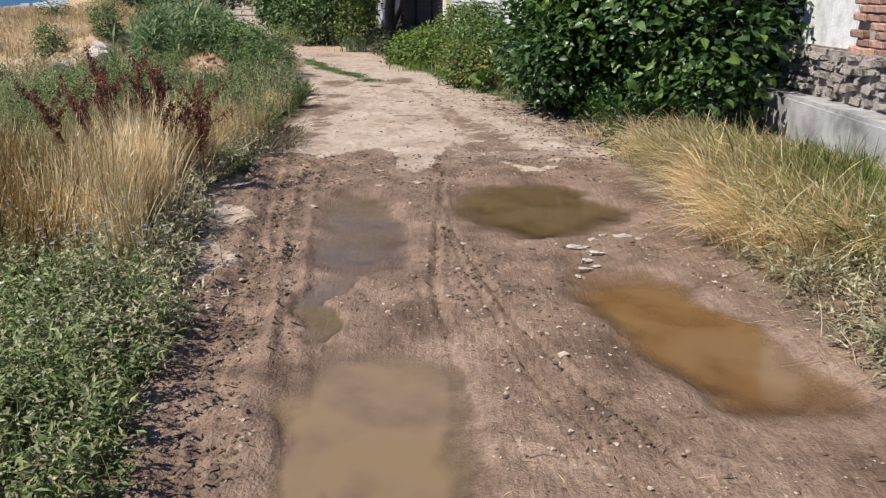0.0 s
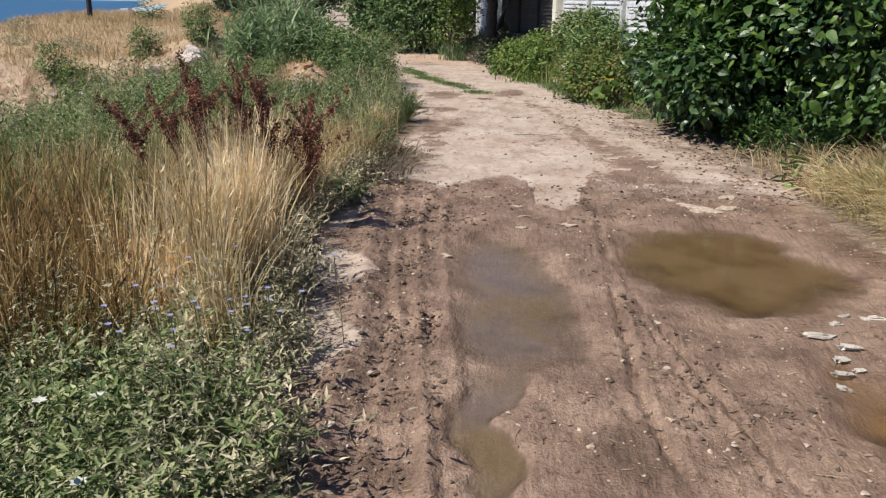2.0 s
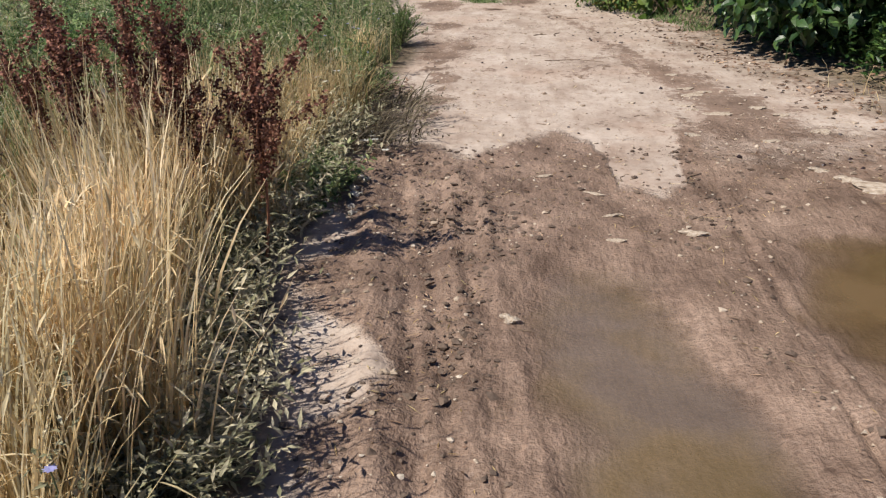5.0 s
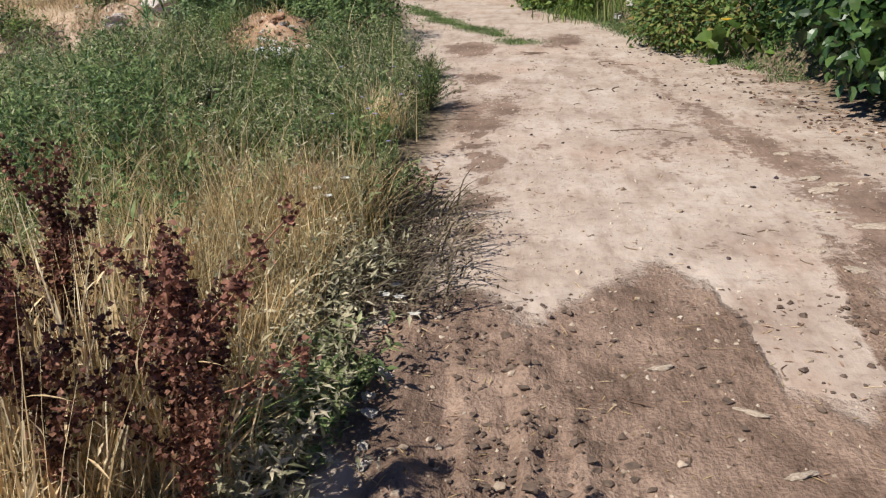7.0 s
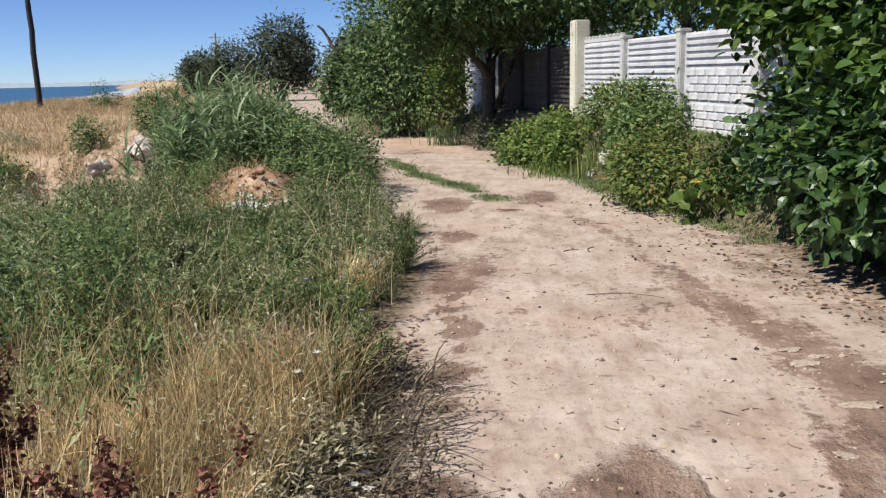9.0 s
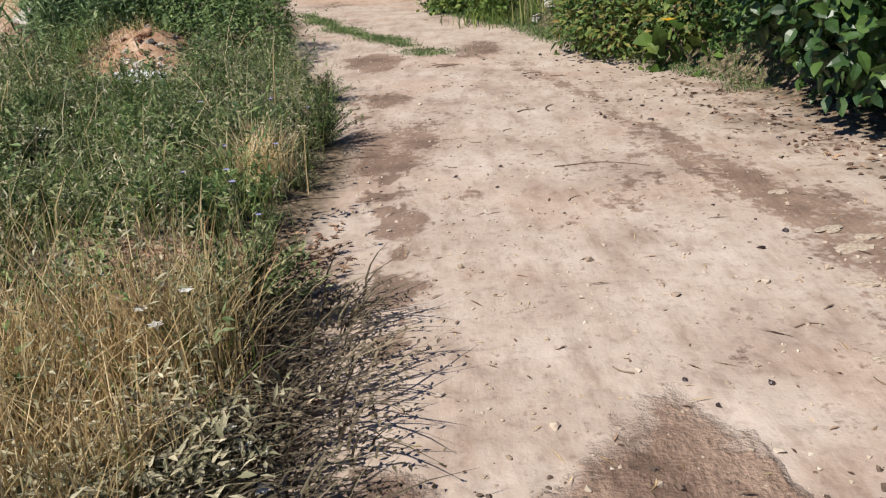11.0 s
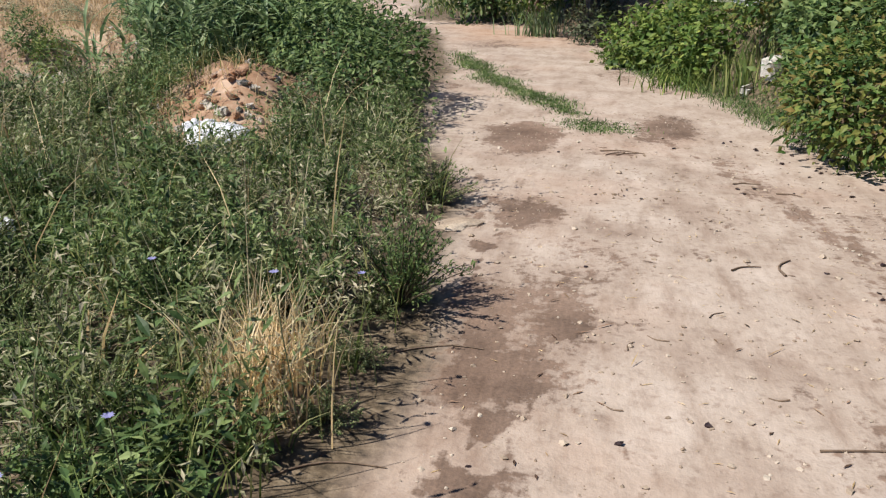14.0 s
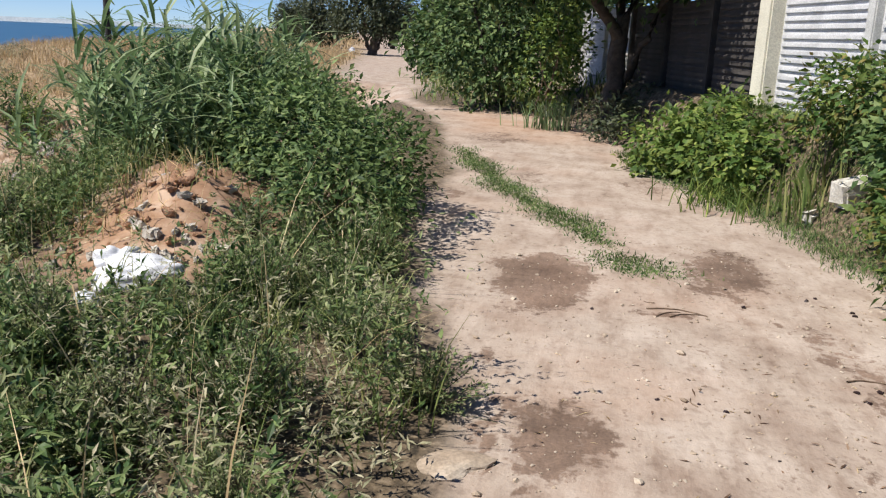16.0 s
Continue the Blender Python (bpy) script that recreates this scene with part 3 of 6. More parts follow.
def land(x, y):
    """The ground's height before the fine relief."""
    le, re = left_edge(y), right_edge(y)
    z = 0.05 * fbm(x, y, 1.6, 3, 51)
    z = z + 0.05 * sm(0, 0.5, le - x) + 0.07 * sm(0, 0.7, x - re)
    z = z + 0.10 * fbm(x, y, 1.2, 3, 52) * sm(0.2, 1.0, le - x)
    z = z - (2.6 + 0.9 * fbm(x, y, 4, 4, 53)) * sm(0, 5.5, -5.3 - x) * (1 - sm(28.5, 32.0, y + 1.6 * fbm(x, y, 3, 4, 54)))
    bank = sm(0, 1.5, -6.2 - x) * (1 - sm(31, 33, y))
    z = z + bank * (2.2 * np.abs(fbm(x, y, 2.2, 4, 63)) + 1.5 * fbm(x, y, 1.1, 4, 64) - 0.3)
    z = z - 0.95 * sm(3.5, 7.5, le - x) * sm(27, 31, y) * (1 - sm(32, 45, y))
    z = z + 0.25 * sm(30, 46, y) * sm(4, 14, le - x) + 0.35 * fbm(x, y, 9, 4, 55) * sm(32, 40, y) * sm(3, 6, le - x)
    z = z + (0.32 + 0.3 * fbm(x, y, 0.25, 4, 57)) * np.exp(-((x + 4.45) / 0.55) ** 2 - ((y - 15.6) / 0.55) ** 2)
    z = z + (0.16 + 0.15 * fbm(x, y, 0.25, 4, 58)) * np.exp(-((x + 3.85) / 0.4) ** 2 - ((y - 16.1) / 0.45) ** 2)
    z = z + (0.34 + 0.34 * fbm(x, y, 0.22, 4, 59)) * np.exp(-((x + 4.0) / 0.48) ** 2 - ((y - 14.95) / 0.5) ** 2)
    z = z + 0.62 * sm(-1.0, -0.25, -fence_gap(x, y)) * sm(11.5, 13.0, y) * (1 - sm(40, 60, y)) * (1 - sm(24, 30, y) * 0.6)
    z = z - 18.0 * sm(0, 9.0, coast(y) - x + 3 * fbm(x, y, 5, 3, 56))
    return z


def height(x, y):
    x, y = np.asarray(x, float), np.asarray(y, float)
    z = land(x, y)
    q, deep, _ = puddle_field(x, y)
    near = 1 - sm(8.6, 9.6, y)
    wet = wetness(x, y)
    z = z * (1 - near * (1 - verge(x, y)) * 0.85)
    z = z - deep * sm(-0.08, 0.6, q) * 1.3
    out = sm(-0.02, -0.2, q)
    z = z + near * (1 - verge(x, y)) * (tracks(x, y) * (0.35 + 0.65 * out) + (0.032 + 0.03 * np.exp(-((x - np.interp(y, (2, 3.5, 5, 7.5), (-0.6, -0.82, -1.0, -1.28))) / 0.25) ** 2)) * fbm(x, y, 0.085, 4, 61) * out * (0.3 + 0.7 * wet))
    z = z + 0.010 * fbm(x, y, 0.09, 3, 62) * (1 - sm(20, 30, y))
    return z


def axis(*runs):
    """Grid lines: (from, to, step) runs in order."""
    out = [np.arange(a, b, s) for a, b, s in runs]
    return np.concatenate(out)


def far_axis(start, end, step, growth=1.18):
    out, v = [], start
    sign = 1 if end > start else -1
    while abs(v) < abs(end):
        out.append(v)
        step *= growth
        v += sign * step
    return np.array(out + [end])


def build_ground():
    xs = np.concatenate([far_axis(-7.0, -4000, 0.12, 1.045)[::-1], axis((-6.9, -2.2, 0.1), (-2.2, 1.9, 0.022), (1.9, 4.6, 0.08)), far_axis(4.6, 4000, 0.1, 1.2)])
    ys = np.concatenate([far_axis(1.2, -4000, 0.1, 1.25)[::-1][:-1], axis((1.2, 8.8, 0.022), (8.8, 17.0, 0.045), (17.0, 34.0, 0.14)), far_axis(34.0, 4000, 0.2, 1.07)])
    gx, gy = np.meshgrid(xs, ys)
    x, y = gx.ravel(), gy.ravel()
    z = height(x, y)
    nx = len(xs)
    i = (np.arange(len(ys) - 1)[:, None] * nx + np.arange(nx - 1)[None]).ravel()
    f = np.stack([i, i + 1, i + nx + 1, i + nx], 1)
    me = mesh_np("ground", np.stack([x, y, z], 1), f, SOIL, True)
    q = puddle_field(x, y)[0]
    le = left_edge(y)
    veg = verge(x, y) * (1 - 0.75 * sm(28, 33, y))
    leaf_fall = 0.75 * sm(0.5, 0.62, fbm(x, y, 0.3, 4, 73) + 0.5) * sm(8.4, 9.2, y) * (1 - sm(13, 14, y)) * sm(-0.75, 0.1, x - right_edge(y))
    veg = np.maximum(veg, leaf_fall)
    gully = sm(0, 2.5, -6.5 - x) * (1 - sm(31, 33, y))
    mound = np.exp(-((x + 4.0) / 0.8) ** 2 - ((y - 14.85) / 1.15) ** 2)
    rock = np.clip(gully * 0.95 + 0.6 * sm(0.25, 0.6, mound), 0, 1)
    red = np.clip(sm(0.3, 0.7, mound) * (0.9 + 0.9 * fbm(x, y, 0.4, 4, 79)) + (0.25 + 0.5 * fbm(x, y, 0.8, 4, 78)) * sm(21.0, 22.2, y) * (1 - sm(26, 27, y)) * sm(-0.6, 0.7, x - np.interp(y, (20, 26), (-2.9, -4.4)))
                  + 0.5 * gully * sm(-0.1, 0.15, fbm(x, y, 2.5, 3, 77)) + 0.4 * np.exp(-((x + 2.25) / 0.45) ** 4 - ((y - 9.66) / 0.27) ** 4), 0, 1)
    veg = veg * (1 - 0.8 * sm(0.3, 0.7, mound)) * (1 - 0.9 * gully)
    veg = veg * (1 - 0.75 * np.exp(-((x + 2.25) / 0.5) ** 4 - ((y - 9.66) / 0.27) ** 4))
    wet = np.maximum(wetness(x, y), sm(-0.6, -0.05, q) * (y < 9))
    for name, value in (("wet", wet), ("damp", damp(x, y) * (1 - verge(x, y))), ("veg", veg), ("rock", rock), ("red", red), ("gold", sm(30, 33, y + 1.6 * fbm(x, y, 3, 4, 54)) * sm(0.1, 0.8, left_edge(y) - x))):
        me.attributes.new(name, "FLOAT", "POINT").data.foreach_set("value", value.astype(np.float32))
    tagged(new("ground", me), "pale dry earth track with wet rutted mud and overgrown verges", "ground", kind="structure")


build_ground()


def build_puddle(name, cx, cy, rx, ry, turn, _, mat, label):
    xs, ys = np.arange(-1.7 * rx, 1.7 * rx, 0.025), np.arange(-1.5 * ry, 1.5 * ry, 0.025)
    gx, gy = np.meshgrid(xs, ys)
    x, y, nx = gx.ravel(), gy.ravel(), len(xs)
    c, s = math.cos(radians(turn)), math.sin(radians(turn))
    wx, wy = cx + x * c - y * s, cy + x * s + y * c
    deep = LEVEL - height(wx, wy)
    inside, _, whose = puddle_field(wx, wy)
    mine = (whose == [p[0] for p in PUDDLES].index(name)) & (inside > -0.03)
    i = (np.arange(len(ys) - 1)[:, None] * nx + np.arange(nx - 1)[None]).ravel()
    f = np.stack([i, i + 1, i + nx + 1, i + nx], 1)
    me = mesh_np("puddle", np.stack([x, y, x * 0], 1), f[(deep[f].max(1) > -0.004) & mine[f[:, 0]]], mat, True)
    me.attributes.new("depth", "FLOAT", "POINT").data.foreach_set("value", deep.astype(np.float32))
    ob = new("puddle", me)
    ob.matrix_world = pose(cx, cy, LEVEL, 0, 0, turn)
    tagged(ob, label, "puddle", "puddles on the track")


for p, mat, label in zip(PUDDLES, (MUDDY, AMBER, BROWN, GREYISH, GREYISH), ("shallow milky brown puddle in a wheel rut", "long clear amber-brown puddle beside the verge",
                         "brown puddle reflecting the dark shrubs", "thin grey film of water in the mud", "narrow grey film of water in a wheel rut")):
    build_puddle(*p, mat, label)

water = new("sea", mesh_np("sea", np.array([(-4800, -4800, 0), (1500, -4800, 0), (1500, 4800, 0), (-4800, 4800, 0)]), np.array([[0, 1, 2, 3]]), SEA))
water.location = (0, 0, -15.0)
tagged(water, "calm blue sea below the bluff", "sea", kind="structure")


# ---- the ruined wall beside the track ----
def build_ruin():
    X = 3.62
    ruin = thing("wall_east", X, 7.5, 0.0, "ruined rubble wall with red brick pier and grey concrete footing", "wall", kind="structure")
    bm = bmesh.new()
    box_bm(bm, (0.5, 9.0, 0.95), (0.25, -1.9, 0.01), 0.03, 0.012)
    bmesh.ops.subdivide_edges(bm, edges=bm.edges[:], cuts=2, use_grid_fill=True)
    for w in bm.verts:
        w.co.x += 0.05 * noise.noise(w.co * 1.3)
        w.co.z += 0.05 * noise.noise(w.co * 0.9 + Vector((5, 0, 0))) * (w.co.z > 0.2)
    part("footing", bm_mesh("footing", bm, CONCRETE), ruin, "rough grey concrete footing")
    bm = bmesh.new()
    box_bm(bm, (0.34, 8.9, 0.62), (0.47, -1.9, 0.68), 0.02, 0.01)
    part("wall_core", bm_mesh("wall_core", bm, MORTAR), ruin, "crumbling mortar core")
    bm = bmesh.new()
    box_bm(bm, (0.30, 1.25, 2.2), (0.52, 1.62, 2.05), 0.02, 0.015)
    bmesh.ops.subdivide_edges(bm, edges=bm.edges[:], cuts=4, use_grid_fill=True)
    for w in bm.verts:
        w.co.x += 0.03 * noise.noise(w.co * 2.3)
    part("plaster_panel", bm_mesh("plaster_panel", bm, PLASTER), ruin, "peeling whitish plaster")
    bm = bmesh.new()
    box_bm(bm, (0.36, 6.9, 2.2), (0.56, -2.5, 2.05), 0.02, 0.01)
    part("brick_core", bm_mesh("brick_core", bm, MORTAR), ruin)
    shapes = []
    for k in range(5):
        bm = bmesh.new()
        box_bm(bm, (1.9, 1.9, 1.9), (0, 0, 0), 0.3, 0.2)
        shapes.append(bm_mesh("stone", bm, RUBBLE))
    r = random.Random(4)
    for row in range(5):
        y = 2.55
        while y > -3.4:
            w = r.uniform(0.05, 0.19)
            z = 0.56 + row * 0.088 + r.uniform(-0.02, 0.02)
            if r.random() < 0.9:
                part("stone", shapes[r.randrange(5)], ruin, "", pose(0.315 + r.uniform(-0.03, 0.03), y - w, z, r.uniform(-6, 6), r.uniform(-5, 5), r.uniform(-6, 6)) @ Matrix.Diagonal((r.uniform(0.05, 0.1), w * 0.98, r.uniform(0.030, 0.05), 1)))
            y -= 2 * w + r.uniform(0.0, 0.03)
    bm = bmesh.new()
    box_bm(bm, (0.12, 0.25, 0.065), (0, 0, 0), 0.008, 0.004)
    bricks = [bm_mesh("brick", bm, BRICK)]
    for row in range(26):
        y = 0.95 - (0.13 if row % 2 else 0)
        while y > -2.2:
            if r.random() < 0.95:
                part("brick", bricks[0], ruin, "", pose(0.37 + r.uniform(-0.012, 0.012), y - 0.125, 1.0 + row * 0.077, r.uniform(-2, 2), 0, r.uniform(-2.5, 2.5)))
            y -= 0.265
    # crumbled render on the ledge
    for k in range(14):
        part("rubble", shapes[k % 5], ruin, "", pose(0.12 + r.uniform(-0.05, 0.1), r.uniform(-2.2, 2.4), 0.43, r.uniform(-20, 20), r.uniform(-20, 20), r.uniform(0, 180)) @ Matrix.Diagonal((r.uniform(0.03, 0.09), r.uniform(0.03, 0.07), r.uniform(0.02, 0.035), 1)))


build_ruin()


# ---- the panel fence ----
def build_fence():
    turn = math.degrees(math.atan2(-0.243, 0.970))  # local x runs across, local -y along
    fence = thing("concrete_fence", FENCE_AT[0], FENCE_AT[1], 0.0, "whitewashed precast concrete panel fence on a low plinth", "fence", rz=-turn)
    STEP, ROWH, Z0 = 1.85, 0.415, 0.65

    def slab(size, mat, name, bevel=0.006, jitter=0.0):
        bm = bmesh.new()
        box_bm(bm, size, (0, 0, 0), bevel, jitter)
        return bm_mesh(name, bm, mat)

    plates = {m: slab((0.04, STEP - 0.1, ROWH - 0.001), m, "panel", 0.003) for m in (PANEL, SHADED_PANEL)}
    ribs = {m: slab((0.03, STEP - 0.22, 0.05), m, "rib", 0.008) for m in (PANEL, SHADED_PANEL)}
    block = slab((0.026, 0.235, 0.082), PANEL, "brick", 0.007, 0.003)
    bm = bmesh.new()
    box_bm(bm, (0.15, 0.13, 1.5), (0, 0, 0), 0.012)
    box_bm(bm, (0.17, 0.15, 0.05), (0, 0, 0.76), 0.012)
    post_mesh = bm_mesh("post", bm, POST)
    # same post, darkened in colour for the tree's shade
    shaded_post = post_mesh.copy()
    shaded_post.materials[0] = SHADED_PANEL
    for k in range(-5, 4):
        y = -STEP * (k + 0.5)
        for row in range(3):
            tilt = random.uniform(-0.6, 0.6)
            # three panels past the large post carry the tree's shade in their colour
            mat = SHADED_PANEL if k in (-1, -2, -3) else PANEL
            panel = part("panel", plates[mat], fence, "panel coloured dark for the shade under the tree" if mat is SHADED_PANEL else "", pose(0.0, y, Z0 + ROWH * (row + 0.5), 0, tilt, 0))
            if k == 2 and row < 2:
                for c in range(4):
                    for j in range(6):
                        part("brick", block, panel, "", pose(-0.026, -0.66 + j * 0.255 + (0.06 if c % 2 else -0.03), -0.146 + c * 0.096))
            else:
                for c in range(5):
                    part("rib", ribs[mat], panel, "", pose(-0.03, 0, -0.16 + c * 0.08))
        if k not in (0,):
            part("post", shaded_post if -4 < k < 0 else post_mesh, fence, "", pose(-0.02, -STEP * k, Z0 + 0.52, random.uniform(-0.7, 0.7), random.uniform(-0.7, 0.7), 0))
        bm = bmesh.new()
        box_bm(bm, (0.26, STEP, 0.6), (0, 0, 0), 0.015, 0.008)
        part("plinth", bm_mesh("plinth", bm, CONCRETE), fence, "grey concrete plinth", pose(0.02, y, Z0 - 0.31))
    part("post", post_mesh, fence, "", pose(-0.02, -STEP * 4, Z0 + 0.52))
    # scalloped top rail on the panel beside the large post
    bm = bmesh.new()
    box_bm(bm, (0.06, STEP - 0.14, 0.07), (0, 0, 0), 0.01)
    for k in range(11):
        box_bm(bm, (0.07, 0.07, 0.05), (0, -0.75 + k * 0.15, 0.05), 0.012)
    part("top_rail", bm_mesh("top_rail", bm, POST), fence, "", pose(0, -STEP * 0.5, Z0 + 3 * ROWH + 0.035))
    bm = bmesh.new()
    box_bm(bm, (0.26, 0.3, 2.1), (0, 0, 0), 0.02)
    part("gate_post", bm_mesh("gate_post", bm, POST_CREAM), fence, "tall cream-painted concrete post", pose(-0.05, 0.08, 1.24))


build_fence()


# ---- grass and weeds ----
def stuff(name, v, f, mat, label, category):
    return tagged(new(name, mesh_np(name, v, f, mat)), label, category, kind="stuff")


def tuft_blades(x, y, h, w, lean, segs=3, sink=0.01):
    pos = np.stack([x, y, height(x, y) - sink], 1)
    return blades(pos, h, w, lean, segs)


def weeds(x, y, h, per, length, width, shape=LEAF_PLAIN, rise=0.35, lean=0.25):
    """Leafy stems: leaves all the way up each stem."""
    n = len(x)
    z = height(x, y)
    top = rng.normal(0, lean, (n, 2))
    s = rng.uniform(0.06, 1.0, (n, per))
    c = np.zeros((n, per, 3))
    c[..., 0] = x[:, None] + top[:, :1] * h[:, None] * s ** 1.5
    c[..., 1] = y[:, None] + top[:, 1:] * h[:, None] * s ** 1.5
    c[..., 2] = z[:, None] + h[:, None] * s
    c = c.reshape(-1, 3)
    d = aim(len(c), rise, 0.8)
    size = rng.uniform(0.6, 1.25, len(c)) * np.repeat(rng.uniform(0.8, 1.2, n), per)
    return leaves(c, d, np.tile([0.0, 0.0, 1.0], (len(c), 1)) + rng.normal(0, 0.3, (len(c), 3)), length * size, width * size, shape)


def left_of(margin, fade=0.15):
    return lambda x, y: sm(0, fade, left_edge(y) - margin - x + 0.25 * fbm(x, y, 0.5, 3, 83))


# where the soil heap and the trodden earth stay bare
bare = lambda x, y: (1 - 0.98 * np.exp(-((x + 3.95) / 0.68) ** 4 - ((y - 14.55) / 1.3) ** 4)) * (1 - 0.97 * np.exp(-((x + 2.25) / 0.5) ** 4 - ((y - 9.66) / 0.27) ** 4))

# leafy green weeds at the start
x, y = scatter(9500, -4.4, -0.8, -0.8, 4.5, lambda x, y: left_of(0.02)(x, y) * (1 - sm(2.6, 4.2, -x + 1.6 * fbm(x, y, 0.8, 3, 86))) * sm(-0.8, 1.0, y + 1.6 * fbm(x, y, 0.8, 3, 88)) * (1 - sm(3.6, 4.5, y + 0.5 * fbm(x, y, 0.5, 3, 84))))
leafy = weeds(x, y, rng.uniform(0.10, 0.34, len(x)) * sm(-0.05, 0.35, left_edge(y) - x + 0.15), 21, 0.040, 0.0125, lean=0.5)
stuff("leafy_weeds", *leafy, WEED, "low bushy green weeds with narrow leaves", "weeds")
x, y = scatter(1500, -3.4, -0.9, 0.8, 4.9, left_of(0.05))
stuff("seeding_weeds", *weeds(x, y, rng.uniform(0.25, 0.5, len(x)), 24, 0.022, 0.008, lean=0.3), WEED_GREY, "thin greyish weeds going to seed", "weeds")
x, y = scatter(6500, -3.6, -0.9, 0.6, 4.6, left_of(0.0))
stuff("verge_grass", *tuft_blades(x, y, rng.uniform(0.08, 0.32, len(x)), rng.uniform(0.003, 0.006, len(x)), rng.normal(0, 0.45, (len(x), 2))), GRASS, "green grass among the weeds", "grass")

# greyish trailing weeds along the edge
x, y = scatter(13000, -2.9, -1.0, 3.1, 8.4, lambda x, y: left_of(-0.03)(x, y) * (1 - sm(0.3, 0.6, left_edge(y) - x)))
stuff("edge_weeds", *weeds(x, y, rng.uniform(0.05, 0.24, len(x)), 13, 0.04, 0.011, lean=0.7), DUSTY_WEED, "dusty grey-green weeds along the edge of the track", "weeds")

# golden dry grass
clump = lambda x, y: sm(-2.3, -2.1, x - 0.12 * (5.2 - y) + 0.25 * fbm(x, y, 0.4, 3, 87)) * sm(4.3, 4.8, y + 0.3 * (x + 2)) * (1 - sm(6.7, 7.2, y))
def straw_stand(name, x, y, h, w, lean, mat, label, curls):
    """Stiff dry stalks, with ears at the tips and withered leaves curling off them."""
    pos = np.stack([x, y, height(x, y) - 0.01], 1)
    stuff(name, *blades(pos, h, w, lean, 4), mat, label, "grass")
    reach = np.minimum(np.linalg.norm(lean, axis=1), 1.6)

    def along(k, t):
        c = pos[k].copy()
        c[:, :2] += lean[k] * (h[k] * t ** 1.8)[:, None]
        c[:, 2] += h[k] * (t - 0.42 * reach[k] * t ** 2.2)
        return c

    k = np.flatnonzero(rng.random(len(x)) < 0.22)
    tip = along(k, np.full(len(k), 0.93))
    stuff("grass_ears", *leaves(tip, aim(len(k), 1.1, 0.35) + np.concatenate([lean[k], np.zeros((len(k), 1))], 1), rng.normal(0, 1, (len(k), 3)), rng.uniform(0.04, 0.085, len(k)), 0.009), mat, "pale ears on the dry grass", "grass")
    k = rng.integers(0, len(x), curls)
    c = along(k, rng.uniform(0.15, 0.85, curls))
    stuff("withered_blades", *leaves(c, aim(curls, 0.25, 0.8), np.tile([0, 0, 1.0], (curls, 1)), rng.uniform(0.03, 0.11, curls), rng.uniform(0.003, 0.006, curls), LEAF_FINE, 0.4, 0.3), mat, "withered blades curling off the dry stalks", "grass")


x, y, ln, sz = tufts(400, 52, -2.75, -1.5, 4.0, 7.1, lambda x, y: left_of(0.2)(x, y) * clump(x, y), 0.055, 0.10, 0.07)
straw_stand("golden_grass", x, y, rng.uniform(0.30, 0.82, len(x)) * sz, rng.gamma(3.0, 0.0014, len(x)) + 0.002, ln, STRAW, "tall sun-bleached golden dry grass", 6500)
x, y, ln, sz = tufts(430, 42, -5.2, -2.0, 3.8, 7.6, lambda x, y: (1 - clump(x, y)) * left_of(0.35)(x, y) * (1 - sm(3.4, 5.0, -x + 1.5 * fbm(x, y, 0.9, 3, 80))) * (1 - 0.92 * sm(5.5, 6.2, y) * sm(2.45, 2.75, -x)), 0.06, 0.12, 0.08)
straw_stand("brown_grass", x, y, rng.uniform(0.22, 0.68, len(x)) * sz, rng.gamma(3.0, 0.0014, len(x)) + 0.002, ln, STRAW_BROWN, "brownish dry grass", 6000)
x, y = scatter(700, -3.2, -1.75, 4.0, 9.0, left_of(0.35))
stuff("broken_straws", *tuft_blades(x, y, rng.uniform(0.2, 0.55, len(x)), rng.uniform(0.004, 0.008, len(x)), np.clip(rng.normal(0, 0.7, (len(x), 2)), -0.9, 0.6)), STRAW, "bent and broken straws", "grass")

# dry and green mixture past the docks
goldy = lambda x, y: (1 - sm(8.4, 9.2, y + 0.6 * fbm(x, y, 0.6, 3, 89))) * (1 - sm(2.7, 3.3, -x + 0.5 * fbm(x, y, 0.6, 3, 90)))
x, y = scatter(34000, -4.2, -1.6, 6.5, 9.9, lambda x, y: left_of(0.1)(x, y) * bare(x, y) * (0.15 + 0.85 * goldy(x, y)) * sm(-0.3, 0.1, fbm(x, y, 0.4, 3, 91)))
stuff("dry_grass", *tuft_blades(x, y, rng.uniform(0.15, 0.52, len(x)), rng.uniform(0.003, 0.006, len(x)), rng.normal(0, 0.3, (len(x), 2))), STRAW_DULL, "yellowing grass on the verge", "grass")
x, y = scatter(46000, -8.0, -1.6, 5.9, 16.0, lambda x, y: left_of(0.08)(x, y) * (0.12 + 0.88 * sm(-0.08, 0.1, fbm(x, y, 0.5, 3, 92))) * (1 - 0.35 * sm(9, 10, y)) * (1 - 0.75 * goldy(x, y)) * bare(x, y))
stuff("rough_grass", *tuft_blades(x, y, rng.uniform(0.12, 0.46, len(x)), rng.uniform(0.004, 0.008, len(x)), rng.normal(0, 0.4, (len(x), 2))), GRASS, "rough green grass on the verge", "grass")
x, y = scatter(12500, -6.5, -1.6, 5.9, 15.3, lambda x, y: left_of(0.13)(x, y) * bare(x, y) * (1 - 0.9 * goldy(x, y)) * (0.12 + 0.88 * sm(-0.12, 0.06, fbm(x, y, 0.7, 3, 94))))
hill = (0.35 + 1.5 * sm(-0.2, 0.25, fbm(x, y, 0.55, 3, 95))) * (0.7 + 0.6 * (fbm(x, y, 1.6, 2, 93) + 0.5))
dark = fbm(x, y, 0.8, 3, 85) > 0.03
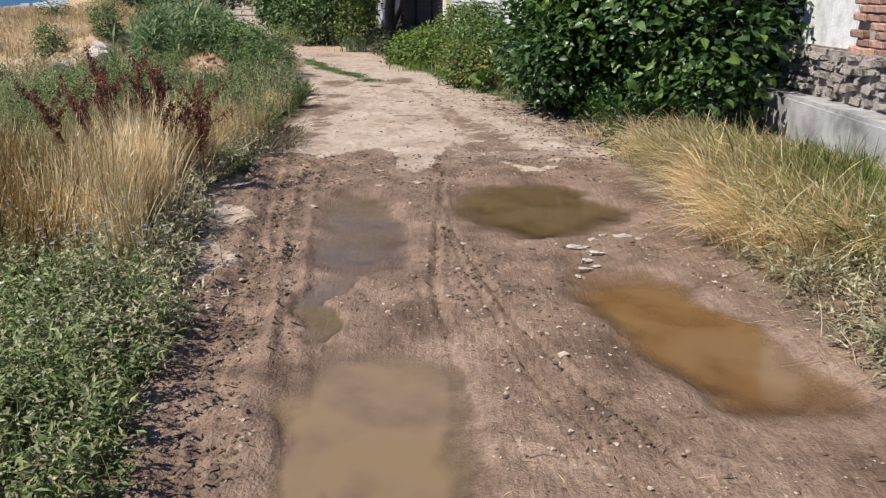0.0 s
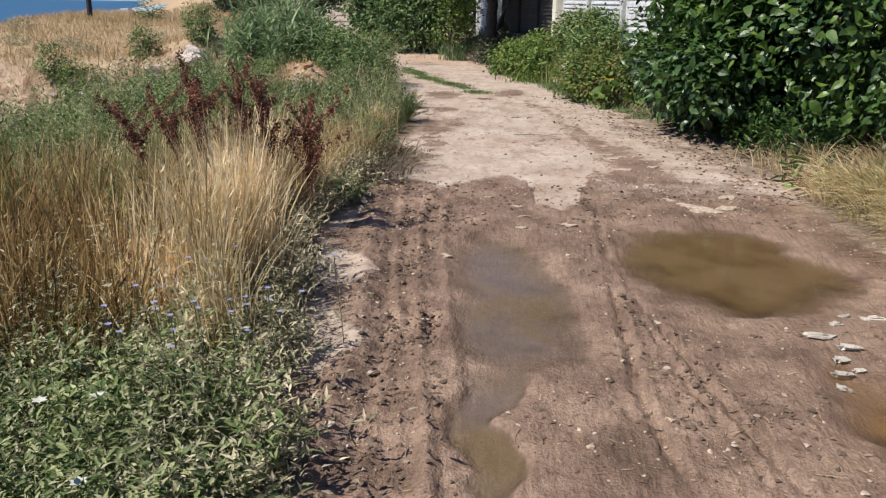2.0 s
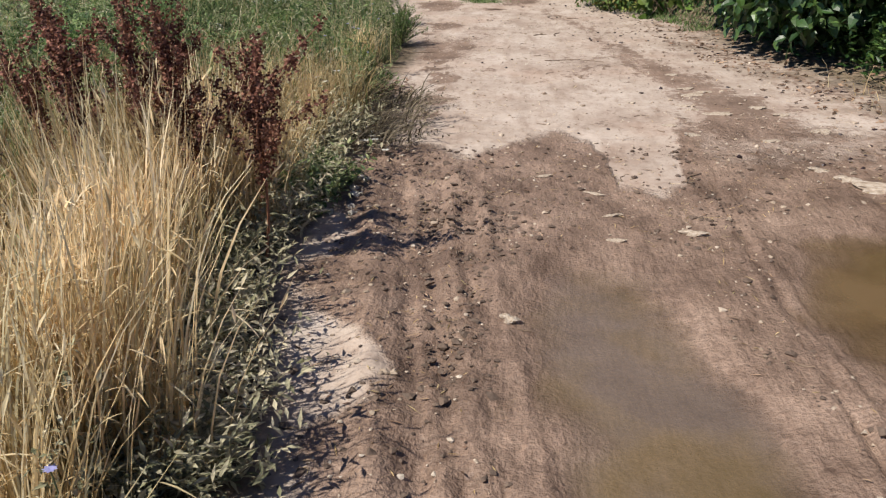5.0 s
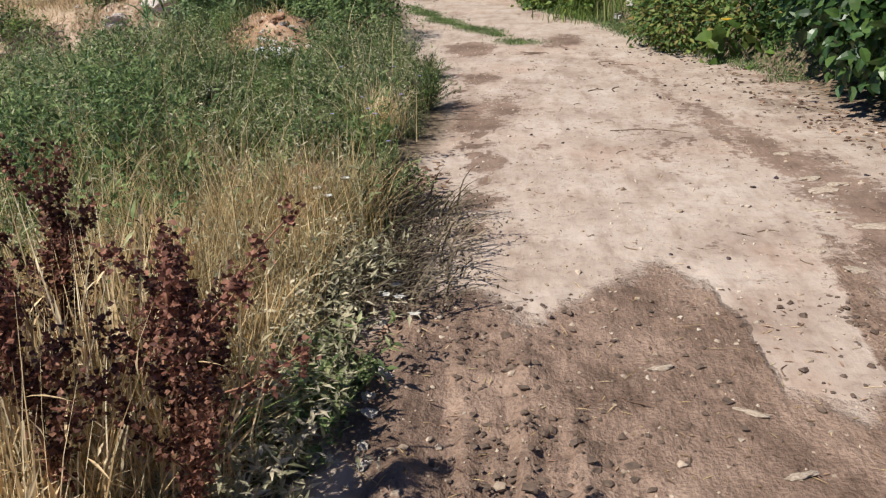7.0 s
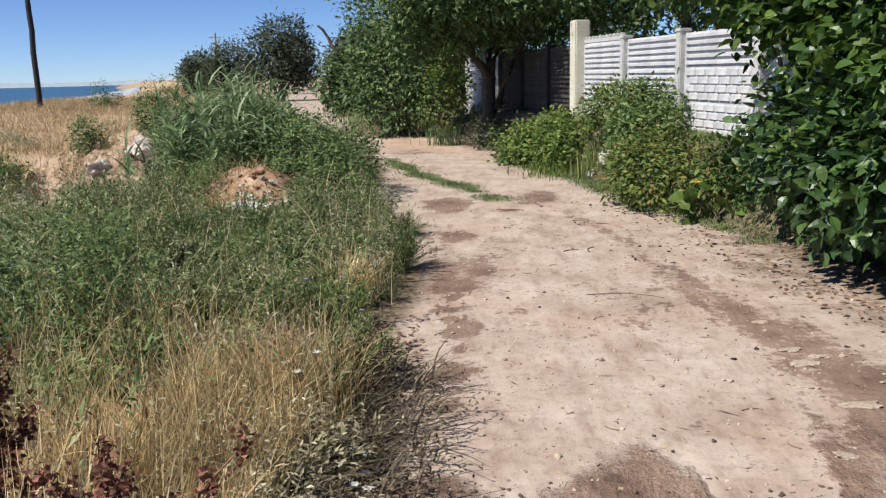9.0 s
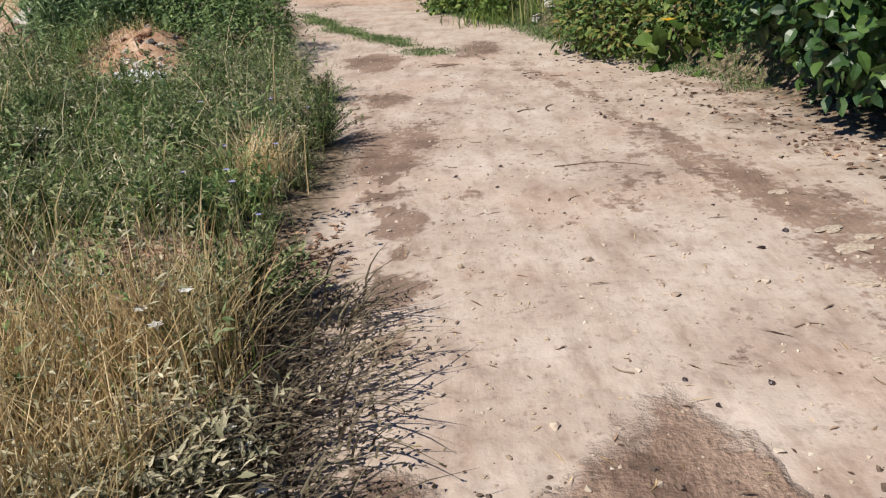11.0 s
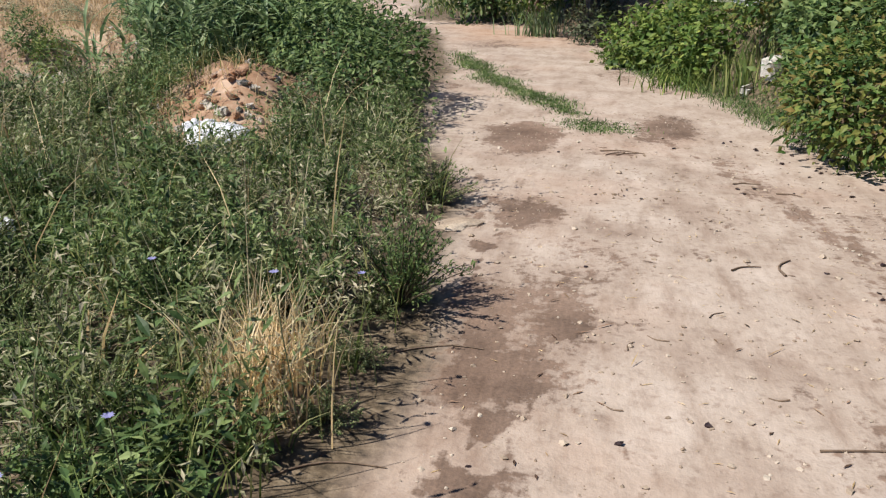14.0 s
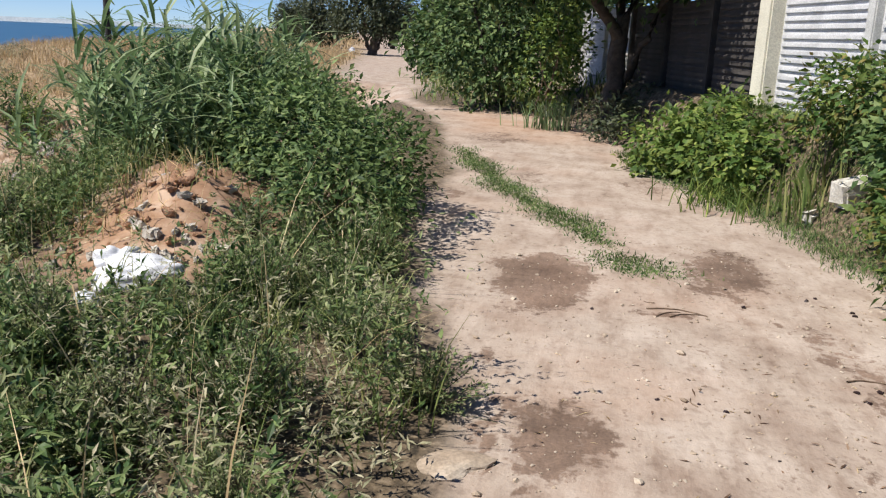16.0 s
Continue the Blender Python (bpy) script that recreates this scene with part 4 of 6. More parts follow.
stuff("dark_weeds", *weeds(x[dark], y[dark], rng.uniform(0.10, 0.42, dark.sum()) * hill[dark], 19, 0.046, 0.016, lean=0.28), SHRUB_LEAF, "dark green bushy weeds along the track", "weeds")
x, y, hill = x[~dark], y[~dark], hill[~dark]
stuff("verge_weeds", *weeds(x, y, rng.uniform(0.10, 0.42, len(x)) * hill, 19, 0.046, 0.012, lean=0.28), WEED, "dense green weeds along the track", "weeds")
x, y = scatter(5200, -6.0, -1.6, 7.3, 15.0, lambda x, y: left_of(0.13)(x, y) * bare(x, y) * (0.2 + 0.8 * sm(0.12, -0.06, fbm(x, y, 0.7, 3, 94))))
stuff("grey_weeds", *weeds(x, y, rng.uniform(0.12, 0.55, len(x)), 14, 0.032, 0.008, lean=0.3), WEED_GREY, "wiry dusty weeds going to seed", "weeds")
x, y = scatter(260, -6.0, -2.2, 9.0, 15.0, lambda x, y: left_of(0.25)(x, y) * bare(x, y))
stuff("dry_stalks", *tuft_blades(x, y, rng.uniform(0.4, 0.8, len(x)), rng.uniform(0.004, 0.007, len(x)), rng.normal(0, 0.45, (len(x), 2))), STRAW, "tall dry stalks above the weeds", "grass")
x, y = scatter(900, -5.0, -2.0, 9.9, 14.2, lambda x, y: 0.06 * left_of(0.5)(x, y) * bare(x, y))
x, y = np.concatenate([x, rng.normal(-2.2, 0.085, 300)]), np.concatenate([y, rng.normal(10.85, 0.14, 300)])
stuff("straw_tufts", *tuft_blades(x, y, rng.uniform(0.18, 0.42, len(x)), rng.uniform(0.004, 0.007, len(x)), rng.normal(0, 0.3, (len(x), 2))), STRAW, "bleached straw tufts among green weeds", "grass")


def weed_mesh(mat, leaf, stalks, seed):
    """A bushy weed about a metre wide and half as high: stems fanning out, leafy to their tips."""
    q = np.random.default_rng(seed)
    a = q.uniform(0, 2 * np.pi, stalks)
    reach = 0.5 * q.uniform(0.05, 1, stalks) ** 0.6
    tip = np.stack([np.cos(a) * reach, np.sin(a) * reach, 0.5 * np.sqrt(np.maximum(0.05, 1 - (reach / 0.56) ** 2)) * q.uniform(0.7, 1.2, stalks)], 1)
    per = 46
    s = q.uniform(0.25, 1, (stalks, per, 1))
    c = (tip[:, None] * np.concatenate([s, s, s ** 0.75], 2) + q.normal(0, 0.012, (stalks, per, 3))).reshape(-1, 3)
    c[:, 2] = np.maximum(c[:, 2], 0.01)
    d = np.repeat(tip, per, 0) * 1.2 + aim(len(c), 0.25, 0.6)
    size = q.uniform(0.6, 1.25, len(c))
    ob = thing("weed_bush", 0, 0, 0, "bushy green weed on the verge of the track", "weed", "bushy weeds beside the track")
    part("foliage", mesh_np("foliage", *leaves(c, d, np.tile([0, 0, 1.0], (len(c), 1)) + q.normal(0, 0.3, (len(c), 3)), leaf * size, leaf * 0.36 * size), mat), ob)
    part("branching_stem", mesh_np("branching_stem", *joined([tube(bent((0, 0, 0), e, 0.03, 4, 0.006, k), np.linspace(0.005, 0.002, 4), 4) for k, e in enumerate(tip)]), DARK_STEM, True), ob)
    return ob


BUSHES = [weed_mesh(SHRUB_LEAF, 0.048, 50, 1), weed_mesh(WEED, 0.04, 52, 2), weed_mesh(SHRUB_LEAF, 0.04, 54, 3), weed_mesh(WEED, 0.048, 48, 4)]
rb = random.Random(31)
n_bush = 0
while n_bush < 88:
    far = n_bush > 70
    bx, by = (rb.uniform(-7.0, -4.8), rb.uniform(13.2, 18.5)) if far else (rb.uniform(-5.2, -1.9), rb.uniform(9.0, 15.0))
    s = rb.uniform(0.75, 1.15) if far else rb.uniform(0.38, 0.8)
    if bx > float(left_edge(by)) - 0.26 * s + 0.02 or rb.random() > bare(bx, by):
        continue
    if (abs(bx + 2.3) < 0.35 and abs(by - 10.8) < 0.5) or (by < 10.3 and rb.random() < 0.5):
        continue
    m = pose(bx, by, float(height(bx, by)) - 0.02, rb.uniform(-6, 6), rb.uniform(-6, 6), rb.uniform(0, 360)) @ Matrix.Diagonal((s, s, s * rb.uniform(0.8, 1.2), 1))
    if n_bush < 4:
        BUSHES[n_bush].matrix_world = m
    else:
        copy_thing(BUSHES[rb.randrange(4)], m)
    n_bush += 1

for bx, by, s in ((-2.8, 10.15, 0.5), (-2.62, 10.5, 0.65), (-3.05, 10.3, 0.7), (-3.3, 9.75, 0.6), (-3.4, 10.7, 0.7), (-2.9, 10.9, 0.6), (-3.6, 10.1, 0.7), (-3.0, 13.2, 0.7), (-2.7, 12.9, 0.6), (-2.5, 13.4, 0.55), (-1.97, 10.75, 0.32), (-2.02, 10.12, 0.3), (-1.98, 11.1, 0.32), (-2.02, 11.5, 0.34), (-2.6, 12.6, 0.75), (-3.1, 12.3, 0.8), (-2.42, 12.1, 0.5), (-3.5, 12.9, 0.85), (-2.95, 11.75, 0.65), (-3.9, 12.2, 0.8), (-2.55, 11.6, 0.5), (-3.4, 13.5, 0.6)):
    copy_thing(BUSHES[int(by * 10) % 4], pose(bx, by, float(height(bx, by)) - 0.02, 0, 0, bx * 900) @ Matrix.Diagonal((s, s, s * 1.1, 1)))

# trailing dark stems that creep over the track
x, y = scatter(460, -2.0, -1.45, 7.9, 9.3, lambda x, y: sm(-0.25, 0.1, left_edge(y) - x + 0.1))
ln = np.stack([rng.uniform(0.3, 1.6, len(x)), rng.normal(0.0, 0.6, len(x))], 1)
hh = rng.uniform(0.10, 0.26, len(x))
pos = np.stack([x, y, height(x, y) + 0.03], 1)
stuff("creeping_stems", *blades(pos, hh, np.full(len(x), 0.009), ln, 4), DARK_STEM, "trailing wiry stems creeping onto the track", "weeds")
c = np.repeat(pos, 4, 0)
s = rng.uniform(0.2, 1, len(c))
c[:, :2] += np.repeat(ln * hh[:, None], 4, 0) * (s ** 1.8)[:, None]
c[:, 2] += np.repeat(hh, 4) * 0.25 * s + 0.01
stuff("creeping_leaves", *leaves(c, aim(len(c), 0.3), np.tile([0, 0, 1.0], (len(c), 1)), 0.024, 0.011), DARK_STEM, "tiny leaves on the creeping stems", "weeds")
# the low bright plant with silvery leaves beside the docks
x, y = scatter(70, -2.05, -1.7, 7.0, 7.55)
stuff("silver_weed", *weeds(x, y, rng.uniform(0.06, 0.2, len(x)), 18, 0.05, 0.018, lean=0.5), WEED, "low fresh green weed casting a dark shadow", "weeds")

# the green strip between the wheels, and grass along the far shrubs
strip = lambda x, y: np.exp(-((x - np.interp(y, (14.9, 15.6, 16.6, 17.7, 20.3), (-1.1, -1.38, -1.78, -2.32, -3.2))) / (0.15 + 0.05 * np.sin(y * 5))) ** 2) * sm(15.0, 15.4, y) * (1 - sm(19.6, 20.6, y)) * (1 - 0.9 * np.exp(-((y - 15.75) / 0.16) ** 2))
x, y = scatter(150000, -3.6, -0.7, 14.9, 20.6, strip)
stuff("strip_grass", *tuft_blades(x, y, rng.uniform(0.015, 0.055, len(x)), rng.uniform(0.007, 0.012, len(x)), rng.normal(0, 0.8, (len(x), 2)), 2), SHRUB_LEAF, "low green grass strip between the wheel tracks", "grass")
side = lambda x, y: sm(-0.25, 0.1, x - right_edge(y) + 0.3 * fbm(x, y, 0.4, 3, 96)) * (1 - sm(0.9, 1.7, x - right_edge(y)))
x, y = scatter(120000, -2.2, 1.9, 12.4, 21.0, side)
stuff("side_grass", *tuft_blades(x, y, rng.uniform(0.02, 0.09, len(x)), rng.uniform(0.005, 0.009, len(x)), rng.normal(0, 0.6, (len(x), 2)), 2), SHRUB_LEAF, "short green grass below the shrubs", "grass")
x, y = scatter(1100, -1.2, 0.1, 16.7, 18.6, lambda x, y: np.exp(-((x + 0.45) / 0.35) ** 2 - ((y - 17.7) / 0.5) ** 2))
stuff("lush_grass", *tuft_blades(x, y, rng.uniform(0.15, 0.42, len(x)), rng.uniform(0.008, 0.014, len(x)), rng.normal(0, 0.55, (len(x), 2))), LIME_LEAF, "lush bright green grass tuft", "grass")

# dry drooping grass below the ruined wall
low = lambda x, y: 1 - 0.5 * sm(2.5, 3.3, x) - 0.15 * sm(7, 8, y)
drift = lambda x, y: sm(0.1, 0.4, x - right_edge(y)) * sm(4.4, 5.2, y + 0.4 * (x - 1.6)) * (1 - 0.94 * sm(7.6, 8.8, y - 0.5 * (x - 2.0)))
x, y, ln, sz = tufts(900, 30, 1.55, 3.6, 4.4, 9.9, lambda x, y: drift(x, y) * (0.3 + 0.7 * sm(2.9, 1.9, x + 0.9 * fbm(x, y, 0.6, 3, 101))), 0.06, 0.32)
stuff("drooping_grass", *tuft_blades(x, y, rng.uniform(0.22, 0.58, len(x)) * sz * low(x, y), rng.gamma(3.0, 0.0026, len(x)) + 0.004, np.clip(ln * 1.2 + [-0.75, -0.4], -1.25, 0.8), 5), STRAW, "dry drooping straw-coloured grass below the wall", "grass")
x, y, ln, sz = tufts(620, 30, 1.7, 3.6, 3.9, 8.2, lambda x, y: drift(x, y) * sm(1.75, 2.5, x + 0.9 * fbm(x, y, 0.6, 3, 101)), 0.06, 0.32)
stuff("green_tuft", *tuft_blades(x, y, rng.uniform(0.22, 0.55, len(x)) * sz * low(x, y), rng.gamma(3.0, 0.0026, len(x)) + 0.004, np.clip(ln * 1.2 + [-0.6, -0.4], -1.25, 0.8), 5), PALE_GRASS, "yellow-green grass tufts among dry straw", "grass")
x, y, ln, sz = tufts(70, 40, 2.5, 3.5, 5.2, 7.6, lambda x, y: np.exp(-((x - 3.05) / 0.3) ** 2 - ((y - 6.2) / 0.7) ** 2), 0.06, 0.3)
stuff("green_tuft", *tuft_blades(x, y, rng.uniform(0.25, 0.5, len(x)) * sz, rng.uniform(0.005, 0.010, len(x)), ln + [-0.2, -0.2], 4), LIME_LEAF, "fresh green grass tuft among dry straw", "grass")
x, y = scatter(1700, 1.6, 3.5, 2.2, 5.6, lambda x, y: sm(0.0, 0.25, x - right_edge(y)))
stuff("dusty_weeds", *weeds(x, y, rng.uniform(0.05, 0.25, len(x)), 13, 0.045, 0.012, lean=0.6), WEED_GREY, "dusty trampled weeds with straw", "weeds")
x, y = scatter(1500, 1.5, 3.5, 2.2, 5.4, lambda x, y: sm(-0.05, 0.2, x - right_edge(y)))
stuff("flattened_straw", *tuft_blades(x, y, rng.uniform(0.08, 0.3, len(x)), rng.uniform(0.003, 0.006, len(x)), rng.normal(0, 0.7, (len(x), 2)) + [-0.9, 0]), STRAW, "flattened dry straw at the edge of the mud", "grass")
x, y = scatter(1500, 1.3, 2.7, 8.3, 10.1, lambda x, y: np.exp(-((x - 1.95) / 0.35) ** 2 - ((y - 9.2) / 0.4) ** 2))
stuff("straw_clump", *tuft_blades(x, y, rng.uniform(0.12, 0.34, len(x)), rng.uniform(0.004, 0.007, len(x)), rng.normal(0, 0.4, (len(x), 2)) + [-0.5, -0.3]), STRAW, "straw clump in front of the dark shrubs", "grass")

# gully weeds, reeds and the dry plateau
x, y = scatter(3600, -10, -4.6, 5.0, 22, lambda x, y: (1 - sm(6.5, 9.0, -x)) * (0.3 + 0.7 * sm(-0.2, 0.2, fbm(x, y, 1.5, 3, 98))) * bare(x, y))
stuff("gully_weeds", *weeds(x, y, rng.uniform(0.15, 0.5, len(x)), 16, 0.09, 0.02, lean=0.4), WEED, "rank green weeds on the bank above the gully", "weeds")
x, y, ln, sz = tufts(1500, 14, -20, -8.0, 24, 32, lambda x, y: 0.12 + 0.88 * sm(-0.02, 0.12, fbm(x, y, 1.8, 3, 102)), 0.12, 0.3)
stuff("bank_grass", *tuft_blades(x, y, rng.uniform(0.15, 0.45, len(x)) * sz, rng.uniform(0.012, 0.024, len(x)), ln, 2), STRAW_FAR, "dry grass tufts on the eroded bank", "grass")
x, y = scatter(1600, -19, -8.0, 17, 31.5, lambda x, y: sm(0.05, 0.2, fbm(x, y, 1.8, 3, 100)))
stuff("gully_scrub", *weeds(x, y, rng.uniform(0.15, 0.6, len(x)), 22, 0.09, 0.025, lean=0.5), WEED_GREY, "dusty scrub on the eroded slope", "weeds")
x, y = scatter(60000, -28, -5.0, 30.5, 60, lambda x, y: sm(0.2, 1.2, left_edge(y) - x) * sm(30.5, 32.5, y + 1.6 * fbm(x, y, 3, 4, 54)) * (0.35 + 0.65 * sm(-0.2, 0.1, fbm(x, y, 2.0, 3, 99))))
stuff("plateau_grass", *tuft_blades(x, y, rng.uniform(0.15, 0.5, len(x)), rng.uniform(0.015, 0.03, len(x)), rng.normal(0, 0.4, (len(x), 2)), 2), STRAW_FAR, "dry golden grass on the bluff above the sea", "grass")
x, y = scatter(16000, -60, -9, 62, 150, lambda x, y: sm(0.5, 3, left_edge(y) - x) * sm(0.5, 3, x - coast(y)))
stuff("distant_grass", *tuft_blades(x, y, rng.uniform(0.2, 0.7, len(x)), rng.uniform(0.06, 0.12, len(x)), rng.normal(0, 0.4, (len(x), 2)), 2), STRAW_FAR, "dry grass along the distant bluff", "grass")
x, y = scatter(26000, -14, 6, 24.6, 62, lambda x, y: sm(0.0, 0.8, x - right_edge(y)) * (1 - sm(2.5, 5.0, x - right_edge(y))))
stuff("far_side_grass", *tuft_blades(x, y, rng.uniform(0.15, 0.5, len(x)), rng.uniform(0.02, 0.04, len(x)), rng.normal(0, 0.4, (len(x), 2)), 2), GRASS, "green grass at the far bend", "grass")


wild = lambda x, y: np.clip(sm(0.4, 1.6, left_edge(y) - x) * (1 - sm(11, 15, -x)) + sm(1.4, 2.6, x - right_edge(y)) * (1 - sm(9, 13, x)), 0, 1) * (0.25 + 0.75 * sm(-0.15, 0.15, fbm(x, y, 1.3, 3, 130))) * sm(-14, -6, y + 3 * fbm(x, y, 3, 3, 131))
x, y, ln, sz = tufts(5200, 9, -15, 13, -14, 15.0, lambda x, y: wild(x, y) * bare(x, y) * (1 - sm(3.9, 4.4, x) * 0.3), 0.08, 0.3)
k = (rng.random(len(x)) < 0.5) | ((rng.random(len(x)) < 0.5) & (x < 0) & (y > 8.5))
stuff("wild_grass", *tuft_blades(x[k], y[k], rng.uniform(0.12, 0.4, k.sum()) * sz[k], rng.uniform(0.008, 0.016, k.sum()), ln[k], 2), GRASS, "rough green grass away from the track", "grass")
stuff("wild_straw", *tuft_blades(x[~k], y[~k], rng.uniform(0.12, 0.45, (~k).sum()) * sz[~k], rng.uniform(0.008, 0.016, (~k).sum()), ln[~k], 2), STRAW_DULL, "rough dry grass away from the track", "grass")


def build_reeds():
    x, y = scatter(900, -7.6, -3.9, 15.9, 20.6, lambda x, y: np.exp(-((x + 5.35 + 0.12 * (y - 18)) / 1.0) ** 4 - ((y - 18.2) / 1.9) ** 4))
    h = rng.uniform(0.6, 1.0, len(x)) ** 1.6 * 1.55 * (0.7 + 0.3 * np.exp(-((x + 5.5) / 0.9) ** 2))
    z = height(x, y)
    pos = np.stack([x, y, z], 1)
    lean = rng.normal(0, 0.10, (len(x), 2))
    stuff("reed_stalks", *blades(pos, h, np.full(len(x), 0.014), lean, 3), REED_LEAF, "upright green reed stalks", "reeds")
    per = 11
    s = rng.uniform(0.25, 1.0, (len(x), per))
    c = np.repeat(pos[:, None], per, 1)
    c[..., :2] += lean[:, None] * (h[:, None] * s ** 1.8)[..., None]
    c[..., 2] += h[:, None] * s
    c = c.reshape(-1, 3)
    d = aim(len(c), 0.75, 0.75)
    stuff("reed_leaves", *leaves(c, d, np.tile([0, 0, 1.0], (len(c), 1)), rng.uniform(0.22, 0.5, len(c)), 0.038, ((0, 0.5), (0.35, 1.0), (0.7, 0.7), (1, 0.04)), 0.3, 0.45),
          REED_LEAF, "long arching green reed blades", "reeds")


build_reeds()


# ---- shrubs and trees ----
def cloud(blobs, n, out=0.55):
    """Places and outward ways in a crown made of ellipsoids, denser towards the skin, with hollows."""
    vol = np.array([b[3] * b[4] * b[5] for b in blobs])
    pick = rng.choice(len(blobs), n, p=vol / vol.sum())
    b = np.array(blobs)[pick]
    d = rng.normal(0, 1, (n, 3))
    d /= np.linalg.norm(d, axis=1)[:, None]
    r = rng.uniform(out, 1.0, n) ** 0.6
    lump = 1 + 0.35 * np.array([noise.noise(Vector(q)) for q in (d * 2.2 + b[:, :3] * 3)])
    p = b[:, :3] + d * b[:, 3:] * (r * lump)[:, None]
    return p, d


def crown(name, blobs, n, length, width, mat, parent, label="", shape=LEAF_PLAIN, clump=6, spread=0.13, out=0.5, droop=0.3, origin=(0, 0, 0)):
    """A crown of leaf sprays. blobs are in the parent's own space."""
    c, d = cloud(blobs, n // clump, out)
    c, d = np.repeat(c, clump, 0), np.repeat(d, clump, 0)
    c = c + rng.normal(0, spread, c.shape)
    c[:, 2] = np.maximum(c[:, 2], 0.02)
    way = d * 0.7 + aim(len(c), -0.05, 0.6)
    size = rng.uniform(0.6, 1.25, len(c))
    up = d * 0.8 + [0, 0, 0.8] + rng.normal(0, 0.35, c.shape)
    return part(name, mesh_np(name, *leaves(c, way, up, length * size, width * size, shape, 0.2, droop), mat), parent, label)


def limbs(specs, seed=1):
    """Trunk and limbs: (from, to, radius at start, radius at end)."""
    out = []
    for k, (a, b, r0, r1) in enumerate(specs):
        ln = math.dist(a, b)
        p = bent(a, b, 0.04 * ln, 8, 0.025 * ln, seed + k)
        out.append(tube(p, np.linspace(r0, r1, 8), 7))
    return joined(out)


def shrub(name, x, y, blobs, n, length, width, mat, label, category="shrub", shape=LEAF_PLAIN, stalks=7, group="", **kw):
    ob = thing(name, x, y, float(height(x, y)) - 0.02, label, category, group)
    top = max(b[2] for b in blobs)
    specs = []
    for k in range(stalks):
        b = blobs[k % len(blobs)]
        specs.append(((rng.uniform(-0.2, 0.2), rng.uniform(-0.2, 0.2), 0), (b[0] + rng.uniform(-0.4, 0.4) * b[3], b[1] + rng.uniform(-0.4, 0.4) * b[4], b[2] + 0.3 * b[5]), 0.006 + 0.008 * top, 0.004))
    for k, spec in enumerate(specs):
        part("stem", mesh_np("stem", *limbs([spec], int(abs(x * 10)) + k), TWIG, True), ob)
    crown("foliage", blobs, n, length, width, mat, ob, shape=shape, **kw)
    return ob


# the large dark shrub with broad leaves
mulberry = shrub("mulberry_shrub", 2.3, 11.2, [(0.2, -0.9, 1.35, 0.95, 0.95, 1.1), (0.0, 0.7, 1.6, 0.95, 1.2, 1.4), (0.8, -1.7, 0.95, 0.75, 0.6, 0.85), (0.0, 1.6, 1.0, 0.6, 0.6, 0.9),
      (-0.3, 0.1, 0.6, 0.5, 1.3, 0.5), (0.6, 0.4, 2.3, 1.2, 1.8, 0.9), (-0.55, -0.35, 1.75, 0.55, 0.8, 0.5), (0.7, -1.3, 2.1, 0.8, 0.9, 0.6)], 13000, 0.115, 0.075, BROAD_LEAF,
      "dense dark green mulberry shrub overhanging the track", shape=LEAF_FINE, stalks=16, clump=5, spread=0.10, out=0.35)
# outer skin in the lighter colour, so it reads as lit by the sun
crown("sunlit_sprays", [(0.1, -0.9, 1.4, 1.05, 1.05, 1.15), (-0.1, 0.7, 1.7, 1.05, 1.25, 1.45), (0.7, -1.7, 1.0, 0.85, 0.7, 0.9), (-0.4, 0.1, 0.7, 0.55, 1.3, 0.5), (0.5, 0.4, 2.4, 1.25, 1.8, 0.9)], 2600, 0.125, 0.08, SUNLIT_LEAF, mulberry, "outer sprays with sunlight put into the leaf colour", LEAF_FINE, 4, 0.12, 0.9, 0.5)
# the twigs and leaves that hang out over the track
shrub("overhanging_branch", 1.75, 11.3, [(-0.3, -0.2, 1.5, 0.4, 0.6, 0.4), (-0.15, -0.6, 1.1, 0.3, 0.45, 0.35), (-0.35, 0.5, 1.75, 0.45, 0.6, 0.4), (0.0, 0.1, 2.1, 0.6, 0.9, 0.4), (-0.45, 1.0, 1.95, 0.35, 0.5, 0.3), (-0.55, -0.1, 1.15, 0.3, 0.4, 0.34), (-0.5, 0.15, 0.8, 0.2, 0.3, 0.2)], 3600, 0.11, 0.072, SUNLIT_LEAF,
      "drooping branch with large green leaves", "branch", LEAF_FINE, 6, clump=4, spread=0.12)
shrub("shade_shrub", 4.9, 12.2, [(0, 0, 1.2, 0.7, 1.2, 1.2), (-0.5, 0.6, 1.6, 0.7, 0.9, 1.0), (0.2, -1.2, 1.2, 0.6, 0.8, 1.1)], 5200, 0.11, 0.07, BROAD_LEAF, "dense dark shrub behind the ruined wall", shape=LEAF_PLAIN, stalks=8, clump=5, spread=0.1)
shrub("shaded_bramble", 1.62, 12.15, [(0, 0, 0.4, 0.42, 0.7, 0.4), (0.05, -1.0, 0.45, 0.35, 0.6, 0.45), (0.1, 0.8, 0.5, 0.4, 0.5, 0.5), (-0.25, 0.8, 0.3, 0.35, 0.5, 0.3), (-0.35, 1.4, 0.3, 0.35, 0.5, 0.32)], 6000, 0.07, 0.04, BROAD_LEAF, "dark tangled bramble in the shade of the mulberry", "bush", stalks=16, clump=5, spread=0.07, out=0.3)
